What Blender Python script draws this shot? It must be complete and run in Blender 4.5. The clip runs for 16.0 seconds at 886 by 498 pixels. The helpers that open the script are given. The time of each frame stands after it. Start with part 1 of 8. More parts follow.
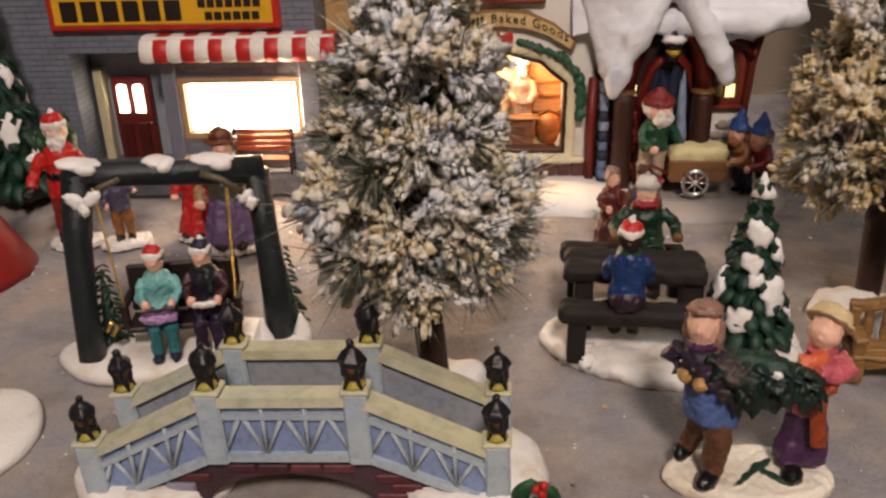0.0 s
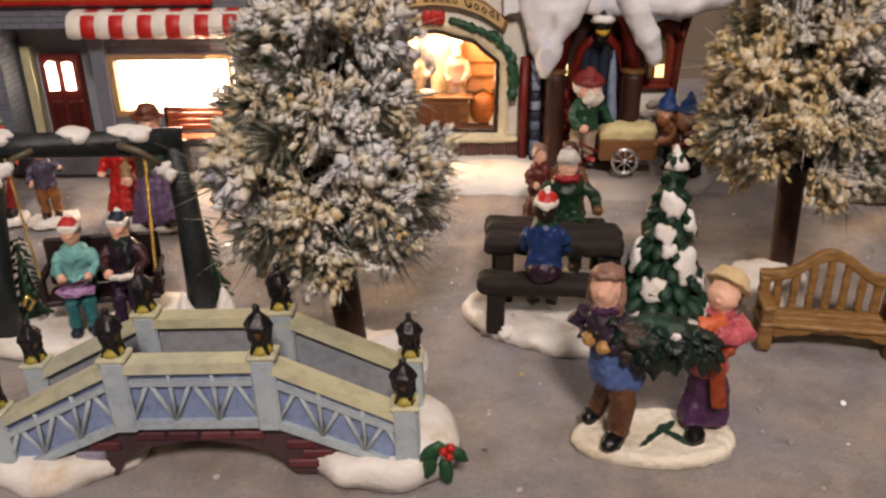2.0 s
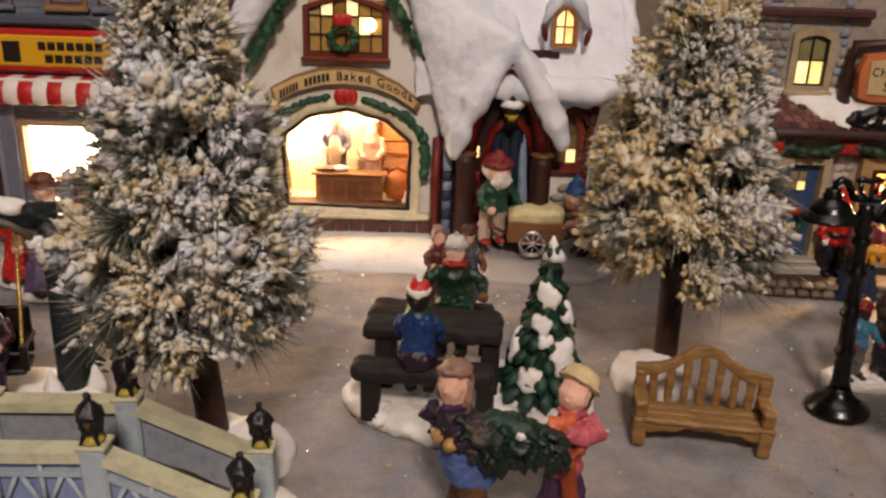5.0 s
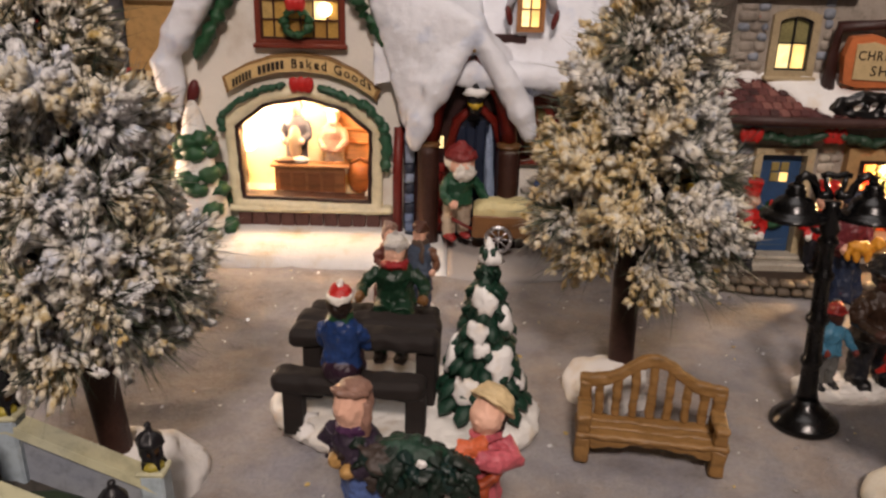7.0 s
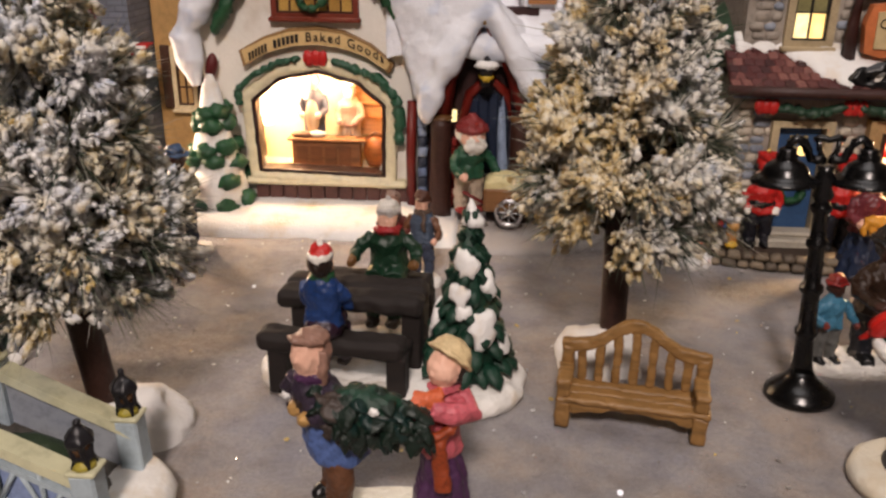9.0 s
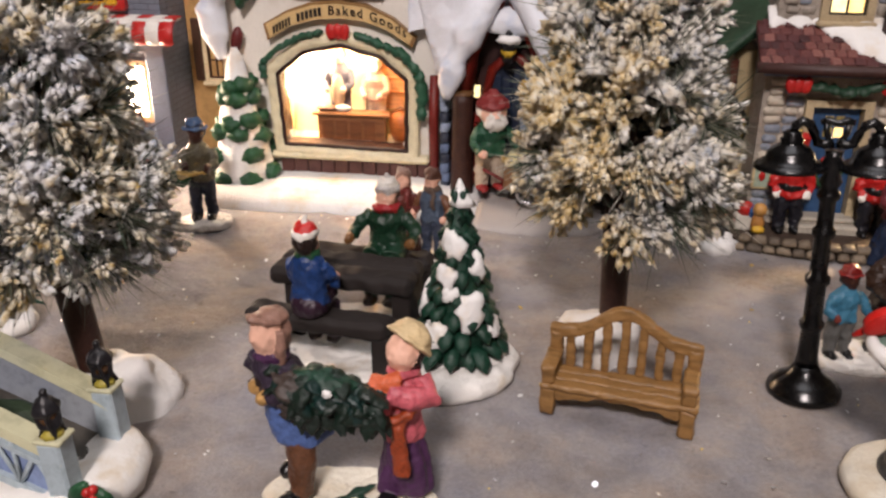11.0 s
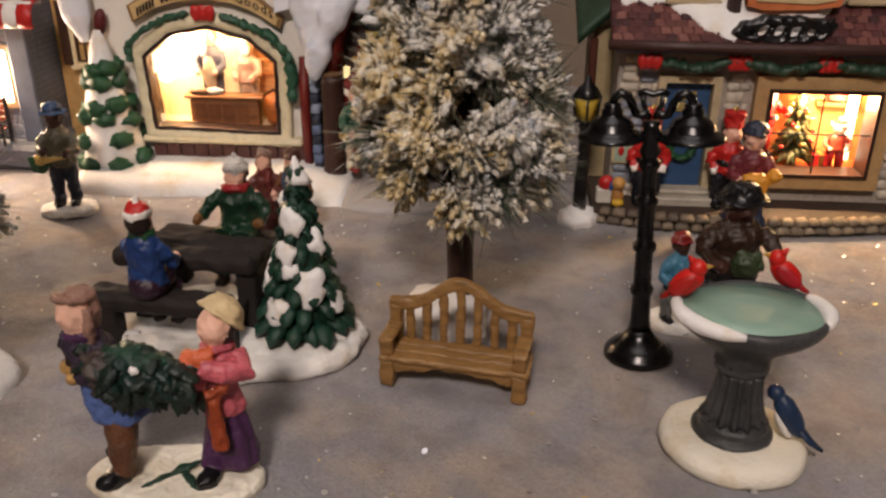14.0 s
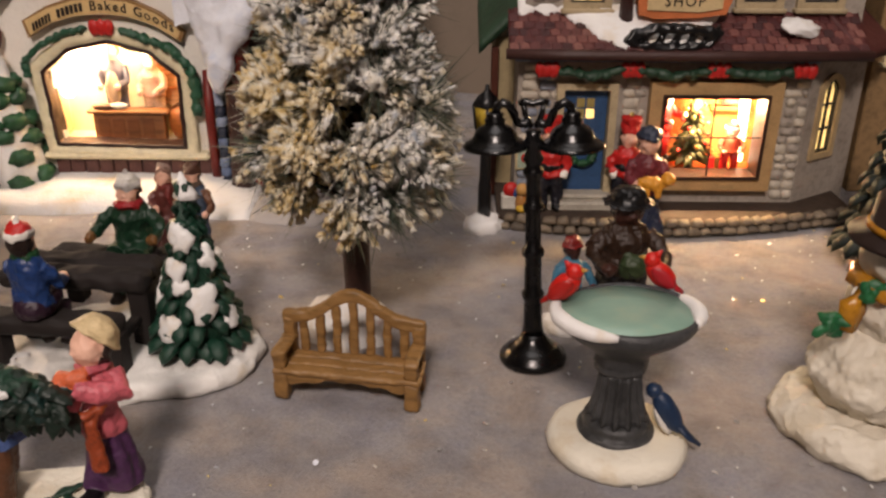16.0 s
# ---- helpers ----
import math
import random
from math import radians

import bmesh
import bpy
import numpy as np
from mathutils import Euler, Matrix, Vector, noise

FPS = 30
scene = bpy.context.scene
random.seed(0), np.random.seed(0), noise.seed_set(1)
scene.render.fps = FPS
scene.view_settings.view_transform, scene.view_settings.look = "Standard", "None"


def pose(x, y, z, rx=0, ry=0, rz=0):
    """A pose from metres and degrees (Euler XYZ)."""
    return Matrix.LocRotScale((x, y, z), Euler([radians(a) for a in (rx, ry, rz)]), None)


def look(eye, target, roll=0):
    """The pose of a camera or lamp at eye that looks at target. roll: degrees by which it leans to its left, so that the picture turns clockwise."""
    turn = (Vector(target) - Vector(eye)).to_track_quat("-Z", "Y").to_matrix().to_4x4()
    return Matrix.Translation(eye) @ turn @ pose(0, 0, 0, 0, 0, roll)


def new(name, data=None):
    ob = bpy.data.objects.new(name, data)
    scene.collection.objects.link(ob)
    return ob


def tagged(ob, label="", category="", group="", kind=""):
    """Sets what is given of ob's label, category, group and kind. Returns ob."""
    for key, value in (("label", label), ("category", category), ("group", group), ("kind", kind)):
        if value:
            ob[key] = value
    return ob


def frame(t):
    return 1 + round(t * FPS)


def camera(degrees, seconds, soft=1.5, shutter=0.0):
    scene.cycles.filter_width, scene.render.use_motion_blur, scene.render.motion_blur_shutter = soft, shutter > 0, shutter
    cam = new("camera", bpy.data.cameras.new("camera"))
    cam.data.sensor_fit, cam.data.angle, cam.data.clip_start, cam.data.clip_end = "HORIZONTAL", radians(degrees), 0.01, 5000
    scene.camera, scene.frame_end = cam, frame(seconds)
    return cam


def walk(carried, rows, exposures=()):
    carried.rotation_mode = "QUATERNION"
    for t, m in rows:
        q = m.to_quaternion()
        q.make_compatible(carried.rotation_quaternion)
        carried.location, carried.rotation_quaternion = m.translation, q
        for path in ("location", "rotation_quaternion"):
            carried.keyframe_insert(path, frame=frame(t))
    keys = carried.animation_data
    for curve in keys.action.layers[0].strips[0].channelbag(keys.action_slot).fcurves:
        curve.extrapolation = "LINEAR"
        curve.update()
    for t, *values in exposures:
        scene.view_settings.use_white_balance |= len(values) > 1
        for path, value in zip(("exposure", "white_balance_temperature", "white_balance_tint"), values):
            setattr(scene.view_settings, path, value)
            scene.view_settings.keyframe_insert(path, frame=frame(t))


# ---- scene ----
from mathutils.bvhtree import BVHTree

cam = camera(55.2, 16.0, soft=2.5)
PATH = [
    (0, (0.03, 0.012, 0.217), (-0.078, 1.838, -0.592), -1.6),
    (0.5, (0.031, 0.007, 0.211), (-0.063, 1.822, -0.624), -1.4),
    (1, (0.035, 0.006, 0.211), (-0.031, 1.819, -0.629), -1.5),
    (1.5, (0.042, 0.006, 0.212), (-0.004, 1.822, -0.624), -1.4),
    (2, (0.049, 0.006, 0.21), (0.034, 1.825, -0.621), -0.6),
    (2.5, (0.061, 0.008, 0.212), (0.081, 1.826, -0.62), -0.3),
    (3, (0.071, 0.009, 0.214), (0.117, 1.826, -0.62), -0.5),
    (3.5, (0.077, 0.007, 0.216), (0.142, 1.829, -0.607), -0.2),
    (4, (0.081, 0.007, 0.215), (0.168, 1.86, -0.532), 1.1),
    (4.2, (0.081, 0.005, 0.219), (0.17, 1.875, -0.485), 1.7),
    (6.3, (0.12, 0.032, 0.218), (0.164, 1.91, -0.47), 1.9),
    (6.5, (0.123, 0.034, 0.214), (0.168, 1.907, -0.486), 1.8),
    (7, (0.132, 0.041, 0.217), (0.145, 1.905, -0.509), 1.5),
    (7.5, (0.143, 0.037, 0.217), (0.129, 1.899, -0.514), 1.5),
    (8, (0.152, 0.03, 0.219), (0.13, 1.891, -0.513), 1.1),
    (8.5, (0.163, 0.035, 0.213), (0.08, 1.893, -0.521), 0.6),
    (9, (0.166, 0.036, 0.206), (0.037, 1.888, -0.539), 0.6),
    (11.5, (0.208, 0.048, 0.207), (-0.101, 1.85, -0.603), -0.2),
    (12, (0.213, 0.045, 0.205), (-0.092, 1.848, -0.606), -0.3),
    (12.5, (0.227, 0.047, 0.206), (-0.07, 1.844, -0.62), -0.0),
    (13, (0.233, 0.046, 0.206), (-0.016, 1.85, -0.622), -0.0),
    (13.5, (0.238, 0.044, 0.207), (0.039, 1.853, -0.623), 0.1),
    (14, (0.244, 0.046, 0.204), (0.098, 1.859, -0.628), 0.3),
    (14.5, (0.244, 0.046, 0.203), (0.14, 1.857, -0.639), 0.4),
    (15, (0.252, 0.047, 0.201), (0.181, 1.867, -0.625), 0.4),
    (15.5, (0.261, 0.045, 0.204), (0.213, 1.868, -0.618), 0.4),
    (16, (0.267, 0.044, 0.207), (0.252, 1.87, -0.61), 0.3),
]
walk(cam, [(t, look(eye, target, roll)) for t, eye, target, roll in PATH],
     exposures=[(0, -0.03, 6550, 11.5), (0.6, 0.08, 6500, 11), (2.5, 0.0, 6600, 12), (4, -0.17, 6700, 12), (6.5, -0.12, 6500, 11.5), (8, -0.10, 6450, 11.5), (9, 0.10, 6300, 10.5), (11.5, 0.30, 5900, 10), (12.5, 0.12, 6050, 10), (13.0, -0.17, 6300, 10.5), (14.0, -0.20, 6400, 11), (14.5, -0.14, 6400, 11), (15.0, -0.02, 6400, 11), (16, -0.01, 6400, 11)])

# ---- light ----
room_air = bpy.data.worlds.new("room_air")
room_air.use_nodes = True
room_air.node_tree.nodes["Background"].inputs[0].default_value = (0.9, 0.92, 1.0, 1)
room_air.node_tree.nodes["Background"].inputs[1].default_value = 0.075
scene.world = room_air


def lamp(name, kind, energy, colour, m, size=0.1):
    data = bpy.data.lights.new(name, kind)
    data.energy, data.color = energy, colour
    if kind == "AREA":
        data.shape, data.size = "DISK", size
    else:
        data.shadow_soft_size = size
    ob = new(name, data)
    ob.matrix_world = m
    return ob


# room light over the viewer's shoulder, and a wide ceiling light overhead
lamp("room_lamp", "AREA", 21.3, (1.0, 0.83, 0.735), look((0.14, -0.80, 1.16), (0.2, 0.42, 0.05)), 0.24)
lamp("ceiling_lamp", "AREA", 5.9, (1.0, 0.92, 0.88), look((0.22, 0.30, 1.55), (0.15, 0.40, 0.0)), 0.9)
# bulbs inside the lit ceramic houses
lamp("bakery_bulb", "POINT", 0.36, (1.0, 0.70, 0.46), pose(0.002, 0.6390, 0.0880), 0.006)
lamp("bakery_bulb_low", "POINT", 0.20, (1.0, 0.72, 0.46), pose(0.050, 0.6240, 0.0985), 0.005)
lamp("store_window_light", "AREA", 0.55, (1.0, 0.70, 0.46), look((-0.135, 0.6125, 0.066), (0.08, 0.43, -0.03)), 0.030)
lamp("shop_bulb", "POINT", 0.42, (1.0, 0.66, 0.28), pose(0.457, 0.588, 0.070), 0.006)
lamp("shop_front_bulb", "POINT", 1.08, (1.0, 0.68, 0.36), pose(0.432, 0.5775, 0.0770), 0.004)


# ---- materials ----
def rgb(h):
    return tuple(((int(h[i:i + 2], 16) / 255 + 0.055) / 1.055) ** 2.4 if int(h[i:i + 2], 16) > 10 else int(h[i:i + 2], 16) / 255 / 12.92 for i in (0, 2, 4))


def node_kit(name):
    m = bpy.data.materials.new(name)
    m.use_nodes = True
    t = m.node_tree
    return m, t, t.nodes["Principled BSDF"], t.nodes.new("ShaderNodeTexCoord")


def noise_of(t, co, scale, detail=3.0, rough=0.55):
    n = t.nodes.new("ShaderNodeTexNoise")
    n.inputs["Scale"].default_value, n.inputs["Detail"].default_value, n.inputs["Roughness"].default_value = scale, detail, rough
    t.links.new(co, n.inputs["Vector"])
    return n.outputs["Fac"]


def ramp_of(t, fac, stops):
    r = t.nodes.new("ShaderNodeValToRGB")
    while len(r.color_ramp.elements) < len(stops):
        r.color_ramp.elements.new(0.5)
    for e, (p, c) in zip(r.color_ramp.elements, stops):
        e.position, e.color = p, (*c, 1)
    t.links.new(fac, r.inputs["Fac"])
    return r.outputs["Color"]


def mix_of(t, fac, a, b, mode="MIX"):
    n = t.nodes.new("ShaderNodeMix")
    n.data_type, n.blend_type = "RGBA", mode
    for i, v in ((0, fac), (6, a), (7, b)):
        if isinstance(v, (int, float)):
            n.inputs[i].default_value = v
        elif isinstance(v, tuple):
            n.inputs[i].default_value = (*v, 1)
        else:
            t.links.new(v, n.inputs[i])
    return n.outputs[2]


def bump_of(t, bsdf, height, strength, distance):
    b = t.nodes.new("ShaderNodeBump")
    b.inputs["Strength"].default_value, b.inputs["Distance"].default_value = strength, distance
    t.links.new(height, b.inputs["Height"])
    t.links.new(b.outputs["Normal"], bsdf.inputs["Normal"])


PAINTS = {}


def paint(h, rough=0.42, vary=0.36, grain=900.0, relief=0.25, wash=None):
    """Hand-brushed ceramic or resin paint: streaky tone, a dark wash in the fine relief."""
    key = (h, rough, vary, grain, relief, wash)
    if key in PAINTS:
        return PAINTS[key]
    m, t, b, co = node_kit("paint_" + h)
    c = rgb(h)
    dark = rgb(wash) if wash else tuple(v * (1 - vary) * 0.8 for v in c)
    light = tuple(min(1, v * (1 + vary * 0.5) + 0.01 * vary) for v in c)
    big = noise_of(t, co.outputs["Object"], grain * 0.11, 4)
    fine = noise_of(t, co.outputs["Object"], grain, 4, 0.65)
    tone = ramp_of(t, big, ((0.3, dark), (0.52, c), (0.75, light)))
    fleck = ramp_of(t, fine, ((0.34, tuple(v * max(0.45, 1 - 1.3 * vary) for v in c)), (0.52, c), (0.8, light)))
    t.links.new(mix_of(t, 0.55, tone, fleck), b.inputs["Base Color"])
    r = t.nodes.new("ShaderNodeMapRange")
    r.inputs[3].default_value, r.inputs[4].default_value = max(0.05, rough - 0.12), min(1, rough + 0.15)
    t.links.new(big, r.inputs[0])
    t.links.new(r.outputs[0], b.inputs["Roughness"])
    b.inputs["Specular IOR Level"].default_value = 0.4
    bump_of(t, b, fine, relief, 0.0008)
    PAINTS[key] = m
    return m


def snow_paint(name="snow_paint", c=(0.74, 0.73, 0.71), stain_or_shade=(0.62, 0.52, 0.38), grain=420.0):
    m, t, b, co = node_kit(name)
    big = noise_of(t, co.outputs["Object"], grain * 0.12, 4)
    fine = noise_of(t, co.outputs["Object"], grain, 5, 0.6)
    t.links.new(ramp_of(t, big, ((0.25, stain_or_shade), (0.45, c), (0.8, tuple(min(0.86, v * 1.1) for v in c)))), b.inputs["Base Color"])
    b.inputs["Roughness"].default_value = 0.6
    bump_of(t, b, fine, 0.5, 0.0014)
    return m


def glow(name, colour, strength, vary=0.0, scale=120.0):
    """A lit translucent pane or bulb."""
    m, t, b, co = node_kit(name)
    b.inputs["Base Color"].default_value = (*colour, 1)
    b.inputs["Emission Strength"].default_value = strength
    if vary:
        f = noise_of(t, co.outputs["Object"], scale, 2)
        t.links.new(ramp_of(t, f, ((0.3, tuple(v * (1 - vary) for v in colour)), (0.65, colour))), b.inputs["Emission Color"])
    else:
        b.inputs["Emission Color"].default_value = (*colour, 1)
    b.inputs["Roughness"].default_value = 0.25
    return m


def cloth_material():
    """Grey felt, mottled brown and blue, with fibres and trodden-in darker smudges."""
    m, t, b, co = node_kit("felt_snow_cloth")
    o = co.outputs["Object"]
    big, mid, fine = noise_of(t, o, 9, 4, 0.6), noise_of(t, o, 55, 6, 0.7), noise_of(t, o, 620, 5, 0.75)
    base = ramp_of(t, big, ((0.30, (0.21, 0.185, 0.175)), (0.5, (0.30, 0.275, 0.265)), (0.7, (0.42, 0.385, 0.36))))
    blot = ramp_of(t, mid, ((0.30, (0.13, 0.118, 0.118)), (0.46, (0.28, 0.258, 0.25)), (0.58, (0.34, 0.315, 0.31)), (0.72, (0.47, 0.44, 0.43))))
    c = mix_of(t, 0.55, base, blot)
    tint = ramp_of(t, noise_of(t, o, 19, 6, 0.66), ((0.36, (0.21, 0.225, 0.31)), (0.49, (0.30, 0.275, 0.27)), (0.62, (0.46, 0.34, 0.235))))
    c = mix_of(t, 0.52, c, tint)
    c = mix_of(t, 0.22, c, ramp_of(t, fine, ((0.34, (0.09, 0.08, 0.085)), (0.62, (0.50, 0.47, 0.46)))))
    smudge = ramp_of(t, noise_of(t, o, 34, 4, 0.6), ((0.34, (0.58, 0.55, 0.54)), (0.54, (1, 1, 1))))
    c = mix_of(t, 0.7, c, smudge, "MULTIPLY")
    t.links.new(c, b.inputs["Base Color"])
    b.inputs["Roughness"].default_value = 0.92
    b.inputs["Sheen Weight"].default_value = 0.15
    add = t.nodes.new("ShaderNodeMath")
    add.operation = "MULTIPLY_ADD"
    add.inputs[1].default_value = 2.5
    t.links.new(mid, add.inputs[0])
    t.links.new(fine, add.inputs[2])
    bump_of(t, b, add.outputs[0], 0.8, 0.0022)
    return m


def flock_material(name="flocking", side=0.0, gold=(1.0, 1.0, 1.0)):
    """side: how much warmer the side of negative x is; warm light from there is put into the colour."""
    m, t, b, co = node_kit(name)
    o = co.outputs["Object"]
    zone, spray, grain = noise_of(t, o, 38, 3), noise_of(t, o, 190, 3, 0.6), noise_of(t, o, 1500, 3, 0.7)
    if side:
        axes, lean = t.nodes.new("ShaderNodeSeparateXYZ"), t.nodes.new("ShaderNodeMath")
        lean.operation = "MULTIPLY_ADD"
        lean.inputs[1].default_value = side
        t.links.new(o, axes.inputs[0])
        t.links.new(axes.outputs[0], lean.inputs[0])
        t.links.new(zone, lean.inputs[2])
        zone = lean.outputs[0]
    warm = ramp_of(t, spray, [(f, tuple(a * b for a, b in zip(c, gold))) for f, c in ((0.32, (0.52, 0.36, 0.10)), (0.42, (0.74, 0.62, 0.37)), (0.52, (0.86, 0.79, 0.62)))] + [(0.68, (0.90, 0.88, 0.80))])
    pale = [tuple(a * (0.4 + 0.6 * g) for a, g in zip(c, gold)) for c in ((0.42, 0.49, 0.62), (0.74, 0.77, 0.83), (0.90, 0.90, 0.90), (0.92, 0.92, 0.91))]
    cool = ramp_of(t, spray, list(zip((0.30, 0.41, 0.53, 0.75), pale)))
    c = mix_of(t, ramp_of(t, zone, ((0.45, (0, 0, 0)), (0.56, (1, 1, 1)))), warm, cool)
    c = mix_of(t, 0.5, c, ramp_of(t, grain, ((0.30, (0.62, 0.60, 0.55)), (0.44, (1, 1, 1)))), "MULTIPLY")
    t.links.new(c, b.inputs["Base Color"])
    b.inputs["Roughness"].default_value = 0.95
    bump_of(t, b, grain, 1.0, 0.0010)
    return m


def needle_material():
    m, t, b, co = node_kit("needles")
    g = t.nodes.new("ShaderNodeNewGeometry")
    t.links.new(ramp_of(t, g.outputs["Random Per Island"], ((0.0, (0.015, 0.03, 0.022)), (0.35, (0.05, 0.075, 0.045)), (0.6, (0.14, 0.15, 0.10)), (0.85, (0.34, 0.33, 0.27)), (1.0, (0.55, 0.53, 0.47)))), b.inputs["Base Color"])
    b.inputs["Roughness"].default_value = 0.6
    return m


def masonry(name, face, joint, w, h, joint_size, relief=0.6):
    """Moulded courses on a ceramic wall, in the x-z plane."""
    m, t, b, co = node_kit(name)
    sep, com = t.nodes.new("ShaderNodeSeparateXYZ"), t.nodes.new("ShaderNodeCombineXYZ")
    t.links.new(co.outputs["Object"], sep.inputs[0])
    add = t.nodes.new("ShaderNodeMath")
    t.links.new(sep.outputs[0], add.inputs[0])
    t.links.new(sep.outputs[1], add.inputs[1])
    t.links.new(add.outputs[0], com.inputs[0])
    t.links.new(sep.outputs[2], com.inputs[1])
    k = t.nodes.new("ShaderNodeTexBrick")
    k.inputs["Scale"].default_value = 1.0
    k.inputs["Brick Width"].default_value, k.inputs["Row Height"].default_value, k.inputs["Mortar Size"].default_value = w, h, joint_size
    k.inputs["Mortar Smooth"].default_value = 0.6
    k.inputs["Color1"].default_value, k.inputs["Color2"].default_value = (*face, 1), (*(v * 0.8 for v in face), 1)
    k.inputs["Mortar"].default_value = (*joint, 1)
    t.links.new(com.outputs[0], k.inputs["Vector"])
    big = noise_of(t, co.outputs["Object"], 70, 4)
    t.links.new(mix_of(t, 0.35, k.outputs["Color"], ramp_of(t, big, ((0.3, tuple(v * 0.55 for v in face)), (0.7, tuple(min(1, v * 1.2) for v in face))))), b.inputs["Base Color"])
    b.inputs["Roughness"].default_value = 0.55
    inv = t.nodes.new("ShaderNodeMath")
    inv.operation = "SUBTRACT"
    inv.inputs[0].default_value = 1.0
    t.links.new(k.outputs["Fac"], inv.inputs[1])
    bump_of(t, b, inv.outputs[0], relief, 0.001)
    return m


def wood(h, rough=0.5, dark=0.45):
    m, t, b, co = node_kit("wood_" + h)
    c = rgb(h)
    mp = t.nodes.new("ShaderNodeMapping")
    mp.inputs["Scale"].default_value = (60, 420, 420)
    t.links.new(co.outputs["Object"], mp.inputs[0])
    n = noise_of(t, mp.outputs[0], 1.0, 5, 0.65)
    big = noise_of(t, co.outputs["Object"], 90, 3)
    a = ramp_of(t, n, ((0.3, tuple(v * dark for v in c)), (0.5, c), (0.75, tuple(min(1, v * 1.25) for v in c))))
    t.links.new(mix_of(t, 0.35, a, ramp_of(t, big, ((0.35, tuple(v * 0.6 for v in c)), (0.65, c)))), b.inputs["Base Color"])
    b.inputs["Roughness"].default_value = rough
    bump_of(t, b, n, 0.35, 0.0006)
    return m


def gold_material():
    m, t, b, co = node_kit("gold_wire")
    b.inputs["Base Color"].default_value = (0.75, 0.52, 0.16, 1)
    b.inputs["Metallic"].default_value, b.inputs["Roughness"].default_value = 1.0, 0.3
    return m


def chrome_material():
    m, t, b, co = node_kit("worn_chrome")
    b.inputs["Base Color"].default_value = (0.6, 0.6, 0.62, 1)
    b.inputs["Metallic"].default_value = 1.0
    t.links.new(ramp_of(t, noise_of(t, co.outputs["Object"], 700, 3), ((0.3, (0.15,) * 3), (0.7, (0.45,) * 3))), b.inputs["Roughness"])
    return m


SNOW = snow_paint()
BASE_SNOW = snow_paint("figure_base_snow", (0.72, 0.70, 0.66), (0.55, 0.46, 0.33), 500)
CREAM_SNOW = snow_paint("cream_base_snow", (0.73, 0.69, 0.58), (0.60, 0.50, 0.34), 420)
# roof snow: bluish shading is put into the colour as random blue patches
ROOF_SNOW = snow_paint("roof_snow", (0.70, 0.72, 0.77), (0.44, 0.51, 0.66), 330)
FLOCK, NEEDLE = flock_material(), needle_material()
# cream flocking, with warm light from negative x put into its colour
FLOCK_CREAM = flock_material("cream_flocking", 2.3, (0.97, 0.90, 0.75))
GOLD, CHROME = gold_material(), chrome_material()
BLACK = paint("0a0a0c", 0.32, 0.3, 700, 0.12)
IRON = paint("17161a", 0.35, 0.3, 900, 0.2)
SKIN = paint("e0b39c", 0.5, 0.10, 300, 0.05, "c78f76")
WHITE = paint("dcd8d0", 0.5, 0.12)
CREAM = paint("d8c9a4", 0.5, 0.2, 700, 0.2, "a88e62")
RED = paint("b3231f", 0.4, 0.25)
DARK_RED = paint("5c1c17", 0.4, 0.35)
GREEN = paint("1f4a2c", 0.42, 0.5, 700, 0.5, "0c2214")
PINE = paint("16382a", 0.36, 0.5, 800, 0.6, "081a10")
BROWN = paint("4a2c1c", 0.45, 0.4)
DARK_BROWN = paint("231610", 0.42, 0.45)
BLUE = paint("1b3668", 0.34, 0.5)
LIT = glow("lit_pane", (1.0, 0.66, 0.22), 1.6, 0.5, 160)
LIT_PALE = glow("lit_pane_pale", (1.0, 0.78, 0.36), 1.5, 0.4, 200)
LIT_WHITE = glow("lit_window_paper", (1.0, 0.84, 0.62), 16.0, 0.25, 30)
BULB = glow("bulb", (1.0, 0.8, 0.5), 8.0)


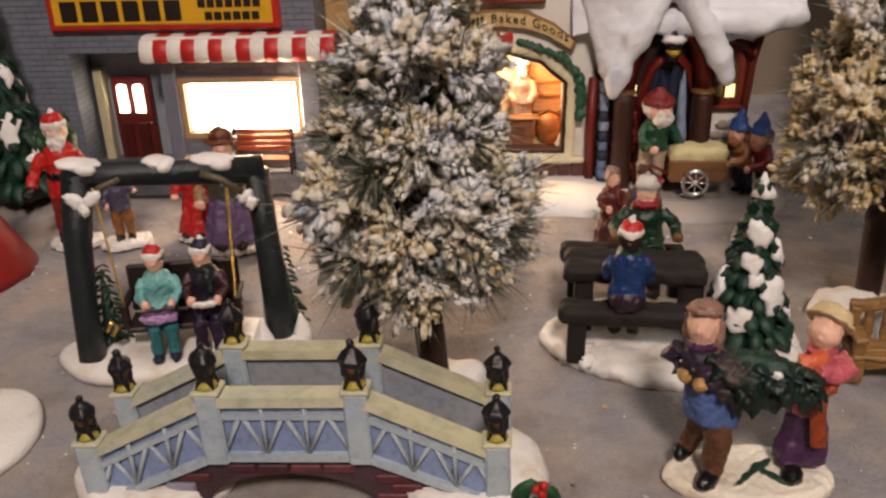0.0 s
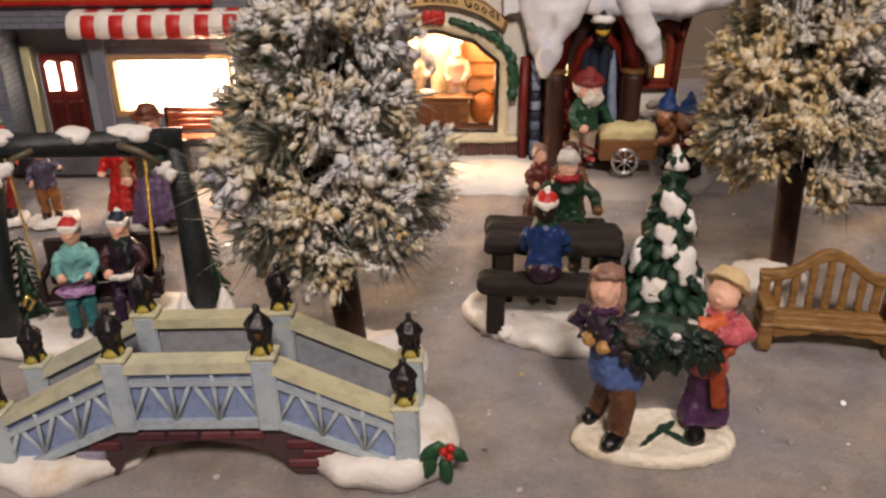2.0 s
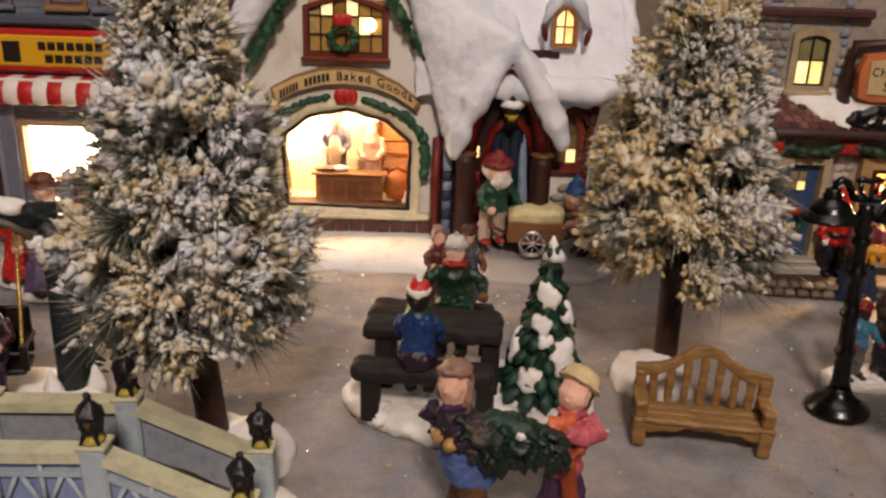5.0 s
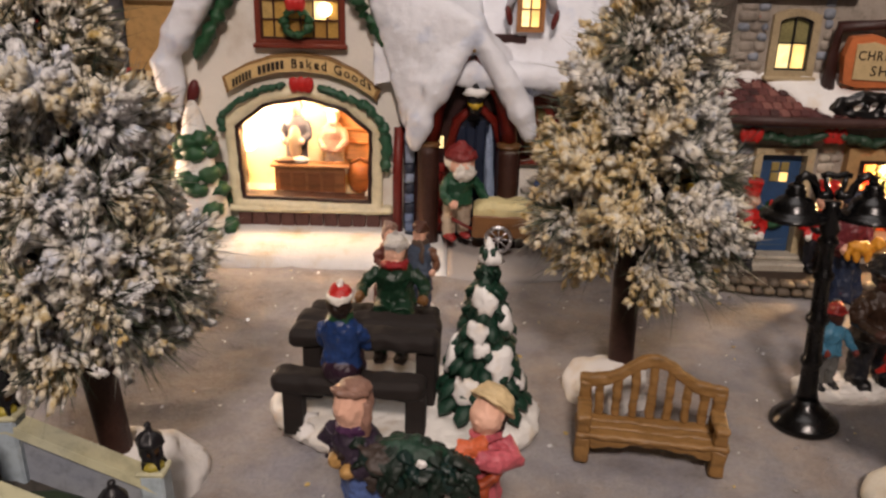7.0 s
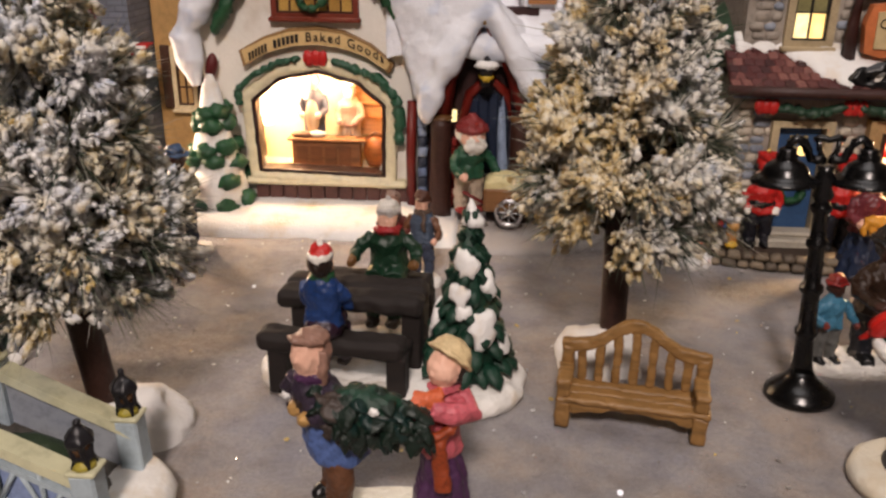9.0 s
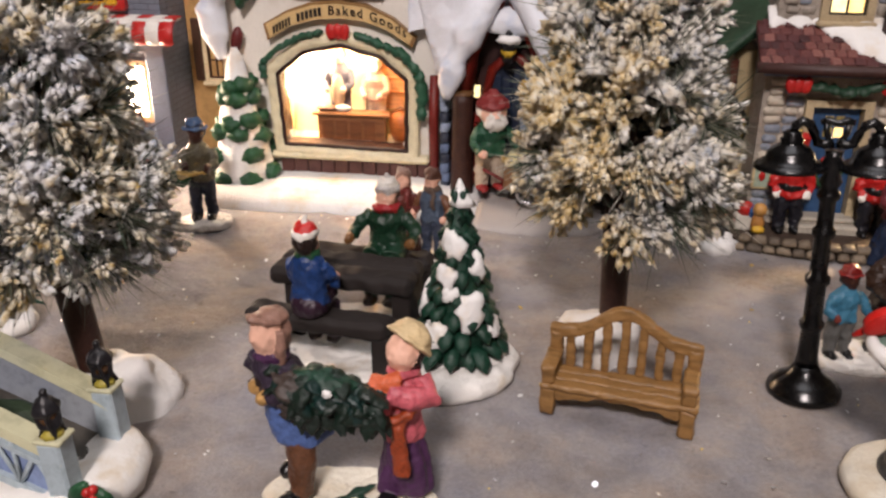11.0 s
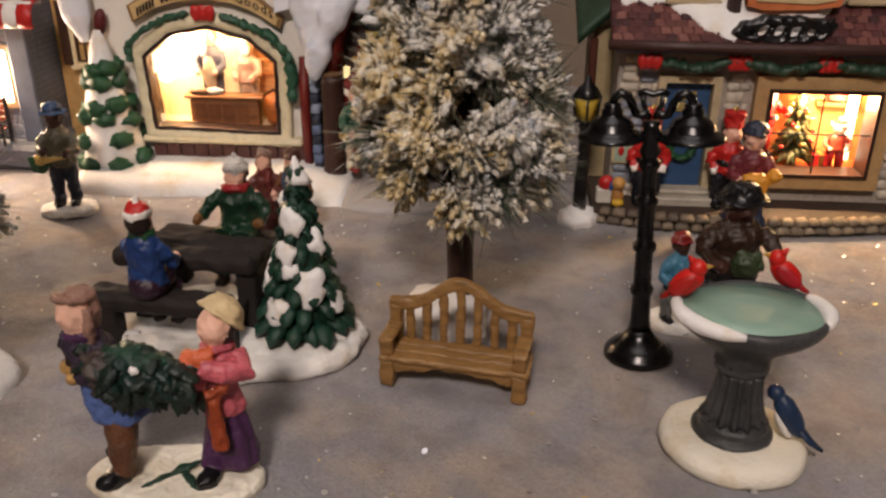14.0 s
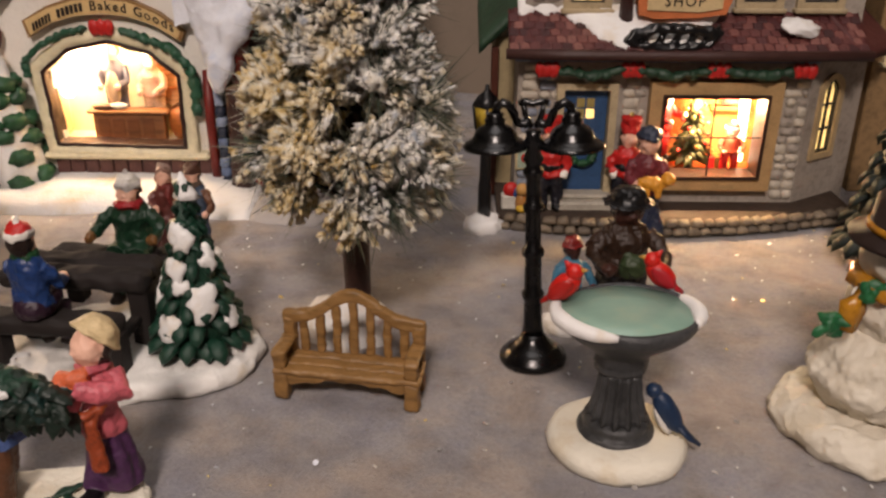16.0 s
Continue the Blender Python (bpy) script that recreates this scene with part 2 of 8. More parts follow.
# ---- mesh building ----
class Shape:
    """Gathers shaped solids, with a material each, into one mesh."""

    def __init__(s):
        s.v, s.f, s.m, s.sm, s.mats, s.weld = [], [], [], [], [], False

    def slot(s, mat):
        if mat not in s.mats:
            s.mats.append(mat)
        return s.mats.index(mat)

    def add(s, verts, faces, mat, smooth=True):
        n, k = len(s.v), s.slot(mat)
        s.v.extend(Vector(p) for p in verts)
        for f in faces:
            s.f.append(tuple(i + n for i in f))
            s.m.append(k)
            s.sm.append(smooth)
        return s

    def ball(s, c, r, mat, rot=(0, 0, 0), seg=14, rings=9, lump=0.0):
        r = (r, r, r) if isinstance(r, (int, float)) else r
        e = Euler([radians(a) for a in rot]).to_matrix()
        verts, faces = [], []
        for i in range(rings + 1):
            a = math.pi * i / rings
            for j in range(seg):
                b = 2 * math.pi * j / seg
                d = Vector((math.sin(a) * math.cos(b), math.sin(a) * math.sin(b), math.cos(a)))
                if lump:
                    d *= 1 + lump * noise.noise(d * 2.1 + Vector(c) * 97)
                verts.append(Vector(c) + e @ Vector((d.x * r[0], d.y * r[1], d.z * r[2])))
        for i in range(rings):
            for j in range(seg):
                k = (j + 1) % seg
                faces.append((i * seg + j, (i + 1) * seg + j, (i + 1) * seg + k, i * seg + k))
        return s.add(verts, faces, mat)

    def tube(s, pts, radii, mat, seg=10, flat=1.0):
        pts = [Vector(p) for p in pts]
        if isinstance(radii, (int, float)):
            radii = [radii] * len(pts)
        verts, faces = [], []
        for i, (p, r) in enumerate(zip(pts, radii)):
            d = (pts[min(i + 1, len(pts) - 1)] - pts[max(i - 1, 0)]).normalized()
            u = d.cross(Vector((0, 0, 1)) if abs(d.z) < 0.9 else Vector((0, 1, 0))).normalized()
            w = u.cross(d)
            for j in range(seg):
                a = 2 * math.pi * j / seg
                verts.append(p + (u * math.cos(a) + w * math.sin(a) * flat) * r)
        n = len(pts)
        for i in range(n - 1):
            for j in range(seg):
                k = (j + 1) % seg
                faces.append((i * seg + j, i * seg + k, (i + 1) * seg + k, (i + 1) * seg + j))
        faces.append(tuple(range(seg))[::-1])
        faces.append(tuple((n - 1) * seg + j for j in range(seg)))
        return s.add(verts, faces, mat)

    def lathe(s, prof, mat, c=(0, 0, 0), seg=24, squash=1.0, flute=0.0, flutes=12, wob=0.0):
        verts, faces = [], []
        for i, (r, z) in enumerate(prof):
            for j in range(seg):
                a = 2 * math.pi * j / seg
                q = r * (1 + flute * math.cos(a * flutes))
                if wob:
                    q *= 1 + wob * noise.noise(Vector((math.cos(a) * 1.3, math.sin(a) * 1.3, z * 60)) + Vector(c) * 31)
                verts.append((c[0] + q * math.cos(a), c[1] + q * math.sin(a) * squash, c[2] + z))
        for i in range(len(prof) - 1):
            for j in range(seg):
                k = (j + 1) % seg
                faces.append((i * seg + j, i * seg + k, (i + 1) * seg + k, (i + 1) * seg + j))
        faces.append(tuple(range(seg))[::-1])
        faces.append(tuple((len(prof) - 1) * seg + j for j in range(seg)))
        return s.add(verts, faces, mat)

    def box(s, lo, hi, mat, bevel=0.0006, rot=(0, 0, 0), smooth=False):
        c = [(a + b) / 2 for a, b in zip(lo, hi)]
        h = [abs(b - a) / 2 for a, b in zip(lo, hi)]
        bv = min(bevel, *(x * 0.8 for x in h))
        e = Euler([radians(a) for a in rot]).to_matrix()
        verts, idx = [], {}
        for sx in (-1, 1):
            for sy in (-1, 1):
                for sz in (-1, 1):
                    for ax in range(3):
                        p = [sx * (h[0] - bv), sy * (h[1] - bv), sz * (h[2] - bv)]
                        p[ax] = (sx, sy, sz)[ax] * h[ax]
                        idx[sx, sy, sz, ax] = len(verts)
                        verts.append(Vector(c) + e @ Vector(p))
        faces = []
        for ax in range(3):
            u, w = (ax + 1) % 3, (ax + 2) % 3
            for sg in (-1, 1):
                loop = []
                for a, b in ((-1, -1), (1, -1), (1, 1), (-1, 1)):
                    k = [0, 0, 0]
                    k[ax], k[u], k[w] = sg, a, b
                    loop.append(idx[(*k, ax)])
                faces.append(tuple(loop if sg > 0 else loop[::-1]))
            for a in (-1, 1):
                for b in (-1, 1):
                    k0, k1 = [0, 0, 0], [0, 0, 0]
                    k0[u], k0[w], k0[ax] = a, b, -1
                    k1[u], k1[w], k1[ax] = a, b, 1
                    q = (idx[(*k0, u)], idx[(*k1, u)], idx[(*k1, w)], idx[(*k0, w)])
                    faces.append(q if a * b < 0 else q[::-1])
        for sx in (-1, 1):
            for sy in (-1, 1):
                for sz in (-1, 1):
                    q = tuple(idx[sx, sy, sz, a] for a in range(3))
                    faces.append(q if sx * sy * sz > 0 else q[::-1])
        return s.add(verts, faces, mat, smooth)

    def slab(s, outline, y0, y1, mat, smooth=False):
        """An outline of (x, z), counter-clockwise seen from -y, drawn out from y0 (front) to y1."""
        n = len(outline)
        verts = [(x, y0, z) for x, z in outline] + [(x, y1, z) for x, z in outline]
        faces = [tuple(range(n)), tuple(range(2 * n - 1, n - 1, -1))]
        faces += [(i, i + n, (i + 1) % n + n, (i + 1) % n) for i in range(n)]
        return s.add(verts, faces, mat, smooth)

    def ring(s, outer, inner, y0, y1, mat):
        """A frame between two outlines of (x, z) with as many points."""
        n = len(outer)
        verts = [(x, y, z) for y in (y0, y1) for o in (outer, inner) for x, z in o]
        faces = []
        for i in range(n):
            k = (i + 1) % n
            faces += [(i, k, n + k, n + i), (2 * n + k, 2 * n + i, 3 * n + i, 3 * n + k), (k, i, 2 * n + i, 2 * n + k), (n + i, n + k, 3 * n + k, 3 * n + i)]
        return s.add(verts, faces, mat, False)

    def columns(s, xs, y0, y1, spans, mat):
        """A wall from y0 (front) to y1 built of upright strips: spans(x) gives its solid (z0, z1) pieces."""
        cols = []
        for a, b in zip(xs, xs[1:]):
            e = (b - a) * 1e-3
            cols.append((a, b, list(zip(spans(a + e), spans(b - e)))))
        for k, (a, b, pieces_) in enumerate(cols):
            for i, ((p0, p1), (q0, q1)) in enumerate(pieces_):
                v = [(a, y0, p0), (b, y0, q0), (b, y0, q1), (a, y0, p1), (a, y1, p0), (b, y1, q0), (b, y1, q1), (a, y1, p1)]
                fs = [(0, 1, 2, 3), (5, 4, 7, 6), (3, 2, 6, 7), (1, 0, 4, 5)]
                before = cols[k - 1][2][i][1] if k and i < len(cols[k - 1][2]) else None
                after = cols[k + 1][2][i][0] if k + 1 < len(cols) and i < len(cols[k + 1][2]) else None
                if not before or abs(before[0] - p0) + abs(before[1] - p1) > 2e-4:
                    fs.append((0, 3, 7, 4))
                if not after or abs(after[0] - q0) + abs(after[1] - q1) > 2e-4:
                    fs.append((2, 1, 5, 6))
                s.add(v, fs, mat, False)
        s.weld = True
        return s

    def sheet(s, fn, nu, nv, thick, mat):
        """A thick soft sheet: fn(u, v) gives its top; the underside lies thick below."""
        top = [[Vector(fn(i / nu, j / nv)) for j in range(nv + 1)] for i in range(nu + 1)]
        verts = [p for row in top for p in row] + [p - Vector((0, 0, thick)) for row in top for p in row]
        n, w = (nu + 1) * (nv + 1), nv + 1
        faces = []
        for i in range(nu):
            for j in range(nv):
                a, b, c, d = i * w + j, (i + 1) * w + j, (i + 1) * w + j + 1, i * w + j + 1
                faces += [(a, b, c, d), (n + d, n + c, n + b, n + a)]
        rim = [i * w for i in range(nu + 1)] + [nu * w + j for j in range(1, w)] + [i * w + nv for i in range(nu - 1, -1, -1)] + [j for j in range(nv - 1, 0, -1)]
        for a, b in zip(rim, rim[1:] + rim[:1]):
            faces.append((b, a, n + a, n + b))
        return s.add(verts, faces, mat)

    def rough(s, amp, scale=160.0):
        for p in s.v:
            d = Vector((noise.noise(p * scale), noise.noise(p * scale + Vector((7, 3, 1))), noise.noise(p * scale + Vector((2, 9, 5)))))
            p += d * amp
        return s

    def moved(s, m):
        s.v = [m @ p for p in s.v]
        return s

    def join(s, o, m=None):
        n = len(s.v)
        s.v.extend((m @ p if m else p.copy()) for p in o.v)
        for f, k, q in zip(o.f, o.m, o.sm):
            s.f.append(tuple(i + n for i in f))
            s.m.append(s.slot(o.mats[k]))
            s.sm.append(q)
        return s

    def mesh(s, name, org=(0, 0, 0)):
        me = bpy.data.meshes.new(name)
        me.from_pydata([tuple(p - Vector(org)) for p in s.v], [], s.f)
        for mat in s.mats:
            me.materials.append(mat)
        me.polygons.foreach_set("material_index", s.m)
        me.polygons.foreach_set("use_smooth", s.sm)
        bm = bmesh.new()
        bm.from_mesh(me)
        if s.weld:
            bmesh.ops.remove_doubles(bm, verts=bm.verts, dist=4e-5)
        bmesh.ops.recalc_face_normals(bm, faces=bm.faces)
        bm.to_mesh(me)
        bm.free()
        return me


def cast(s, voxel=0.0007, soften=1):
    """Fuses gathered solids into one moulded skin; each face keeps the paint of the solid it came from."""
    me = s.mesh("cast")
    verts, faces = [v.co.copy() for v in me.vertices], [tuple(p.vertices) for p in me.polygons]
    near, marks = BVHTree.FromPolygons(verts, faces), [p.material_index for p in me.polygons]
    ob = new("cast", me)
    skin = ob.modifiers.new("skin", "REMESH")
    skin.mode, skin.voxel_size = "VOXEL", voxel
    bpy.context.view_layer.update()
    out = bpy.data.meshes.new_from_object(ob.evaluated_get(bpy.context.evaluated_depsgraph_get()))
    co = np.empty(len(out.vertices) * 3)
    out.vertices.foreach_get("co", co)
    co = co.reshape(-1, 3)
    ed = np.empty(len(out.edges) * 2, dtype=np.int64)
    out.edges.foreach_get("vertices", ed)
    ed = ed.reshape(-1, 2)
    for _ in range(soften):
        total, count = np.zeros_like(co), np.zeros(len(co))
        for a, b in ((0, 1), (1, 0)):
            np.add.at(total, ed[:, a], co[ed[:, b]])
            np.add.at(count, ed[:, a], 1)
        co = co * 0.4 + total / np.maximum(count, 1)[:, None] * 0.6
    o = Shape()
    o.mats = list(s.mats)
    o.v = [Vector(p) for p in co]
    for p in out.polygons:
        o.f.append(tuple(p.vertices))
        hit = near.find_nearest(p.center)
        o.m.append(marks[hit[2]] if hit[2] is not None else 0)
        o.sm.append(True)
    bpy.data.objects.remove(ob)
    bpy.data.meshes.remove(me)
    bpy.data.meshes.remove(out)
    return o


ORIGIN = {}


def thing(name, at, label, category, group="", kind="", rz=0.0):
    """An Empty at the base of a thing whose parts follow; shapes are given in the thing's own frame when rz is set, else in the world."""
    ob = new(name)
    ob.empty_display_size = 0.01
    ob.matrix_world = pose(*at, 0, 0, rz)
    ORIGIN[ob] = Vector((0, 0, 0)) if rz else Vector(at)
    return tagged(ob, label, category, group, kind)


def part(name, shape, parent, label=""):
    ob = new(name, shape.mesh(name, ORIGIN[parent]))
    ob.parent = parent
    ORIGIN[ob] = ORIGIN[parent]
    return tagged(ob, label)


def solo(name, shape, at, label, category, group="", rz=0.0, kind=""):
    """A thing of one mesh, its shape given about its own base."""
    ob = new(name, shape.mesh(name))
    ob.matrix_world = pose(*at, 0, 0, rz)
    return tagged(ob, label, category, group, kind)


def pieces(name, shapes, parent):
    for sh in shapes:
        part(name, sh, parent)


def lettering(text, size, mat, bend=0.0, depth=0.0004):
    """Raised writing as a shape, centred, in the x-z plane; bend arches it, in metres of drop at its ends."""
    sh, x = Shape(), 0.0
    made = []
    for ch in text:
        if ch == " ":
            x += size * 0.42
            continue
        cu = bpy.data.curves.new("letter", "FONT")
        cu.body, cu.size, cu.extrude, cu.resolution_u = ch, size, depth, 2
        ob = new("letter", cu)
        bpy.context.view_layer.update()
        me = bpy.data.meshes.new_from_object(ob.evaluated_get(bpy.context.evaluated_depsgraph_get()))
        w = max((v.co.x for v in me.vertices), default=0)
        made.append((x, w, [v.co.copy() for v in me.vertices], [tuple(p.vertices) for p in me.polygons]))
        x += w + size * 0.13
        bpy.data.objects.remove(ob)
        bpy.data.meshes.remove(me)
        bpy.data.curves.remove(cu)
    half = x / 2
    for x0, w, verts, faces in made:
        c = x0 + w / 2 - half
        drop, turn = bend * (c / half) ** 2, -2 * bend * c / half ** 2
        out = []
        for v in verts:
            px, pz = v.x - w / 2, v.y
            out.append((c + px * math.cos(turn) - pz * math.sin(turn), -v.z, pz * math.cos(turn) + px * math.sin(turn) - drop))
        sh.add(out, faces, mat, False)
    return sh


# ---- the room and the cloth ----
def room_wall(name, lo, hi, h="8d8176", label="plain painted room wall"):
    sh = Shape().box(lo, hi, paint(h, 0.8, 0.12, 30, 0.1), 0.0)
    ob = new(name, sh.mesh(name))
    return tagged(ob, label, "wall", "", "structure")


room_wall("wall_north", (-1.8, 0.90, -0.05), (2.0, 1.0, 1.7), "857768", "grey-brown painted wall behind the model village")
room_wall("wall_south", (-1.8, -1.7, -0.05), (2.0, -1.6, 1.7))
room_wall("wall_west", (-1.9, -1.7, -0.05), (-1.8, 1.0, 1.7))
room_wall("wall_east", (2.0, -1.7, -0.05), (2.1, 1.0, 1.7))
room_wall("ceiling", (-1.9, -1.7, 1.7), (2.1, 1.0, 1.8), "c8c4bc", "plain white ceiling")


def cloth_height(x, y):
    p = Vector((x, y, 0))
    fold = 1 - abs(noise.noise(Vector((x * 9 + y * 5, y * 13 - x * 3, 4.0))))
    wave = max(0.0, min(1.0, (y - 0.40) / 0.06)) * max(0.0, min(1.0, (0.20 - x) / 0.1)) * max(0.0, min(1.0, (0.57 - y) / 0.03))
    ripple = noise.noise(Vector((x * 7 + 3, y * 26 + x * 9, 1.5)))
    return 0.0006 * noise.noise(p * 14) + 0.0004 * noise.noise(p * 45) + 0.0022 * fold ** 6 + 0.0055 * wave * ripple - 0.0016


def spread(lo, a, b, hi, fine):
    """Steps from lo to hi, close together between a and b."""
    return [lo + (a - lo) * i / 24 for i in range(24)] + [a + (b - a) * i / fine for i in range(fine)] + [b + (hi - b) * i / 24 for i in range(25)]


cloth = Shape()
GX, GY = spread(-1.8, -0.4, 0.65, 2.0, 200), spread(-1.6, 0.14, 0.64, 0.9, 110)
NY = len(GY)
cloth.add([(x, y, 0) for x in GX for y in GY],
          [(i * NY + j, (i + 1) * NY + j, (i + 1) * NY + j + 1, i * NY + j + 1) for i in range(len(GX) - 1) for j in range(NY - 1)], cloth_material())
for q in cloth.v:
    q.z = cloth_height(q.x, q.y)
tagged(new("ground", cloth.mesh("ground")), "grey-white felt snow cloth with scattered glitter flakes", "ground", "", "structure")

rnd = random.Random(4)
flakes = Shape()
flake_mats = [glow("flake_%d" % i, c, 0.0) for i, c in enumerate(((0.85, 0.85, 0.85), (0.8, 0.62, 0.25), (0.75, 0.75, 0.8), (0.3, 0.28, 0.26)))]
for fm in flake_mats[:3]:
    fm.node_tree.nodes["Principled BSDF"].inputs["Roughness"].default_value = 0.38
    fm.node_tree.nodes["Principled BSDF"].inputs["Metallic"].default_value = 0.6
for i in range(800):
    x, y = rnd.uniform(-0.3, 0.56), rnd.uniform(0.19, 0.56)
    r, a = rnd.choice((0.0005, 0.0006, 0.0007, 0.0009, 0.0013)), rnd.uniform(0, 6.28)
    tx, ty = rnd.uniform(-0.5, 0.5) * r, rnd.uniform(-0.5, 0.5) * r
    z = cloth_height(x, y) + 0.0009
    k = rnd.choice((5, 6))
    flakes.add([(x + r * math.cos(a + 6.283 * j / k), y + r * math.sin(a + 6.283 * j / k), z + tx * math.cos(6.283 * j / k) + ty * math.sin(6.283 * j / k)) for j in range(k)]
               + [(x, y, z - 0.0007)], [tuple(range(k))] + [(j, k, (j + 1) % k) for j in range(k)], rnd.choices(flake_mats, (6, 3, 4, 5))[0], False)
tagged(new("glitter_flakes", flakes.mesh("glitter_flakes")), "white and gold glitter flakes scattered on the cloth", "glitter", "", "stuff")


# ---- shared pieces ----
def arch(x0, x1, z0, z1, rise, n=10):
    """An outline of (x, z), counter-clockwise seen from the front, with an arched head."""
    pts = [(x0, z0), (x1, z0)]
    for i in range(n + 1):
        u = i / n
        pts.append((x1 + (x0 - x1) * u, z1 - rise + rise * math.sin(math.pi * u) ** 0.8))
    return pts


def grown(outline, d):
    cx = (min(x for x, _ in outline) + max(x for x, _ in outline)) / 2
    cz = (min(z for _, z in outline) + max(z for _, z in outline)) / 2
    hx, hz = max(x for x, _ in outline) - cx, max(z for _, z in outline) - cz
    return [(cx + (x - cx) * (hx + d) / hx, cz + (z - cz) * (hz + d) / hz) for x, z in outline]


def house_window(parent, outline, y, frame_mat, bar_mat, bars_x=1, bars_z=1, wide=0.003, panes=(LIT, LIT_PALE), sill=True, seed=1, name="window"):
    """A small lit window: frame, glazing bars, a pane in each light, and a sill."""
    r = random.Random(seed)
    x0, x1 = min(x for x, _ in outline), max(x for x, _ in outline)
    z0, z1 = min(z for _, z in outline), max(z for _, z in outline)
    win = part(name, Shape().ring(grown(outline, wide), outline, y - 0.002, y + 0.004, frame_mat), parent)
    bars = Shape().ring(outline, grown(outline, -0.0012), y - 0.0004, y + 0.003, bar_mat)
    for i in range(1, bars_x + 1):
        x = x0 + (x1 - x0) * i / (bars_x + 1)
        bars.box((x - 0.0006, y + 0.0002, z0), (x + 0.0006, y + 0.0018, z1 - 0.0004), bar_mat, 0.0002)
    for i in range(1, bars_z + 1):
        z = z0 + (z1 - z0) * i / (bars_z + 1)
        bars.box((x0, y + 0.0004, z - 0.0005), (x1, y + 0.002, z + 0.0005), bar_mat, 0.0002)
    part("glazing_bar", bars, win)
    for i in range(bars_x + 1):
        for j in range(bars_z + 1):
            a, b = x0 + (x1 - x0) * i / (bars_x + 1), x0 + (x1 - x0) * (i + 1) / (bars_x + 1)
            c, d = z0 + (z1 - z0) * j / (bars_z + 1), z0 + (z1 - z0) * (j + 1) / (bars_z + 1)
            part("pane", Shape().box((a, y + 0.0022, c), (b, y + 0.003, d - (0.0015 if j == bars_z else 0)), panes[r.randrange(len(panes))], 0.0001), win)
    if sill:
        part("sill", Shape().box((x0 - wide - 0.0015, y - 0.005, z0 - wide - 0.002), (x1 + wide + 0.0015, y + 0.002, z0 - wide + 0.001), frame_mat, 0.0008), win)
    return win


def garland(pts, r, mat=GREEN, seed=0, seg=8):
    """A lumpy moulded leaf garland along a line of points."""
    pts = [Vector(p) for p in pts]
    way, rad = [], []
    for a, b in zip(pts, pts[1:]):
        n = max(2, int((b - a).length / (r * 0.4)))
        for i in range(n + (b is pts[-1])):
            p = a.lerp(b, i / n)
            q = len(way) * 0.55 + seed * 7.3
            way.append(p + Vector((0, noise.noise(Vector((q, 1, 0))) * 0.25, noise.noise(Vector((q, 5, 0))) * 0.45)) * r)
            rad.append(r * (0.92 + 0.42 * noise.noise(Vector((q * 1.3, 9, 0))) + 0.14 * math.sin(q * 2.6)) * (0.55 if len(way) < 2 else 1))
    rad[-1] *= 0.5
    return Shape().tube(way, rad, mat, seg + 2, 0.75).rough(r * 0.34, 0.75 / r).rough(r * 0.2, 1.7 / r)


def wreath(c, r, thick, mat=GREEN, seed=0):
    return garland([(c[0] + r * math.cos(a), c[1], c[2] + r * math.sin(a)) for a in [6.2832 * i / 10 for i in range(11)]], thick, mat, seed)


def bow(c, r, mat=RED):
    """A flat moulded bow of three puffed folds."""
    b = Shape()
    for dx, w in ((-0.78, 0.6), (0.0, 0.52), (0.78, 0.6)):
        b.ball((c[0] + dx * r, c[1], c[2] - abs(dx) * r * 0.06), (r * w, r * 0.42, r * 0.92), mat, (0, dx * 10, 0), 10, 7, 0.15)
    return cast(b, r * 0.13)


# ---- bakery ----
bakery = thing("bakery_house", (0.09, 0.63, 0), "white ceramic bakery house with snowy roof and lit display window", "house")
PLASTER = snow_paint("plaster", (0.72, 0.69, 0.63), (0.58, 0.52, 0.44), 300)


def gable_z(x, apex=0.247, cx=0.033, slope=1.52):
    return apex - slope * abs(x - cx)


WIN = [(-0.0035, 0.0335), (0.0825, 0.0315), (0.0835, 0.080), (0.066, 0.0945), (0.040, 0.1015), (0.014, 0.0965), (-0.0055, 0.082)]


def win_span(x):
    zs = []
    for (a, b), (c, d) in zip(WIN, WIN[1:] + WIN[:1]):
        if min(a, c) <= x <= max(a, c) and a != c:
            zs.append(b + (d - b) * (x - a) / (c - a))
    return (min(zs), max(zs)) if zs else None


def bakery_front(x):
    top = min(gable_z(x), 0.246)
    w = win_span(x)
    if w and -0.004 < x < 0.0828:
        return [(0.0, w[0]), (w[1], top)]
    return [(0.0, 0.05), (0.05, top)]


front_x = sorted(set([-0.043 + i * 0.148 / 40 for i in range(41)] + [-0.0039, 0.0827, 0.033, 0.014, 0.04, 0.066]))
wall = Shape().columns(front_x, 0.615, 0.622, bakery_front, PLASTER)
part("wall", wall, bakery, "rough white plaster front wall")
for lo, hi in (((-0.043, 0.6225, 0), (-0.037, 0.70, 0.118)), ((0.099, 0.6225, 0), (0.105, 0.70, 0.118)), ((-0.037, 0.695, 0), (0.099, 0.70, 0.12))):
    part("side_wall", Shape().box(lo, hi, PLASTER, 0.001), bakery)
SURROUND = paint("d9cfae", 0.45, 0.15, 300, 0.15)
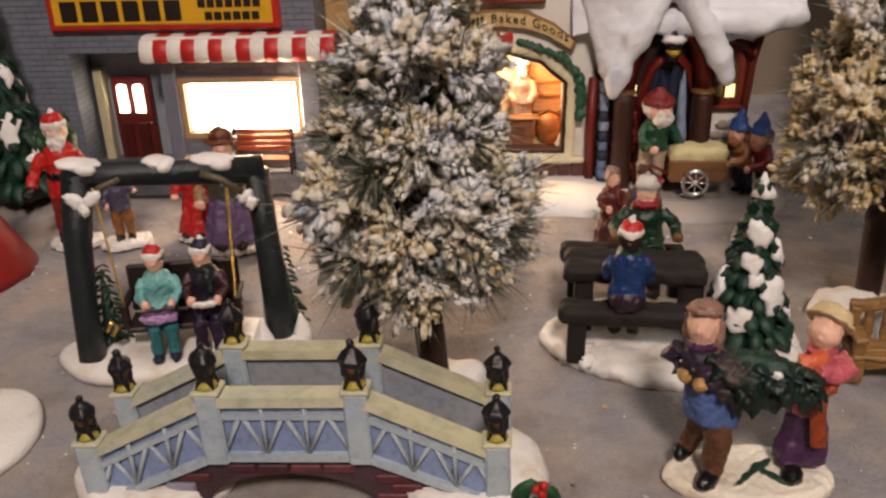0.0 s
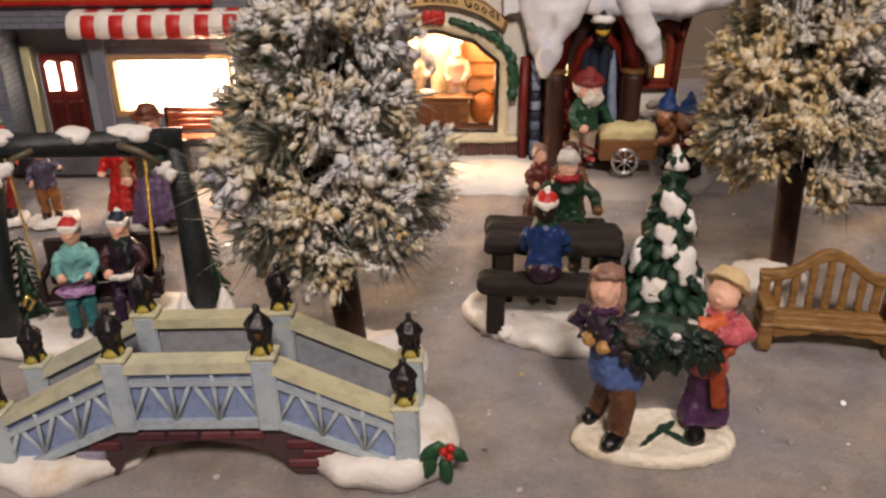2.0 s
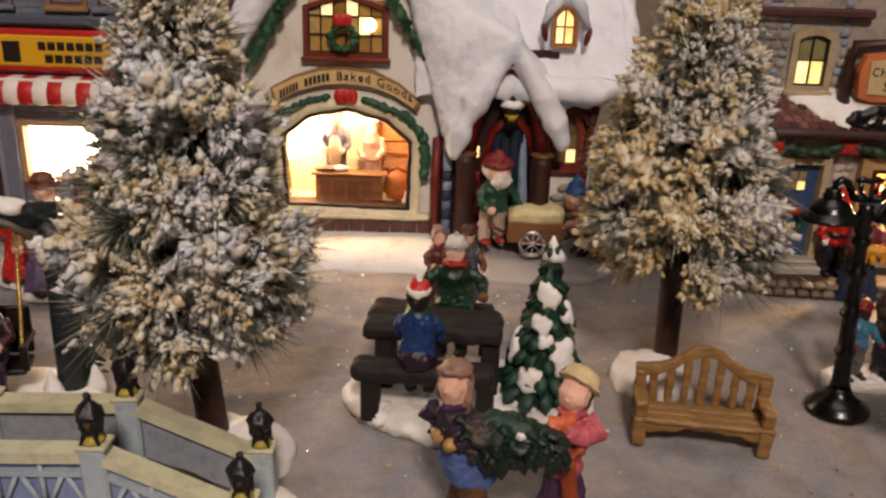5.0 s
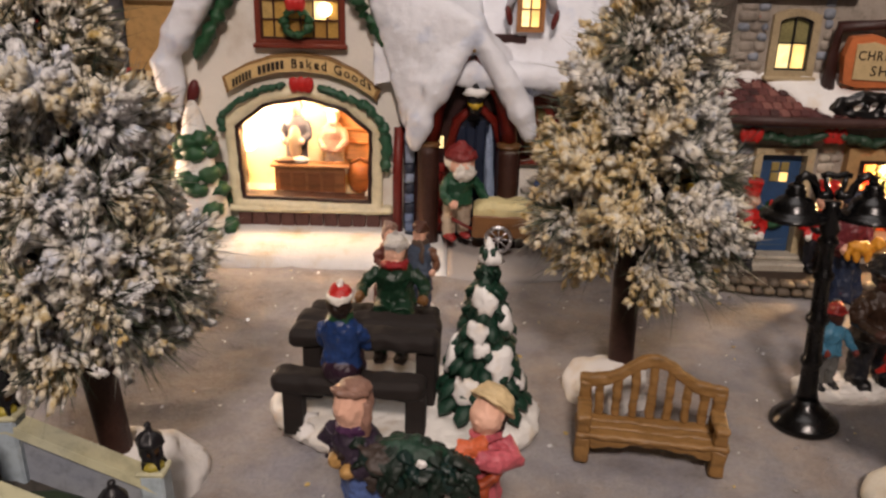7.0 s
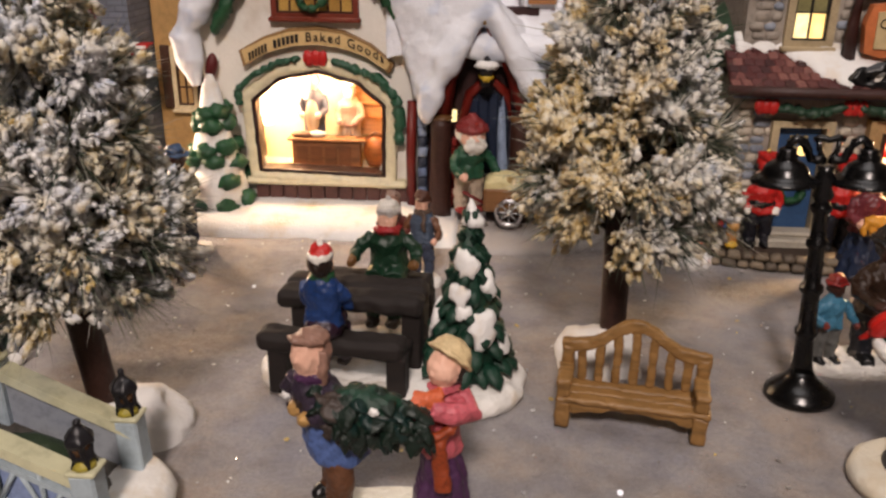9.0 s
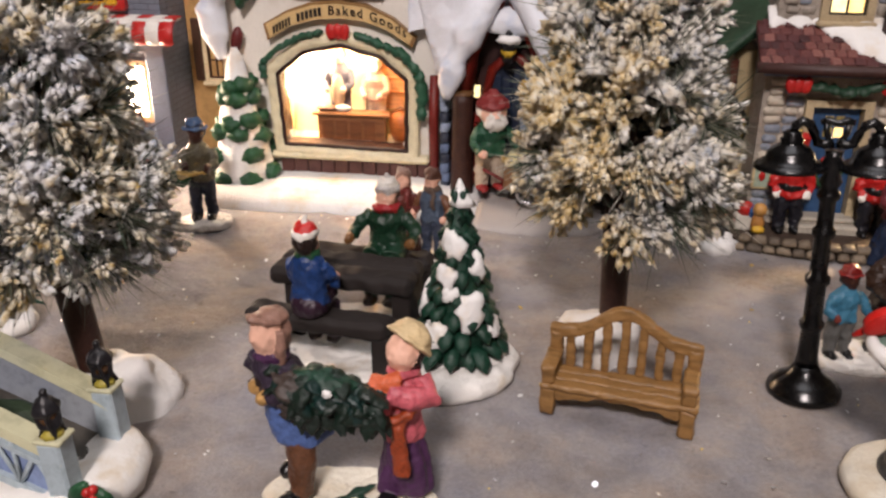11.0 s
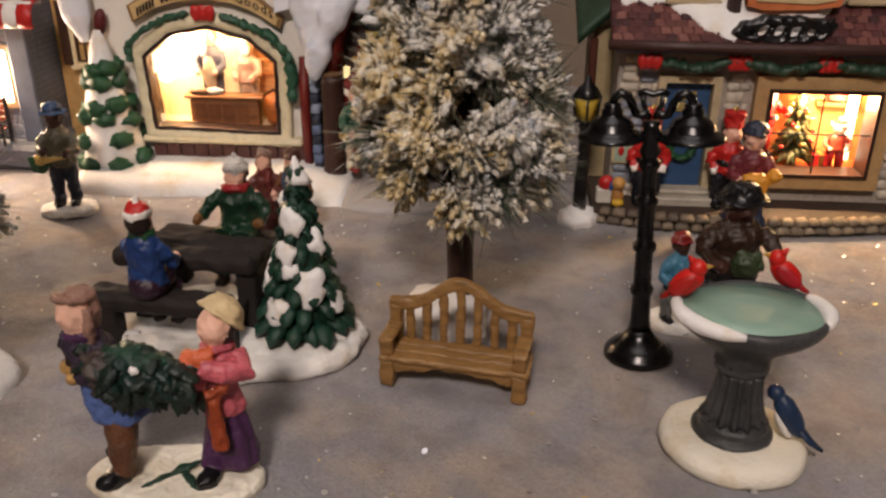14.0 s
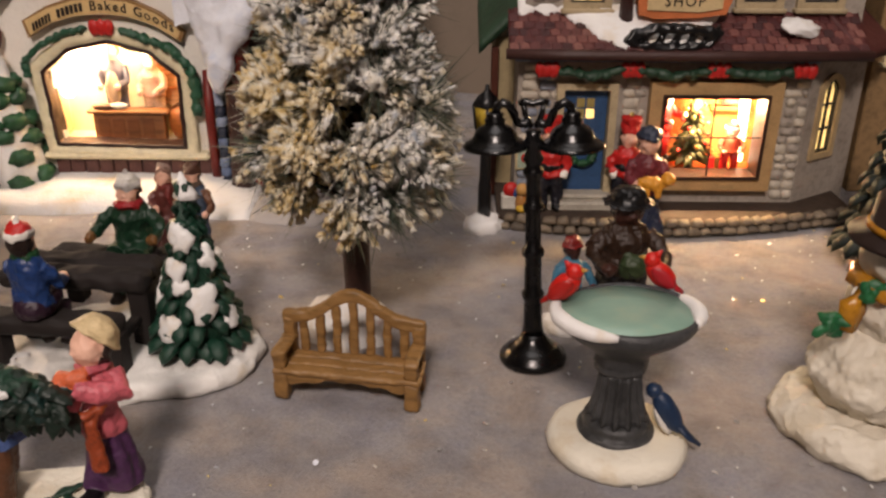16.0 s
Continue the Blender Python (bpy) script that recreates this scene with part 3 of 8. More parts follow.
# display window: moulded cream surround, dark inner edge, glowing room behind
display = part("display_window", cast(Shape().ring(grown(WIN, 0.0100), grown(WIN, 0.0016), 0.6075, 0.6165, SURROUND).tube([(x, 0.6105, z) for x, z in grown(WIN, 0.0066) + grown(WIN, 0.0066)[:2]], 0.0048, SURROUND, 12), 0.0010, 4).rough(0.0010, 120), bakery, "arched display window with a cream moulded surround")
part("inner_edge", cast(Shape().ring(grown(WIN, 0.0024), grown(WIN, -0.0004), 0.6062, 0.622, paint("2a1510", 0.4)), 0.0006, 2).rough(0.0006, 140), display)
part("sill", Shape().box((-0.017, 0.605, 0.0215), (0.100, 0.617, 0.0262), paint("d9cfae", 0.45, 0.15, 300, 0.15), 0.002), display)
inside = Shape()
INSIDE = paint("ecd6ac", 0.7, 0.12, 200, 0.1)
inside.box((-0.014, 0.652, 0.022), (0.094, 0.655, 0.115), INSIDE, 0).box((-0.016, 0.622, 0.022), (-0.013, 0.655, 0.115), INSIDE, 0).box((0.091, 0.622, 0.022), (0.094, 0.655, 0.115), INSIDE, 0)
inside.box((-0.016, 0.622, 0.105), (0.094, 0.655, 0.108), INSIDE, 0).box((-0.016, 0.622, 0.026), (0.094, 0.655, 0.029), INSIDE, 0)
part("room", inside, bakery, "glowing cream room behind the display window")
part("bulb", Shape().ball((-0.006, 0.640, 0.062), 0.0052, BULB, seg=10, rings=8), bakery, "glowing bulb")
desk = Shape().box((0.014, 0.627, 0.029), (0.064, 0.634, 0.049), wood("8a5a36"), 0.0006)
desk.box((0.011, 0.624, 0.049), (0.068, 0.636, 0.0515), wood("9a6a40"), 0.0008)
for i in range(4):
    desk.box((0.017 + i * 0.0105, 0.6262, 0.031), (0.0255 + i * 0.0105, 0.627, 0.0455), wood("7b4c2c"), 0.0003)
part("counter", desk, bakery, "brown wooden baking counter")
part("bread_tray", Shape().ball((0.022, 0.629, 0.0535), (0.009, 0.004, 0.0025), paint("6b4a34"), lump=.3).ball((0.033, 0.629, 0.054), (0.006, 0.004, 0.0025), WHITE, lump=.3), bakery)
part("barrel", Shape().lathe([(0.007, 0), (0.0095, 0.006), (0.010, 0.011), (0.0095, 0.016), (0.007, 0.021)], wood("b0652c"), (0.075, 0.636, 0.031), 18).tube([(0.066, 0.633, 0.05), (0.075, 0.630, 0.0555), (0.084, 0.633, 0.05)], 0.0012, paint("7a4a24")), bakery, "round orange-brown basket")
part("shelf", Shape().box((0.052, 0.645, 0.062), (0.09, 0.652, 0.064), wood("c98850"), .0004).box((0.052, 0.645, 0.072), (0.09, 0.652, 0.074), wood("c98850"), .0004).box((0.052, 0.647, 0.050), (0.09, 0.6525, 0.090), wood("cf9a68"), .0004), bakery)
# brown tile skirting under the window
pieces("tile", [Shape().box((-0.010 + i * 0.0101, 0.6105, 0.0095), (-0.0006 + i * 0.0101, 0.6165, 0.0212 + (i % 3) * 0.0003), paint("5a3a34", 0.5, 0.35), 0.0006) for i in range(11)], bakery)
# name board
board_out = [(-0.012, 0.1045 + 0.0), (0.003, 0.114), (0.021, 0.1195), (0.039, 0.121), (0.057, 0.119), (0.074, 0.1125), (0.0885, 0.102), (0.0915, 0.1085), (0.076, 0.121), (0.058, 0.1295), (0.039, 0.132), (0.020, 0.1305), (0.002, 0.1245), (-0.0145, 0.1155)]
sign = part("name_board", Shape().slab(board_out, 0.6085, 0.6165, paint("8a6a40", 0.45, 0.3)), bakery, "arched brown wooden name board")
part("board_face", Shape().slab(grown(board_out, -0.0022), 0.6078, 0.61, paint("d0b27c", 0.5, 0.2)), sign, "cream lettering panel")
INK = paint("1c120c", 0.5, 0.1)
words = lettering("Baked Goods", 0.0088, INK, 0.0)
k = 0.052 / (2 * max(p.x for p in words.v))
for p in words.v:
    p.x = p.x * k + 0.0590
    u = (p.x - 0.039) / 0.05
    p.z += 0.1228 - 0.0165 * u * u
    p.y += 0.6072
part("lettering", words, sign, "dark handwritten lettering")
nm = Shape()
for a, b in ((-0.0075, 0.006), (0.010, 0.028)):
    n = 6
    for i in range(n):
        x0, x1 = a + (b - a) * i / n, a + (b - a) * (i + 0.72) / n
        u = ((x0 + x1) / 2 - 0.039) / 0.05
        z = 0.1228 - 0.0165 * u * u
        nm.box((x0, 0.6071, z), (x1, 0.608, z + 0.0055), INK, 0.0002)
part("lettering_bar", nm, sign)
# evergreen trim over the window, with a red bow
part("garland", garland([(-0.016, 0.606, 0.079), (-0.0165, 0.606, 0.089), (-0.006, 0.606, 0.099), (0.012, 0.606, 0.108), (0.028, 0.606, 0.1115)], 0.0031, paint("27503a", 0.4, .45), 3), bakery, "green leaf garland")
part("garland", garland([(0.050, 0.606, 0.111), (0.066, 0.606, 0.1045), (0.082, 0.606, 0.0985), (0.0935, 0.606, 0.086), (0.0955, 0.606, 0.070), (0.0945, 0.606, 0.052)], 0.0042, paint("27503a", 0.4, .3), 4), bakery, "green leaf garland")
part("bow", bow((0.039, 0.604, 0.1125), 0.0062), bakery, "red bow")
for k, (a, b) in enumerate((((-0.030, 0.127), (-0.004, 0.172)), ((0.108, 0.124), (0.082, 0.158)), ((0.082, 0.158), (0.066, 0.185)), ((-0.004, 0.172), (0.012, 0.196)))):
    part("garland", garland([(a[0], 0.606, a[1]), (b[0], 0.606, b[1])], 0.0058, GREEN, 8 + k), bakery, "green leaf garland")
# attic window with a wreath
attic = house_window(bakery, [(0.0125, 0.1405), (0.0645, 0.1405), (0.0645, 0.170), (0.0385, 0.178), (0.0125, 0.170)], 0.6125, paint("6e2d1c", 0.4, .3), paint("3c1a10"), 5, 2, 0.0035, (paint("b9934a", .4), paint("a07a3a", .4), paint("c2a466", .4), LIT_PALE, paint("b9934a", .4)), True, 5, "attic_window")
part("wreath", wreath((0.037, 0.6065, 0.152), 0.0085, 0.0033, GREEN, 2), bakery, "green wreath with a red bow")
part("bow", bow((0.037, 0.6035, 0.164), 0.005), bakery, "red bow")
part("bulb", Shape().ball((0.055, 0.6122, 0.160), 0.0045, BULB, seg=10, rings=8), bakery, "glowing bulb")
# roof: deep snow on both slopes, rolled over the gable edge and drooping at the left
roof = Shape()
for sgn in (-1, 1):
    def slope(u, v, sgn=sgn):
        d = 0.002 + u * (0.090 if sgn < 0 else 0.080)
        x = 0.033 + sgn * d
        p = Vector((x, 0.606 + v * 0.10, 0.262 - 1.52 * d + 0.004))
        return p + Vector((0, 0, 0.004 * noise.noise(p * 55)))
    roof.sheet(slope, 22, 18, 0.015, ROOF_SNOW)
roof.tube([(0.033, 0.606, 0.256), (0.005, 0.605, 0.214), (-0.022, 0.604, 0.172), (-0.042, 0.604, 0.140), (-0.049, 0.604, 0.124), (-0.047, 0.604, 0.108), (-0.043, 0.604, 0.092)], [0.010, 0.010, 0.0105, 0.0115, 0.011, 0.0095, 0.004], ROOF_SNOW, 14)
roof.tube([(0.037, 0.610, 0.262), (0.068, 0.610, 0.219), (0.091, 0.610, 0.182), (0.108, 0.611, 0.156), (0.118, 0.611, 0.138)], [0.008, 0.008, 0.0075, 0.007, 0.006], ROOF_SNOW, 14)
part("roof", cast(roof, 0.0016, 6).rough(0.0022, 50).rough(0.0007, 190), bakery, "thick white snow-covered roof")
# right wing with its own roof and dormer
wing = Shape().columns([0.105, 0.186, 0.1895, 0.2085, 0.218], 0.622, 0.632, lambda x: [(0.0, 0.061), (0.099, 0.135)] if 0.1895 < x < 0.2085 else [(0.0, 0.08), (0.08, 0.135)], PLASTER)
part("wing_wall", wing, bakery, "white plaster side wing")
for lo, hi in (((0.213, 0.6325, 0), (0.218, 0.70, 0.135)), ((0.1055, 0.695, 0), (0.213, 0.70, 0.135))):
    part("side_wall", Shape().box(lo, hi, PLASTER, 0.001), bakery)


def wing_roof(u, v):
    x = 0.085 + u * 0.150
    p = Vector((x + 0.012 * v * (0.5 - u), 0.603 + v * 0.075, 0.128 + 0.105 * v ** 0.85 + 0.004 * math.sin(u * 7)))
    return p + Vector((0, 0, 0.004 * noise.noise(p * 50)))


part("wing_roof", cast(Shape().sheet(wing_roof, 24, 18, 0.016, ROOF_SNOW).tube([(0.10, 0.602, 0.124), (0.14, 0.6, 0.123), (0.18, 0.6, 0.122), (0.215, 0.601, 0.121), (0.236, 0.604, 0.124), (0.238, 0.625, 0.15), (0.237, 0.65, 0.185)], [.008, .009, .0095, .0095, .009, .008, .008], ROOF_SNOW, 12), 0.0018, 3).rough(0.0022, 60).rough(0.0008, 190), bakery, "thick white snow-covered wing roof")
dormer = house_window(bakery, arch(0.182, 0.196, 0.1515, 0.176, 0.006), 0.6085, paint("a8764a"), paint("8a5a34"), 1, 1, 0.002, (LIT_PALE, LIT), False, 3, "dormer_window")
part("dormer_body", Shape().box((0.178, 0.6125, 0.14), (0.200, 0.65, 0.18), ROOF_SNOW, 0.004).tube([(0.174, 0.606, 0.162), (0.179, 0.606, 0.177), (0.189, 0.606, 0.186), (0.199, 0.606, 0.177), (0.204, 0.606, 0.162)], [.003, .0045, .005, .0045, .003], ROOF_SNOW), bakery)
part("shutter", Shape().ball((0.1745, 0.604, 0.160), (0.0022, 0.002, 0.0065), DARK_RED, (0, -12, 0)), bakery)
part("shutter", Shape().ball((0.2045, 0.604, 0.158), (0.0022, 0.002, 0.0065), DARK_RED, (0, 14, 0)), bakery)
part("garland", garland([(0.168, 0.6, 0.1205), (0.19, 0.599, 0.117), (0.214, 0.6, 0.118)], 0.0045, GREEN, 12), bakery, "green leaf garland under the eave")
house_window(bakery, arch(0.190, 0.2075, 0.064, 0.099, 0.008), 0.6205, paint("7a2c1e"), paint("6a3a22"), 1, 2, 0.0042, (LIT_PALE, paint("8a6f44"), paint("7a5a34"), paint("6a6238")), True, 26, "arched_window")
part("window_hood", Shape().tube([(0.183, 0.616, 0.094), (0.188, 0.615, 0.104), (0.199, 0.614, 0.108), (0.210, 0.615, 0.103), (0.214, 0.616, 0.094)], 0.0035, paint("6a2018"), 10), bakery, "dark red arched window hood")
part("corner_post", Shape().tube([(0.2135, 0.617, 0.0), (0.2125, 0.617, 0.05), (0.2145, 0.617, 0.09), (0.220, 0.616, 0.122)], [0.003, 0.003, 0.003, 0.0036], paint("5e2016"), 8), bakery)
rs = random.Random(3)
pieces("stone", [Shape().ball((rs.uniform(0.186, 0.214), 0.6205, 0.008 + 0.0075 * (i % 6)), (rs.uniform(0.004, 0.006), 0.0022, 0.0034), paint(rs.choice(("8d8b8c", "77767c", "a39c93")), 0.6), (0, rs.uniform(-20, 20), 0), 8, 6, 0.3) for i in range(20)], bakery)
# porch: drooping snow gable on two log posts, red braces, blue door, lantern
porch = Shape()


def pillow(s, a, b, c, r, n=9, bow=0.0):
    """Fills the triangle a b c with overlapping soft lumps of snow."""
    a, b, c = Vector(a), Vector(b), Vector(c)
    for i in range(n + 1):
        for j in range(n + 1 - i):
            u, w = i / n, j / n
            p = a * (1 - u - w) + b * u + c * w
            k = 1 + 0.14 * noise.noise(p * 70)
            s.ball(p - Vector((0, bow * 27 * u * w * (1 - u - w), 0)), r * k, ROOF_SNOW, seg=9, rings=7)


pillow(porch, (0.084, 0.611, 0.192), (0.152, 0.596, 0.151), (0.1135, 0.599, 0.092), 0.0082, 11, 0.004)
pillow(porch, (0.084, 0.611, 0.192), (0.152, 0.596, 0.151), (0.150, 0.640, 0.170), 0.0085, 8)
pillow(porch, (0.152, 0.596, 0.151), (0.186, 0.596, 0.098), (0.190, 0.625, 0.118), 0.0078, 7)
porch.tube([(0.153, 0.593, 0.152), (0.141, 0.591, 0.134), (0.128, 0.590, 0.112), (0.119, 0.590, 0.094), (0.1155, 0.591, 0.081), (0.1150, 0.592, 0.072)], [0.005, 0.0075, 0.0100, 0.0098, 0.0068, 0.0030], ROOF_SNOW, 14)
porch.tube([(0.153, 0.593, 0.152), (0.163, 0.591, 0.138), (0.175, 0.589, 0.118), (0.185, 0.589, 0.100), (0.1905, 0.590, 0.087), (0.1910, 0.591, 0.080)], [0.005, 0.0070, 0.0088, 0.0092, 0.0066, 0.0030], ROOF_SNOW, 14)
part("porch_roof", cast(porch, 0.0015, 9).rough(0.0014, 60).rough(0.0006, 190), bakery, "drooping snow-laden porch gable")
for x in (0.1245, 0.1785):
    post = part("porch_post", Shape().lathe([(0.0082, 0.0), (0.0078, 0.01), (0.0072, 0.035), (0.0074, 0.066), (0.0068, 0.071)], paint("3a2018", 0.45, 0.5, 500, 0.6), (x, 0.598, 0.004), 12, wob=0.12), bakery, "dark brown log porch post")
    part("post_cap", Shape().ball((x, 0.598, 0.0755), (0.0085, 0.008, 0.0028), paint("6a4a2a"), lump=.2), post)
for sgn in (-1, 1):
    part("brace", Shape().tube([(0.152 + sgn * 0.026, 0.6, 0.078), (0.152 + sgn * 0.024, 0.6, 0.098), (0.152 + sgn * 0.015, 0.6, 0.118), (0.152 + sgn * 0.003, 0.6, 0.140)], [0.0058, 0.0064, 0.006, 0.0045], paint("6a1c12", 0.35, .3), 10).rough(.0008, 150), bakery, "dark red curved porch brace")
# back panel of the porch, its deep shade put into the near-black red-brown
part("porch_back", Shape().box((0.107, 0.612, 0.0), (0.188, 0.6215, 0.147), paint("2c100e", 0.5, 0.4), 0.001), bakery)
door = part("door", Shape().slab(arch(0.140, 0.172, 0.008, 0.098, 0.014), 0.6085, 0.6125, paint("131b2c", 0.45, 0.4)), bakery, "arched dark blue plank door")
for i in range(4):
    part("plank", Shape().box((0.1432 + i * 0.0066, 0.6070, 0.010), (0.1492 + i * 0.0066, 0.609, 0.086 + (0.004 if i in (1, 2) else 0)), paint("172238", 0.45, 0.6, 400), 0.0006), door)
rb = random.Random(21)
for row in range(8):
    for k in range(3):
        part("brick", Shape().box((0.1175 + k * 0.0082 + (row % 2) * 0.003, 0.6060, 0.010 + row * 0.0062), (0.1250 + k * 0.0082 + (row % 2) * 0.003, 0.6130, 0.0157 + row * 0.0062), paint(rb.choice(("7a1f18", "641812", "8a2a20")), .4, .35), 0.0008), bakery)
part("door_arch", Shape().tube([(0.1385, 0.609, 0.008), (0.1385, 0.608, 0.07), (0.143, 0.607, 0.090), (0.156, 0.606, 0.102), (0.169, 0.607, 0.090), (0.1735, 0.608, 0.07), (0.1735, 0.609, 0.008)], 0.0034, paint("6a1c14", .35, .35), 8), bakery, "dark red door arch")
part("snow_drift", Shape().ball((0.1665, 0.605, 0.050), (0.0034, 0.003, 0.036), paint("8a9ab4", 0.6), (0, -3, 0), lump=.5), door)
rj = random.Random(4)
for i in range(11):
    part("stone_jamb", Shape().box((0.1083, 0.600, 0.004 + i * 0.0071), (0.1147, 0.613, 0.0109 + i * 0.0071), paint(rj.choice(("5c6a86", "2a3040", "8f9bb2", "3d4a66")), 0.55, 0.5, 260, .6, "1c2230"), 0.0011, (rj.uniform(-4, 4), rj.uniform(-5, 5), rj.uniform(-5, 5)), True).rough(0.0008, 240), bakery)
part("corner_post", Shape().tube([(0.1035, 0.608, 0.006), (0.103, 0.607, 0.05), (0.104, 0.608, 0.084)], 0.0034, paint("6e2018"), 8), bakery, "dark red corner post")
lantern = part("porch_lantern", Shape().lathe([(0.003, 0), (0.0042, 0.002), (0.0058, 0.011), (0.0062, 0.012), (0.004, 0.016), (0.001, 0.021)], IRON, (0.1545, 0.594, 0.097), 6), bakery, "black porch lantern capped with snow")
part("lantern_glass", Shape().lathe([(0.0036, 0.002), (0.0053, 0.0062)], paint("b99a2a", .3, .4), (0.1545, 0.5930, 0.099), 6), lantern)
part("lantern_snow", Shape().ball((0.1545, 0.594, 0.1115), (0.0080, 0.006, 0.0036), SNOW, lump=.3), lantern)
part("lit_slot", Shape().box((0.1305, 0.6095, 0.070), (0.1345, 0.6125, 0.078), LIT_PALE, 0.0004), bakery)
part("small_ornament", Shape().ball((0.152, 0.592, 0.141), (0.0032, 0.003, 0.0036), paint("8a6a30")), bakery)
# snow ledge at its foot, and a flocked spruce moulded by the front wall
ledge = Shape()


def ledge_top(u, v):
    x = -0.047 + u * 0.285
    f = 0.558 - 0.015 * max(0.0, min(1.0, (x - 0.085) / 0.05)) + 0.003 * noise.noise(Vector((x * 16, 0, 3))) + max(0.0, u - 0.86) ** 2 * 1.6
    edge = min(1, v * 9) ** 0.5
    high = 0.0105 - 0.0065 * max(0.0, min(1.0, (x - 0.10) / 0.05))
    return (x, f + v * (0.70 - f), high * edge + 0.0008 * noise.noise(Vector((x, v, 1)) * 40))


part("ledge", ledge.sheet(lambda u, v: ledge_top(u * 0.65, v), 42, 30, 0.012, SNOW), bakery, "snowy ledge round the foot of the house")
part("porch_path", Shape().sheet(lambda u, v: ledge_top(0.6515 + u * 0.3485, v), 24, 30, 0.012, snow_paint("trodden_path", (0.36, 0.33, 0.31), (0.22, 0.19, 0.17), 300)), bakery, "trodden grey path before the porch")
spruce = Shape().lathe([(0.021, 0), (0.020, 0.012), (0.017, 0.030), (0.0135, 0.050), (0.0095, 0.068), (0.007, 0.080), (0.0055, 0.088), (0.002, 0.0955)], SNOW, (-0.0335, 0.600, 0.005), 20, wob=0.25)
rs = random.Random(8)
for i, (z, r, n) in enumerate(((0.012, 0.021, 6), (0.027, 0.0185, 4), (0.042, 0.0155, 5), (0.050, 0.014, 5), (0.066, 0.0105, 5), (0.074, 0.0085, 5))):
    for j in range(n):
        a = 6.283 * (j + 0.5 * (i % 2)) / n + rs.uniform(-.2, .2)
        spruce.ball((-0.0335 + r * math.cos(a), 0.6 + r * math.sin(a), z + rs.uniform(-.003, .003)), (0.0060, 0.0082, 0.0058), GREEN, (0, 20, math.degrees(a)), 10, 7, 0.5)
part("moulded_spruce", spruce, bakery, "snow-covered moulded spruce with green clumps")
part("wall_ornament", Shape().ball((-0.0345, 0.609, 0.104), (0.0042, 0.004, 0.0095), paint("5a1e1e"), (0, 12, 0)), bakery)

# ---- general store ----
store = thing("general_store", (-0.2, 0.66, 0), "blue-grey brick shop house with striped awning and lit window", "house")
GREYBRICK = masonry("grey_brick", (0.165, 0.185, 0.23), (0.085, 0.095, 0.12), 0.011, 0.0042, 0.0006)
GREY = paint("5b6270", 0.5, 0.25)


def store_front(x):
    if -0.273 < x < -0.1985:
        return [(0.105, 0.1055), (0.1055, 0.235)]
    if -0.1935 < x < -0.1075:
        return [(0.0, 0.0445), (0.0835, 0.235)]
    return [(0.0, 0.1), (0.1, 0.235)]


wall = Shape().columns([-0.325, -0.273, -0.1985, -0.1935, -0.1075, -0.0915], 0.615, 0.625, store_front, GREYBRICK)
part("wall", wall, store, "blue-grey brick wall")
for lo, hi in (((-0.0975, 0.6255, 0), (-0.0915, 0.73, 0.235)), ((-0.325, 0.6255, 0), (-0.319, 0.73, 0.235)), ((-0.319, 0.724, 0), (-0.0975, 0.73, 0.235))):
    part("side_wall", Shape().box(lo, hi, GREYBRICK, 0.0), store)
part("alcove", Shape().box((-0.285, 0.650, 0.0), (-0.196, 0.654, 0.108), paint("8f979f", 0.5, .15), 0).box((-0.2765, 0.6255, 0.0), (-0.2735, 0.651, 0.108), GREYBRICK, 0).box((-0.1985, 0.6255, 0.0), (-0.1955, 0.651, 0.108), GREY, 0).box((-0.276, 0.6255, 0.105), (-0.196, 0.651, 0.108), GREY, 0), store, "grey door alcove")
part("pilaster", Shape().box((-0.2065, 0.611, 0.018), (-0.1955, 0.616, 0.101), paint("6a7180", .5, .2), 0.0008), store)
part("pilaster", Shape().box((-0.1055, 0.611, 0.018), (-0.0915, 0.616, 0.118), paint("6a7180", .5, .2), 0.0008), store)
part("jamb", Shape().box((-0.2705, 0.640, 0.014), (-0.2635, 0.650, 0.088), paint("b9b493", 0.5, 0.2), 0.0006), store)
door = part("door", Shape().box((-0.2590, 0.643, 0.014), (-0.2285, 0.6495, 0.0815), paint("5a1d18", 0.4, 0.3), 0.001), store, "dark red panelled door with two lit panes")
for i in range(2):
    part("pane", Shape().slab(arch(-0.2540 + i * 0.0125, -0.2470 + i * 0.0125, 0.0545, 0.0762, 0.0015, 6), 0.6418, 0.6434, LIT_WHITE), door)
    part("door_panel", Shape().box((-0.2550 + i * 0.0125, 0.6416, 0.020), (-0.2460 + i * 0.0125, 0.6432, 0.046), paint("481511", .4, .3), 0.0008), door)
part("door_handle", Shape().ball((-0.2310, 0.6415, 0.046), 0.0011, GOLD, seg=8, rings=6), door, "small brass knob")
shopwin = part("shop_window", Shape().ring([(-0.1965, 0.0415), (-0.1055, 0.0415), (-0.1055, 0.0865), (-0.1965, 0.0865)], [(-0.1915, 0.0455), (-0.1095, 0.0455), (-0.1095, 0.0825), (-0.1915, 0.0825)], 0.6135, 0.6255, paint("a08460", 0.5, 0.3)), store, "large brightly lit shop window in a tan frame")
part("pane", Shape().box((-0.193, 0.622, 0.0445), (-0.1085, 0.624, 0.0835), LIT_WHITE, 0.0), shopwin, "glowing white window paper")
grid = Shape()
for i in range(9):
    x = -0.190 + i * 0.010
    grid.box((x - 0.00025, 0.6195, 0.0455), (x + 0.00025, 0.6205, 0.0825), paint("a08460", 0.5, 0.3), 0.0001)
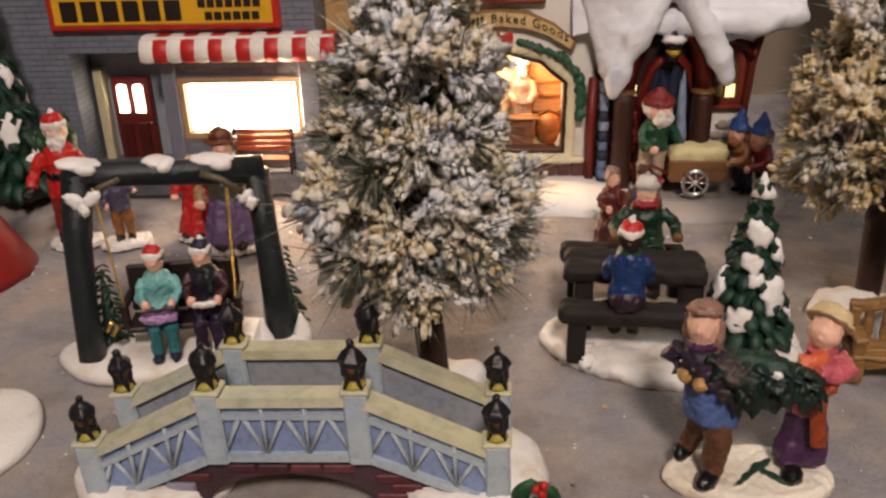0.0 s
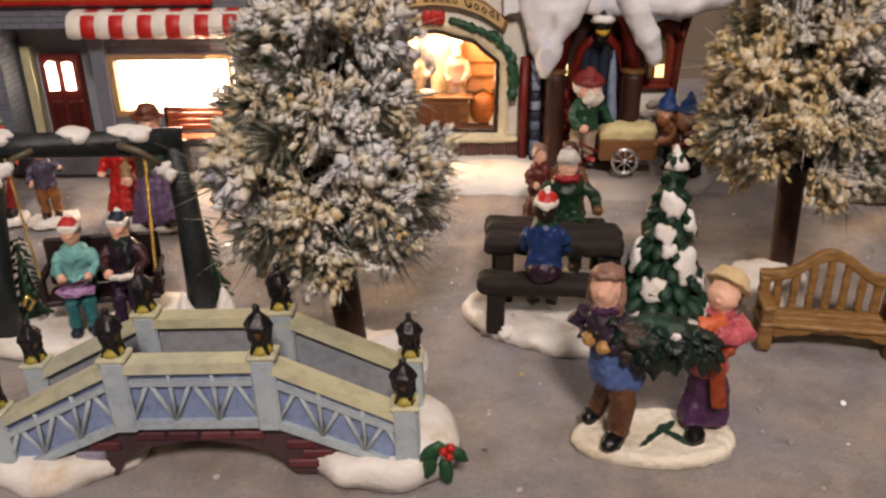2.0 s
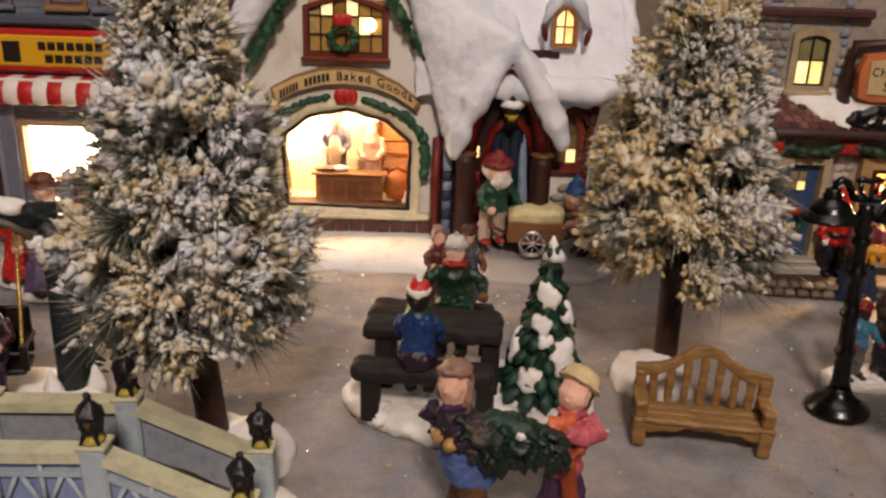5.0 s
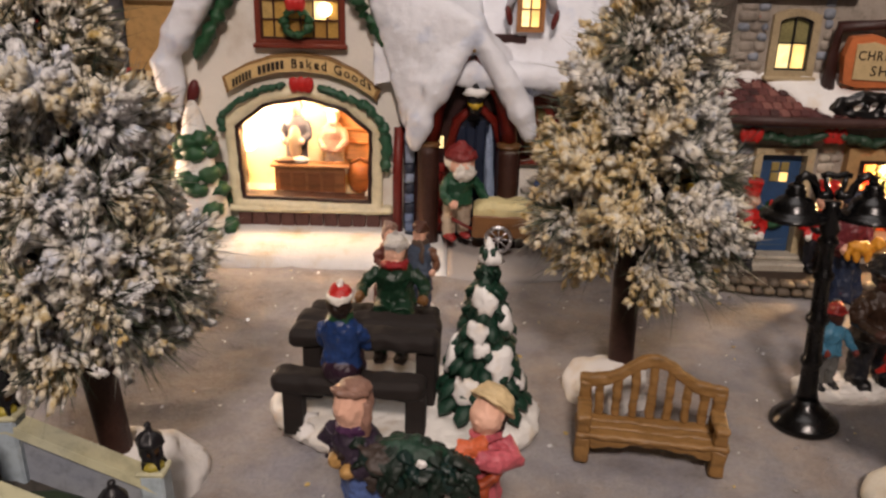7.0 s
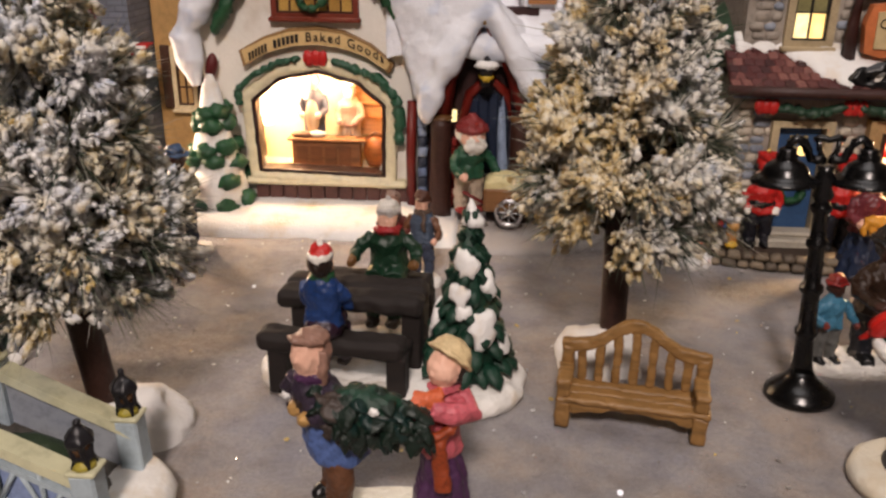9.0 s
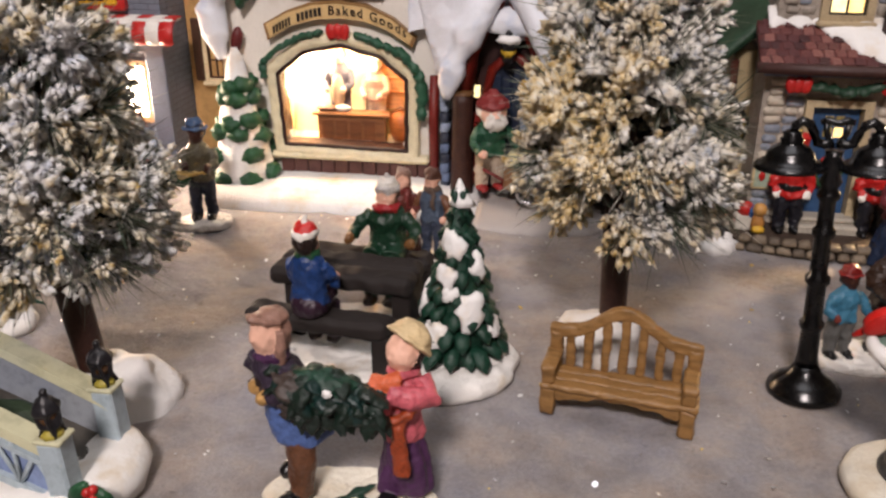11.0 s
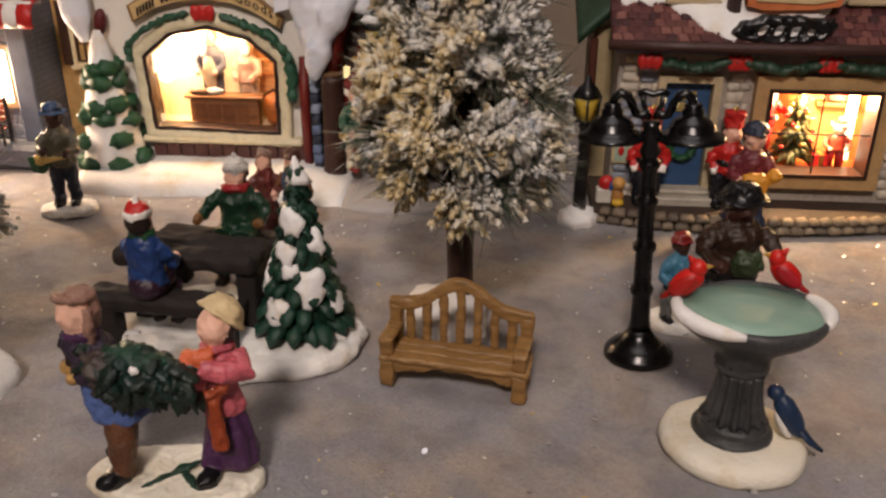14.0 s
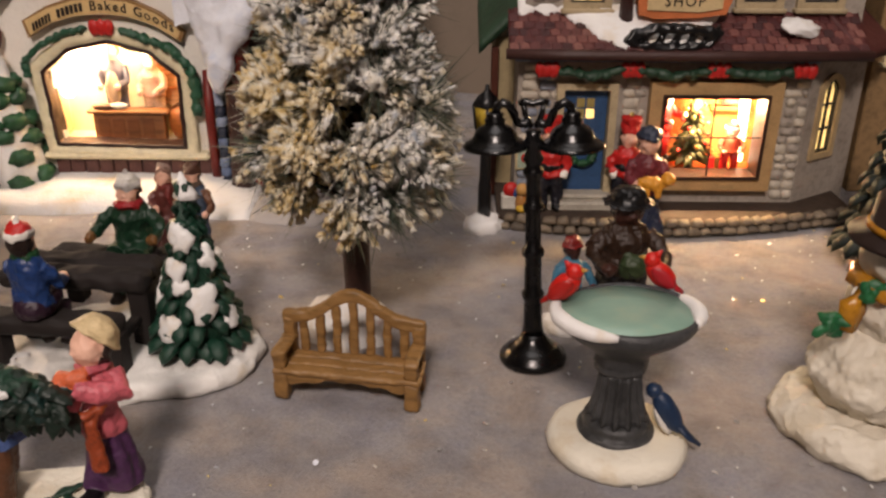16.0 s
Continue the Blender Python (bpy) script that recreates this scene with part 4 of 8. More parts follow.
grid.box((-0.1915, 0.6195, 0.0795), (-0.1095, 0.6205, 0.0801), paint("a08460", 0.5, 0.3), 0.0001).box((-0.1915, 0.6195, 0.049), (-0.1095, 0.6205, 0.0496), paint("a08460", 0.5, 0.3), 0.0001)
part("window_grid", grid, shopwin)
# awning: striped scallops on a sloping roll
awning = part("awning", Shape().box((-0.2125, 0.6, 0.1155), (-0.0765, 0.616, 0.118), WHITE, 0.001), store, "red and white striped scalloped awning")
for i in range(14):
    x0 = -0.2130 + i * 0.00980
    sh = Shape()
    prof = [(0.615, 0.1175), (0.606, 0.1172), (0.600, 0.1150), (0.5965, 0.1105), (0.5955, 0.1045), (0.5965, 0.1010)]
    vs, fs = [], []
    for k, (y, z) in enumerate(prof):
        for j in range(5):
            t = j / 4
            bulge = 0.0008 * math.sin(math.pi * t)
            zz = z + 0.001 - (0.0012 * math.sin(math.pi * t) if k == len(prof) - 1 else 0)
            vs.append((x0 + 0.00980 * t, y - bulge, zz + bulge * 0.5))
    for k in range(len(prof) - 1):
        for j in range(4):
            fs.append((k * 5 + j, k * 5 + j + 1, k * 5 + j + 6, k * 5 + j + 5))
    n = len(vs)
    vs += [(a, b + 0.0018, c - 0.0006) for a, b, c in vs]
    fs += [tuple(n + q for q in f[::-1]) for f in fs] + [((len(prof) - 1) * 5 + j, (len(prof) - 1) * 5 + j + 1, n + (len(prof) - 1) * 5 + j + 1, n + (len(prof) - 1) * 5 + j) for j in range(4)]
    sh.add(vs, fs, RED if i % 2 else WHITE)
    part("stripe", sh, awning)
# sign board: red frame, yellow face, brand writing as bars
sb = part("sign_board", Shape().box((-0.279, 0.608, 0.1215), (-0.1145, 0.616, 0.1505), RED, 0.0016), store, "yellow sign board with a red frame")
part("sign_face", Shape().box((-0.2745, 0.6065, 0.1255), (-0.119, 0.6095, 0.1465), paint("d6a420", 0.4, 0.12), 0.001), sb, "bright yellow sign face")
bars = Shape()
for i in range(6):
    bars.box((-0.268 + i * 0.0148, 0.6055, 0.1285), (-0.2565 + i * 0.0148, 0.607, 0.1425), INK, 0.0004)
for i in range(7):
    bars.box((-0.170 + i * 0.0064, 0.6055, 0.137), (-0.165 + i * 0.0064, 0.607, 0.1425), INK, 0.0003)
for i in range(6):
    bars.box((-0.166 + i * 0.0066, 0.6055, 0.1285), (-0.1608 + i * 0.0066, 0.607, 0.134), INK, 0.0003)
part("lettering_bar", bars, sb)
part("cornice", Shape().box((-0.327, 0.609, 0.153), (-0.0905, 0.617, 0.160), paint("4d5563", .5, .2), 0.0015), store)
for i, x in enumerate((-0.300, -0.255, -0.2, -0.150, -0.118)):
    house_window(store, [(x - 0.011, 0.167), (x + 0.011, 0.167), (x + 0.011, 0.20), (x - 0.011, 0.20)], 0.6135, paint("8a6a4a" if i % 2 else "6a7180", .45), paint("5a3a24"), 0, 0, 0.0025, (LIT_WHITE,) if i in (0, 4, 2) else (paint("b8b7a0"),), True, i, "upper_window")
part("plinth", Shape().box((-0.33, 0.597, 0.0), (-0.088, 0.73, 0.018), paint("5a5c62", 0.6, 0.3, 260), 0.003), store, "grey pavement plinth of the shop")
part("roof", Shape().box((-0.328, 0.612, 0.232), (-0.0885, 0.733, 0.24), SNOW, 0.002), store)

# ---- tan house between them ----
tan = thing("tan_house", (-0.06, 0.72, 0), "tan plaster model house with brown-framed windows", "house")
TAN = paint("b08c58", 0.55, 0.3, 200, 0.3)
part("wall", Shape().box((-0.0905, 0.650, 0.0), (-0.046, 0.80, 0.27), TAN, 0.001), tan, "tan plaster wall")
for i, (x, z, lit) in enumerate(((-0.069, 0.068, 0), (-0.078, 0.165, 1), (-0.058, 0.165, 1))):
    w = house_window(tan, [(x - 0.006, z), (x + 0.006, z), (x + 0.006, z + 0.04), (x - 0.006, z + 0.04)], 0.6485, CREAM, paint("3a2014"), 1, 2, 0.003, (LIT,) if lit else (paint("3a2a1c"), paint("5a4026")), True, i)
    part("shutter", Shape().box((x - 0.0165, 0.646, z - 0.002), (x - 0.0095, 0.6495, z + 0.044), paint("432a1c", .5, .4), 0.0008), w)
    part("shutter", Shape().box((x + 0.0095, 0.646, z - 0.002), (x + 0.0165, 0.6495, z + 0.044), paint("432a1c", .5, .4), 0.0008), w)
part("roof", Shape().box((-0.0925, 0.645, 0.27), (-0.042, 0.805, 0.28), SNOW, 0.003), tan)

# ---- christmas shop ----
shop = thing("christmas_shop", (0.41, 0.6, 0), "grey stone gift shop house with slate-red roof and lit window", "house")
STONE = paint("9a9186", 0.6, 0.35, 240, 0.6, "59524c")
PALESTONE = paint("bdb4a4", 0.6, 0.3, 240, 0.6, "857b6c")
BLUESTONE = paint("8a919d", 0.6, 0.35, 240, 0.6, "454d5a")


def shop_front(x):
    if 0.3365 < x < 0.3685:
        return [(0.0, 0.012), (0.083, 0.30)]
    if 0.3985 < x < 0.4655:
        return [(0.0, 0.0245), (0.081, 0.30)]
    return [(0.0, 0.05), (0.05, 0.30)]


shop_low = lambda x: [(a, min(b, 0.108)) for a, b in shop_front(x)]
wall = Shape().columns([0.309, 0.3365, 0.3685, 0.3985, 0.4655, 0.4920], 0.570, 0.579, shop_low, STONE)
part("wall", wall, shop, "rough grey stone ground-floor wall")
for lo, hi in (((0.309, 0.5795, 0), (0.315, 0.68, 0.108)), ((0.315, 0.675, 0), (0.54, 0.68, 0.108))):
    part("side_wall", Shape().box(lo, hi, STONE, 0.0), shop)
# angled bay wall at the right, with an arched window
part("bay_wall", Shape().columns([0.0, 0.012, 0.030, 0.055], 0.0, 0.008, lambda x: [(0.0, 0.036), (0.088, 0.108)] if 0.012 < x < 0.030 else [(0, 0.05), (0.05, 0.108)], STONE).moved(pose(0.4920, 0.570, 0, 0, 0, 33)), shop, "angled stone bay wall")
aw = Shape().ring(grown(arch(0.013, 0.029, 0.039, 0.087, 0.007), 0.004), arch(0.013, 0.029, 0.039, 0.087, 0.007), -0.002, 0.004, paint("b19a72", .5, .25)).moved(pose(0.4920, 0.570, 0, 0, 0, 33))
aw = part("arched_window", aw, shop, "arched yellow-lit window")
part("pane", Shape().slab(arch(0.013, 0.029, 0.039, 0.087, 0.007), 0.002, 0.004, LIT).moved(pose(0.4920, 0.570, 0, 0, 0, 33)), aw)
part("glazing_bar", Shape().box((0.0203, 0.0, 0.039), (0.0217, 0.002, 0.0865), IRON, .0002).box((0.013, 0.0, 0.054), (0.029, 0.002, 0.0552), IRON, .0002).box((0.013, 0.0, 0.07), (0.029, 0.002, 0.0712), IRON, .0002).ring(arch(0.013, 0.029, 0.039, 0.087, 0.007), grown(arch(0.013, 0.029, 0.039, 0.087, 0.007), -0.0013), 0.0, 0.002, IRON).moved(pose(0.4920, 0.570, 0, 0, 0, 33)), aw)
# display window with its little scene
DW = [(0.4005, 0.0275), (0.4635, 0.0275), (0.4635, 0.079), (0.4005, 0.079)]
dwin = part("display_window", Shape().ring(grown(DW, 0.0095), grown(DW, 0.0015), 0.5625, 0.5715, paint("a98a5e", 0.5, 0.3)), shop, "lit display window in a tan moulded frame")
part("window_edge", Shape().ring(grown(DW, 0.0018), grown(DW, -0.0005), 0.5608, 0.579, paint("2a1710", .4, .3)), dwin)
part("glazing_bar", Shape().box((0.4315, 0.5635, 0.0275), (0.4325, 0.5645, 0.079), IRON, .0002), dwin)
part("glazing_bar", Shape().box((0.4005, 0.564, 0.0525), (0.4635, 0.565, 0.0535), IRON, .0002), dwin)
INS = paint("c67a40", 0.7, 0.25, 160, .1, "a8542c")
part("room", Shape().box((0.392, 0.604, 0.02), (0.48, 0.607, 0.09), INS, 0).box((0.392, 0.579, 0.02), (0.395, 0.606, 0.09), INS, 0).box((0.477, 0.579, 0.02), (0.48, 0.606, 0.09), INS, 0).box((0.392, 0.579, 0.086), (0.48, 0.606, 0.089), INS, 0).box((0.392, 0.579, 0.021), (0.48, 0.606, 0.0245), INS, 0), shop, "glowing orange room behind the window")
part("bulb", Shape().tube([(0.4595, 0.590, 0.030), (0.4595, 0.590, 0.076)], 0.0032, BULB), shop, "glowing bulb")
tr = Shape()
tr.tube([(0.427, 0.589, 0.0245), (0.427, 0.589, 0.034)], 0.0016, DARK_BROWN, 6)
rt, WINDOW_FIR = random.Random(8), paint("3c4220", .5, .4, 500, .4, "5a3a1c")
for i in range(110):
    u = rt.random() ** 1.3
    a, r = rt.uniform(0, 6.283), 0.0145 * (1 - u) + 0.0012
    c = Vector((0.427, 0.589, 0.033 + 0.046 * u))
    e = c + Vector((r * math.cos(a), r * 0.8 * math.sin(a), -0.004 - 0.004 * rt.random()))
    tr.tube([c, c.lerp(e, 0.6) + Vector((0, 0, 0.001)), e], [0.0014, 0.0022, 0.0006], WINDOW_FIR, 5)
for i in range(14):
    a = i * 2.4
    tr.ball((0.427 + (0.014 - i * 0.0006) * math.cos(a), 0.589 - abs((0.012 - i * 0.0006) * math.sin(a)), 0.037 + i * 0.0024), 0.0014, RED if i % 2 else GOLD, seg=7, rings=5)
part("window_tree", tr, shop, "small decorated green tree")
part("gift", Shape().box((0.439, 0.583, 0.0245), (0.449, 0.592, 0.034), RED, .0006).box((0.4425, 0.5828, 0.0245), (0.4455, 0.5922, 0.0344), GOLD, .0002), shop)
part("gift", Shape().box((0.446, 0.595, 0.066), (0.458, 0.602, 0.082), RED, .0008), shop)
part("toy_shelf", Shape().box((0.440, 0.596, 0.062), (0.464, 0.604, 0.065), wood("8a4a24"), .0004), shop)
# blue door with a wreath
door = part("door", Shape().box((0.3385, 0.573, 0.0125), (0.3665, 0.577, 0.082), paint("2f4d74", 0.45, 0.35), 0.0006), shop, "blue wooden door with a wreath")
part("door_frame", Shape().ring([(0.3335, 0.012), (0.3715, 0.012), (0.3715, 0.0865), (0.3335, 0.0865)], [(0.3382, 0.012), (0.3668, 0.012), (0.3668, 0.0822), (0.3382, 0.0822)], 0.566, 0.579, paint("b4a483", .5, .3)), door)
for i in range(2):
    for j in range(2):
        part("pane", Shape().box((0.3470 + i * 0.0062, 0.5718, 0.0630 + j * 0.0070), (0.3520 + i * 0.0062, 0.5732, 0.0688 + j * 0.0070), LIT if (i, j) == (1, 0) else paint("9a8a54", .35, .3), .0003), door)
part("wreath", wreath((0.3525, 0.5705, 0.0405), 0.0075, 0.0033, GREEN, 6), shop, "green door wreath with red bow")
part("bow", bow((0.3525, 0.568, 0.0490), 0.0036), shop)
part("door_step", Shape().box((0.330, 0.553, 0.006), (0.374, 0.571, 0.0125), paint("a8a193", .6, .3), 0.0012).box((0.333, 0.559, 0.0125), (0.371, 0.571, 0.0155), paint("a8a193", .6, .3), 0.001), shop)
# upper storey
def shop_upper(x):
    if 0.338 < x < 0.3625:
        return [(0.105, 0.1315), (0.1685, 0.26)]
    return [(0.105, 0.15), (0.15, 0.26)]


part("upper_wall", Shape().columns([0.3125, 0.338, 0.3625, 0.52], 0.581, 0.589, shop_upper, STONE), shop, "grey stone upper wall")
for x in (0.3125, 0.514):
    part("side_wall", Shape().box((x, 0.5895, 0.105), (x + 0.006, 0.68, 0.26), STONE, 0), shop)
house_window(shop, arch(0.340, 0.3605, 0.1335, 0.1665, 0.003), 0.5795, paint("a99878", 0.55, 0.3), IRON, 1, 1, 0.0045, (LIT_PALE, paint("8a8458"), LIT), True, 21, "upper_window")
for i, x in enumerate((0.455, 0.492)):
    house_window(shop, arch(x - 0.01, x + 0.01, 0.1345, 0.1665, 0.003), 0.5795, paint("a99878", 0.55, 0.3), IRON, 1, 1, 0.0045, (LIT_PALE, paint("8a8458"), LIT), True, 30 + i, "upper_window")
rs = random.Random(12)
stones = []
for zone, y, mats in (((0.310, 0.334, 0.004, 0.104), 0.5705, (PALESTONE, PALESTONE, BLUESTONE)), ((0.3735, 0.390, 0.02, 0.104), 0.5705, (PALESTONE, PALESTONE, STONE)), ((0.4745, 0.4915, 0.01, 0.1), 0.5705, (STONE, PALESTONE)), ((0.314, 0.334, 0.133, 0.225), 0.5815, (STONE, BLUESTONE)), ((0.366, 0.374, 0.133, 0.225), 0.5815, (STONE, BLUESTONE))):
    z = zone[2]
    while z < zone[3] - 0.004:
        x = zone[0] + rs.uniform(0, 0.003)
        hgt = rs.uniform(0.0050, 0.0072)
        while x < zone[1] - 0.004:
            w = min(rs.uniform(0.0065, 0.0125), zone[1] - x)
            stones.append(Shape().box((x + .0003, y - rs.uniform(0.0014, 0.0030), z + .0003), (x + w - .0003, y + 0.001, z + hgt - .0003), rs.choice(mats), 0.0017, (rs.uniform(-5, 5), rs.uniform(-5, 5), rs.uniform(-4, 4)), True).rough(0.0007, 300))
            x += w
        z += hgt
pieces("stone", stones, shop)
# eave roof with a drift of snow, beam and garland under it
SLATE = paint("4e2422", 0.55, 0.4, 300, 0.7, "2a1213")


def eave(u, v):
    x = 0.302 + u * 0.215
    p = Vector((x, 0.553 + v * 0.030, 0.1095 + v * 0.0195))
    return p + Vector((0, 0, 0.0009 * noise.noise(p * 300)))


eaves = part("eave_roof", Shape().sheet(eave, 60, 12, 0.005, SLATE), shop, "dark red slate eave roof with a snow drift")
tiles, ti = Shape(), random.Random(5)
SLATES = [paint(c, 0.55, 0.4, 500, 0.6) for c in ("5c3330", "4e2a2a", "6e423c", "3f2324", "7a4f48")]
for row in range(6):
    for k in range(34):
        u = (k + 0.5 * (row % 2)) / 34
        if u > 0.985:
            continue
        p = Vector(eave(u, row / 6 + 0.02))
        tiles.box((p.x, p.y - 0.0012, p.z + 0.0006), (p.x + 0.0055, p.y + 0.0056, p.z + 0.0020), ti.choice(SLATES), 0.0004, (28 + ti.uniform(-4, 4), ti.uniform(-5, 5), ti.uniform(-8, 8)))
part("slate", tiles, eaves)["kind"] = "stuff"
part("eave_edge", Shape().tube([(0.300, 0.553, 0.107), (0.35, 0.552, 0.1065), (0.42, 0.552, 0.1065), (0.518, 0.553, 0.107)], 0.0032, paint("3c2420", .5, .3), 8), eaves)
bay_eave = part("bay_eave", Shape().sheet(lambda u, v: (0.512 + u * 0.034 - v * 0.015, 0.553 + u * 0.030 + v * 0.025, 0.1095 + v * 0.0195), 14, 8, 0.006, SLATE), shop, "slate eave over the bay")


def drift(u, v):
    x = 0.308 + u * 0.124
    lo = 0.86 if x < 0.335 else 0.86 - 0.80 * (x - 0.335) / 0.030 if x < 0.365 else 0.06 if x < 0.415 else 0.06 + 0.85 * (x - 0.415) / 0.017
    lo += 0.06 * math.sin(x * 420)
    w = lo + (1.18 - lo) * v
    p = Vector((x, 0.553 + w * 0.030, 0.1112 + w * 0.0195 + 0.0028 * min(1, v * 4)))
    return p + Vector((0, 0, 0.0008 * noise.noise(p * 150)))


part("snow_drift", Shape().sheet(drift, 36, 10, 0.003, SNOW), eaves)
part("snow_drift", Shape().ball((0.478, 0.565, 0.1215), (0.0125, 0.0075, 0.0035), SNOW, (33, 8, 20), seg=18, rings=12, lump=.5), eaves)
part("beam", Shape().box((0.306, 0.562, 0.1005), (0.4920, 0.571, 0.1055), paint("66748c", .5, .35, 240, .4, "3c4860"), 0.0008), shop)
for i in range(3):
    a, b = 0.327 + i * 0.0520, 0.3765 + i * 0.0520
    part("garland", garland([(a, 0.560, 0.0975), (a + 0.016, 0.559, 0.0945), ((a + b) / 2, 0.5585, 0.093), (b - 0.014, 0.559, 0.0945), (b, 0.560, 0.0975)], 0.0042, paint("27402f", .45, .4), 40 + i), shop, "swag of green garland")
for i in range(4):
    part("red_bow", bow((0.3255 + i * 0.0520, 0.5580, 0.0970), 0.0056), shop, "square red bow")
# hanging sign: orange board on a dark bracket, black sleigh under it
hs = part("hanging_sign", Shape().slab([(0.379, 0.1285), (0.388, 0.1262), (0.415, 0.1268), (0.431, 0.1290), (0.434, 0.138), (0.432, 0.1555), (0.420, 0.1575), (0.406, 0.1545), (0.394, 0.158), (0.380, 0.1565), (0.377, 0.145)], 0.5645, 0.571, paint("c87445", 0.42, 0.25)), shop, "orange framed hanging shop sign")
part("sign_face", Shape().slab([(0.3835, 0.1315), (0.415, 0.1303), (0.428, 0.1325), (0.4285, 0.152), (0.418, 0.1535), (0.406, 0.1505), (0.394, 0.154), (0.383, 0.1525)], 0.5632, 0.566, paint("c7b083", .5, .2)), hs, "cream sign face")
for txt, z, sz in (("CHRISTMAS", 0.1432, 0.0082), ("SHOP", 0.1338, 0.0088)):
    w = lettering(txt, sz, INK)
    k = min(1.0, 0.0415 / (2 * max(p.x for p in w.v)))
    for p in w.v:
        p.x, p.y, p.z = p.x * k + 0.406, p.y + 0.5631, p.z + z
    part("lettering", w, hs, "black hand-painted capitals")
part("bracket", Shape().tube([(0.373, 0.572, 0.124), (0.3725, 0.571, 0.145), (0.374, 0.571, 0.162), (0.405, 0.571, 0.164), (0.436, 0.571, 0.163)], [0.0045, 0.0035, 0.0035, 0.003, 0.003], paint("3a201c"), 8).tube([(0.409, 0.573, 0.163), (0.409, 0.575, 0.20)], 0.004, paint("3a201c"), 8), shop, "dark brown sign bracket")
sl = Shape().tube([(0.371, 0.556, 0.1165), (0.378, 0.555, 0.1115), (0.40, 0.555, 0.1105), (0.42, 0.555, 0.112), (0.427, 0.556, 0.120), (0.424, 0.556, 0.1235)], 0.0030, BLACK, 8)
sl.tube([(0.374, 0.556, 0.1175), (0.39, 0.555, 0.1225), (0.41, 0.555, 0.1215), (0.424, 0.556, 0.119)], 0.0034, BLACK, 8)
for i in range(5):
    sl.tube([(0.381 + i * 0.009, 0.556, 0.111), (0.3855 + i * 0.009, 0.556, 0.122)], 0.0024, BLACK, 6)
part("sleigh_ornament", cast(sl, 0.0007, 2).rough(0.0012, 220), shop, "glossy black sleigh-shaped ornament")
# side annex with a green roof
part("annex_wall", Shape().box((0.296, 0.605, 0), (0.3115, 0.66, 0.108), paint("9a8a68", .5, .25), 0.001), shop)
part("annex_post", Shape().box((0.2935, 0.600, 0.0), (0.2985, 0.606, 0.102), paint("4a2418"), 0.0008), shop)
part("annex_roof", Shape().sheet(lambda u, v: (0.285 + u * 0.033, 0.594 + v * 0.05, 0.106 + 0.030 * u + 0.02 * v + 0.0015 * noise.noise(Vector((u * 4, v * 4, 2)))), 12, 12, 0.007, paint("2c4432", 0.5, 0.4, 300, .5)), shop, "mossy green annex roof")
part("roof", Shape().box((0.306, 0.575, 0.26), (0.526, 0.69, 0.272), SNOW, 0.004), shop)
part("upper_eave", Shape().box((0.308, 0.572, 0.178), (0.385, 0.583, 0.184), paint("4a2a26", .5, .3), 0.0015), shop)
# kerb of rounded stones round the forecourt
def kerb(x):
    return 0.5290 + 1.3 * (x - 0.385) ** 2


court = Shape().columns([0.298 + i * 0.23 / 24 for i in range(25)], 0.0, 1.0, lambda x: [(-0.001, 0.0075)], paint("3c2f25", 0.7, 0.4, 200, 0.5, "1f1712"))
for q in court.v:
    q.y = kerb(q.x) + 0.003 if q.y < 0.5 else 0.68
part("forecourt", court, shop, "dark earthen forecourt")
ks, x = [], 0.298
while x < 0.528:
    w = rs.uniform(0.0068, 0.0105)
    for z in (0.0026, 0.0072):
        cx, cy = x + w / 2 + (0.003 if z > 0.004 else 0), kerb(x + w / 2) + (z - 0.0028) * 0.5
        half = Vector((w * 0.5 * rs.uniform(0.85, 1.08), 0.0036, 0.0023 * rs.uniform(0.85, 1.15)))
        stone = Shape().box(-half, half, paint(rs.choice(("6e6150", "5d5347", "7c6f5d")), 0.65, 0.4, 300, .6), 0.0013, (rs.uniform(-8, 8), rs.uniform(-10, 10), 0), True).rough(0.0011, 260)
        ks.append(stone.moved(pose(cx, cy, z, 0, 0, math.degrees(math.atan(2.6 * (cx - 0.385))))))
    x += w
pieces("kerb_stone", ks, shop)

# ---- neighbour house at the far right ----
nb = thing("tan_stone_house", (0.60, 0.64, 0), "tan stone model house with a lit window", "house")
part("wall", Shape().box((0.548, 0.612, 0), (0.68, 0.75, 0.24), paint("8a6f4c", 0.6, 0.35, 220, .5), 0.001), nb, "tan stone wall")
house_window(nb, arch(0.556, 0.572, 0.094, 0.128, 0.004), 0.6105, CREAM, paint("3a2014"), 1, 1, 0.003, (LIT_PALE, LIT), True, 2)
part("roof", Shape().box((0.544, 0.606, 0.24), (0.684, 0.755, 0.25), SNOW, 0.003), nb)


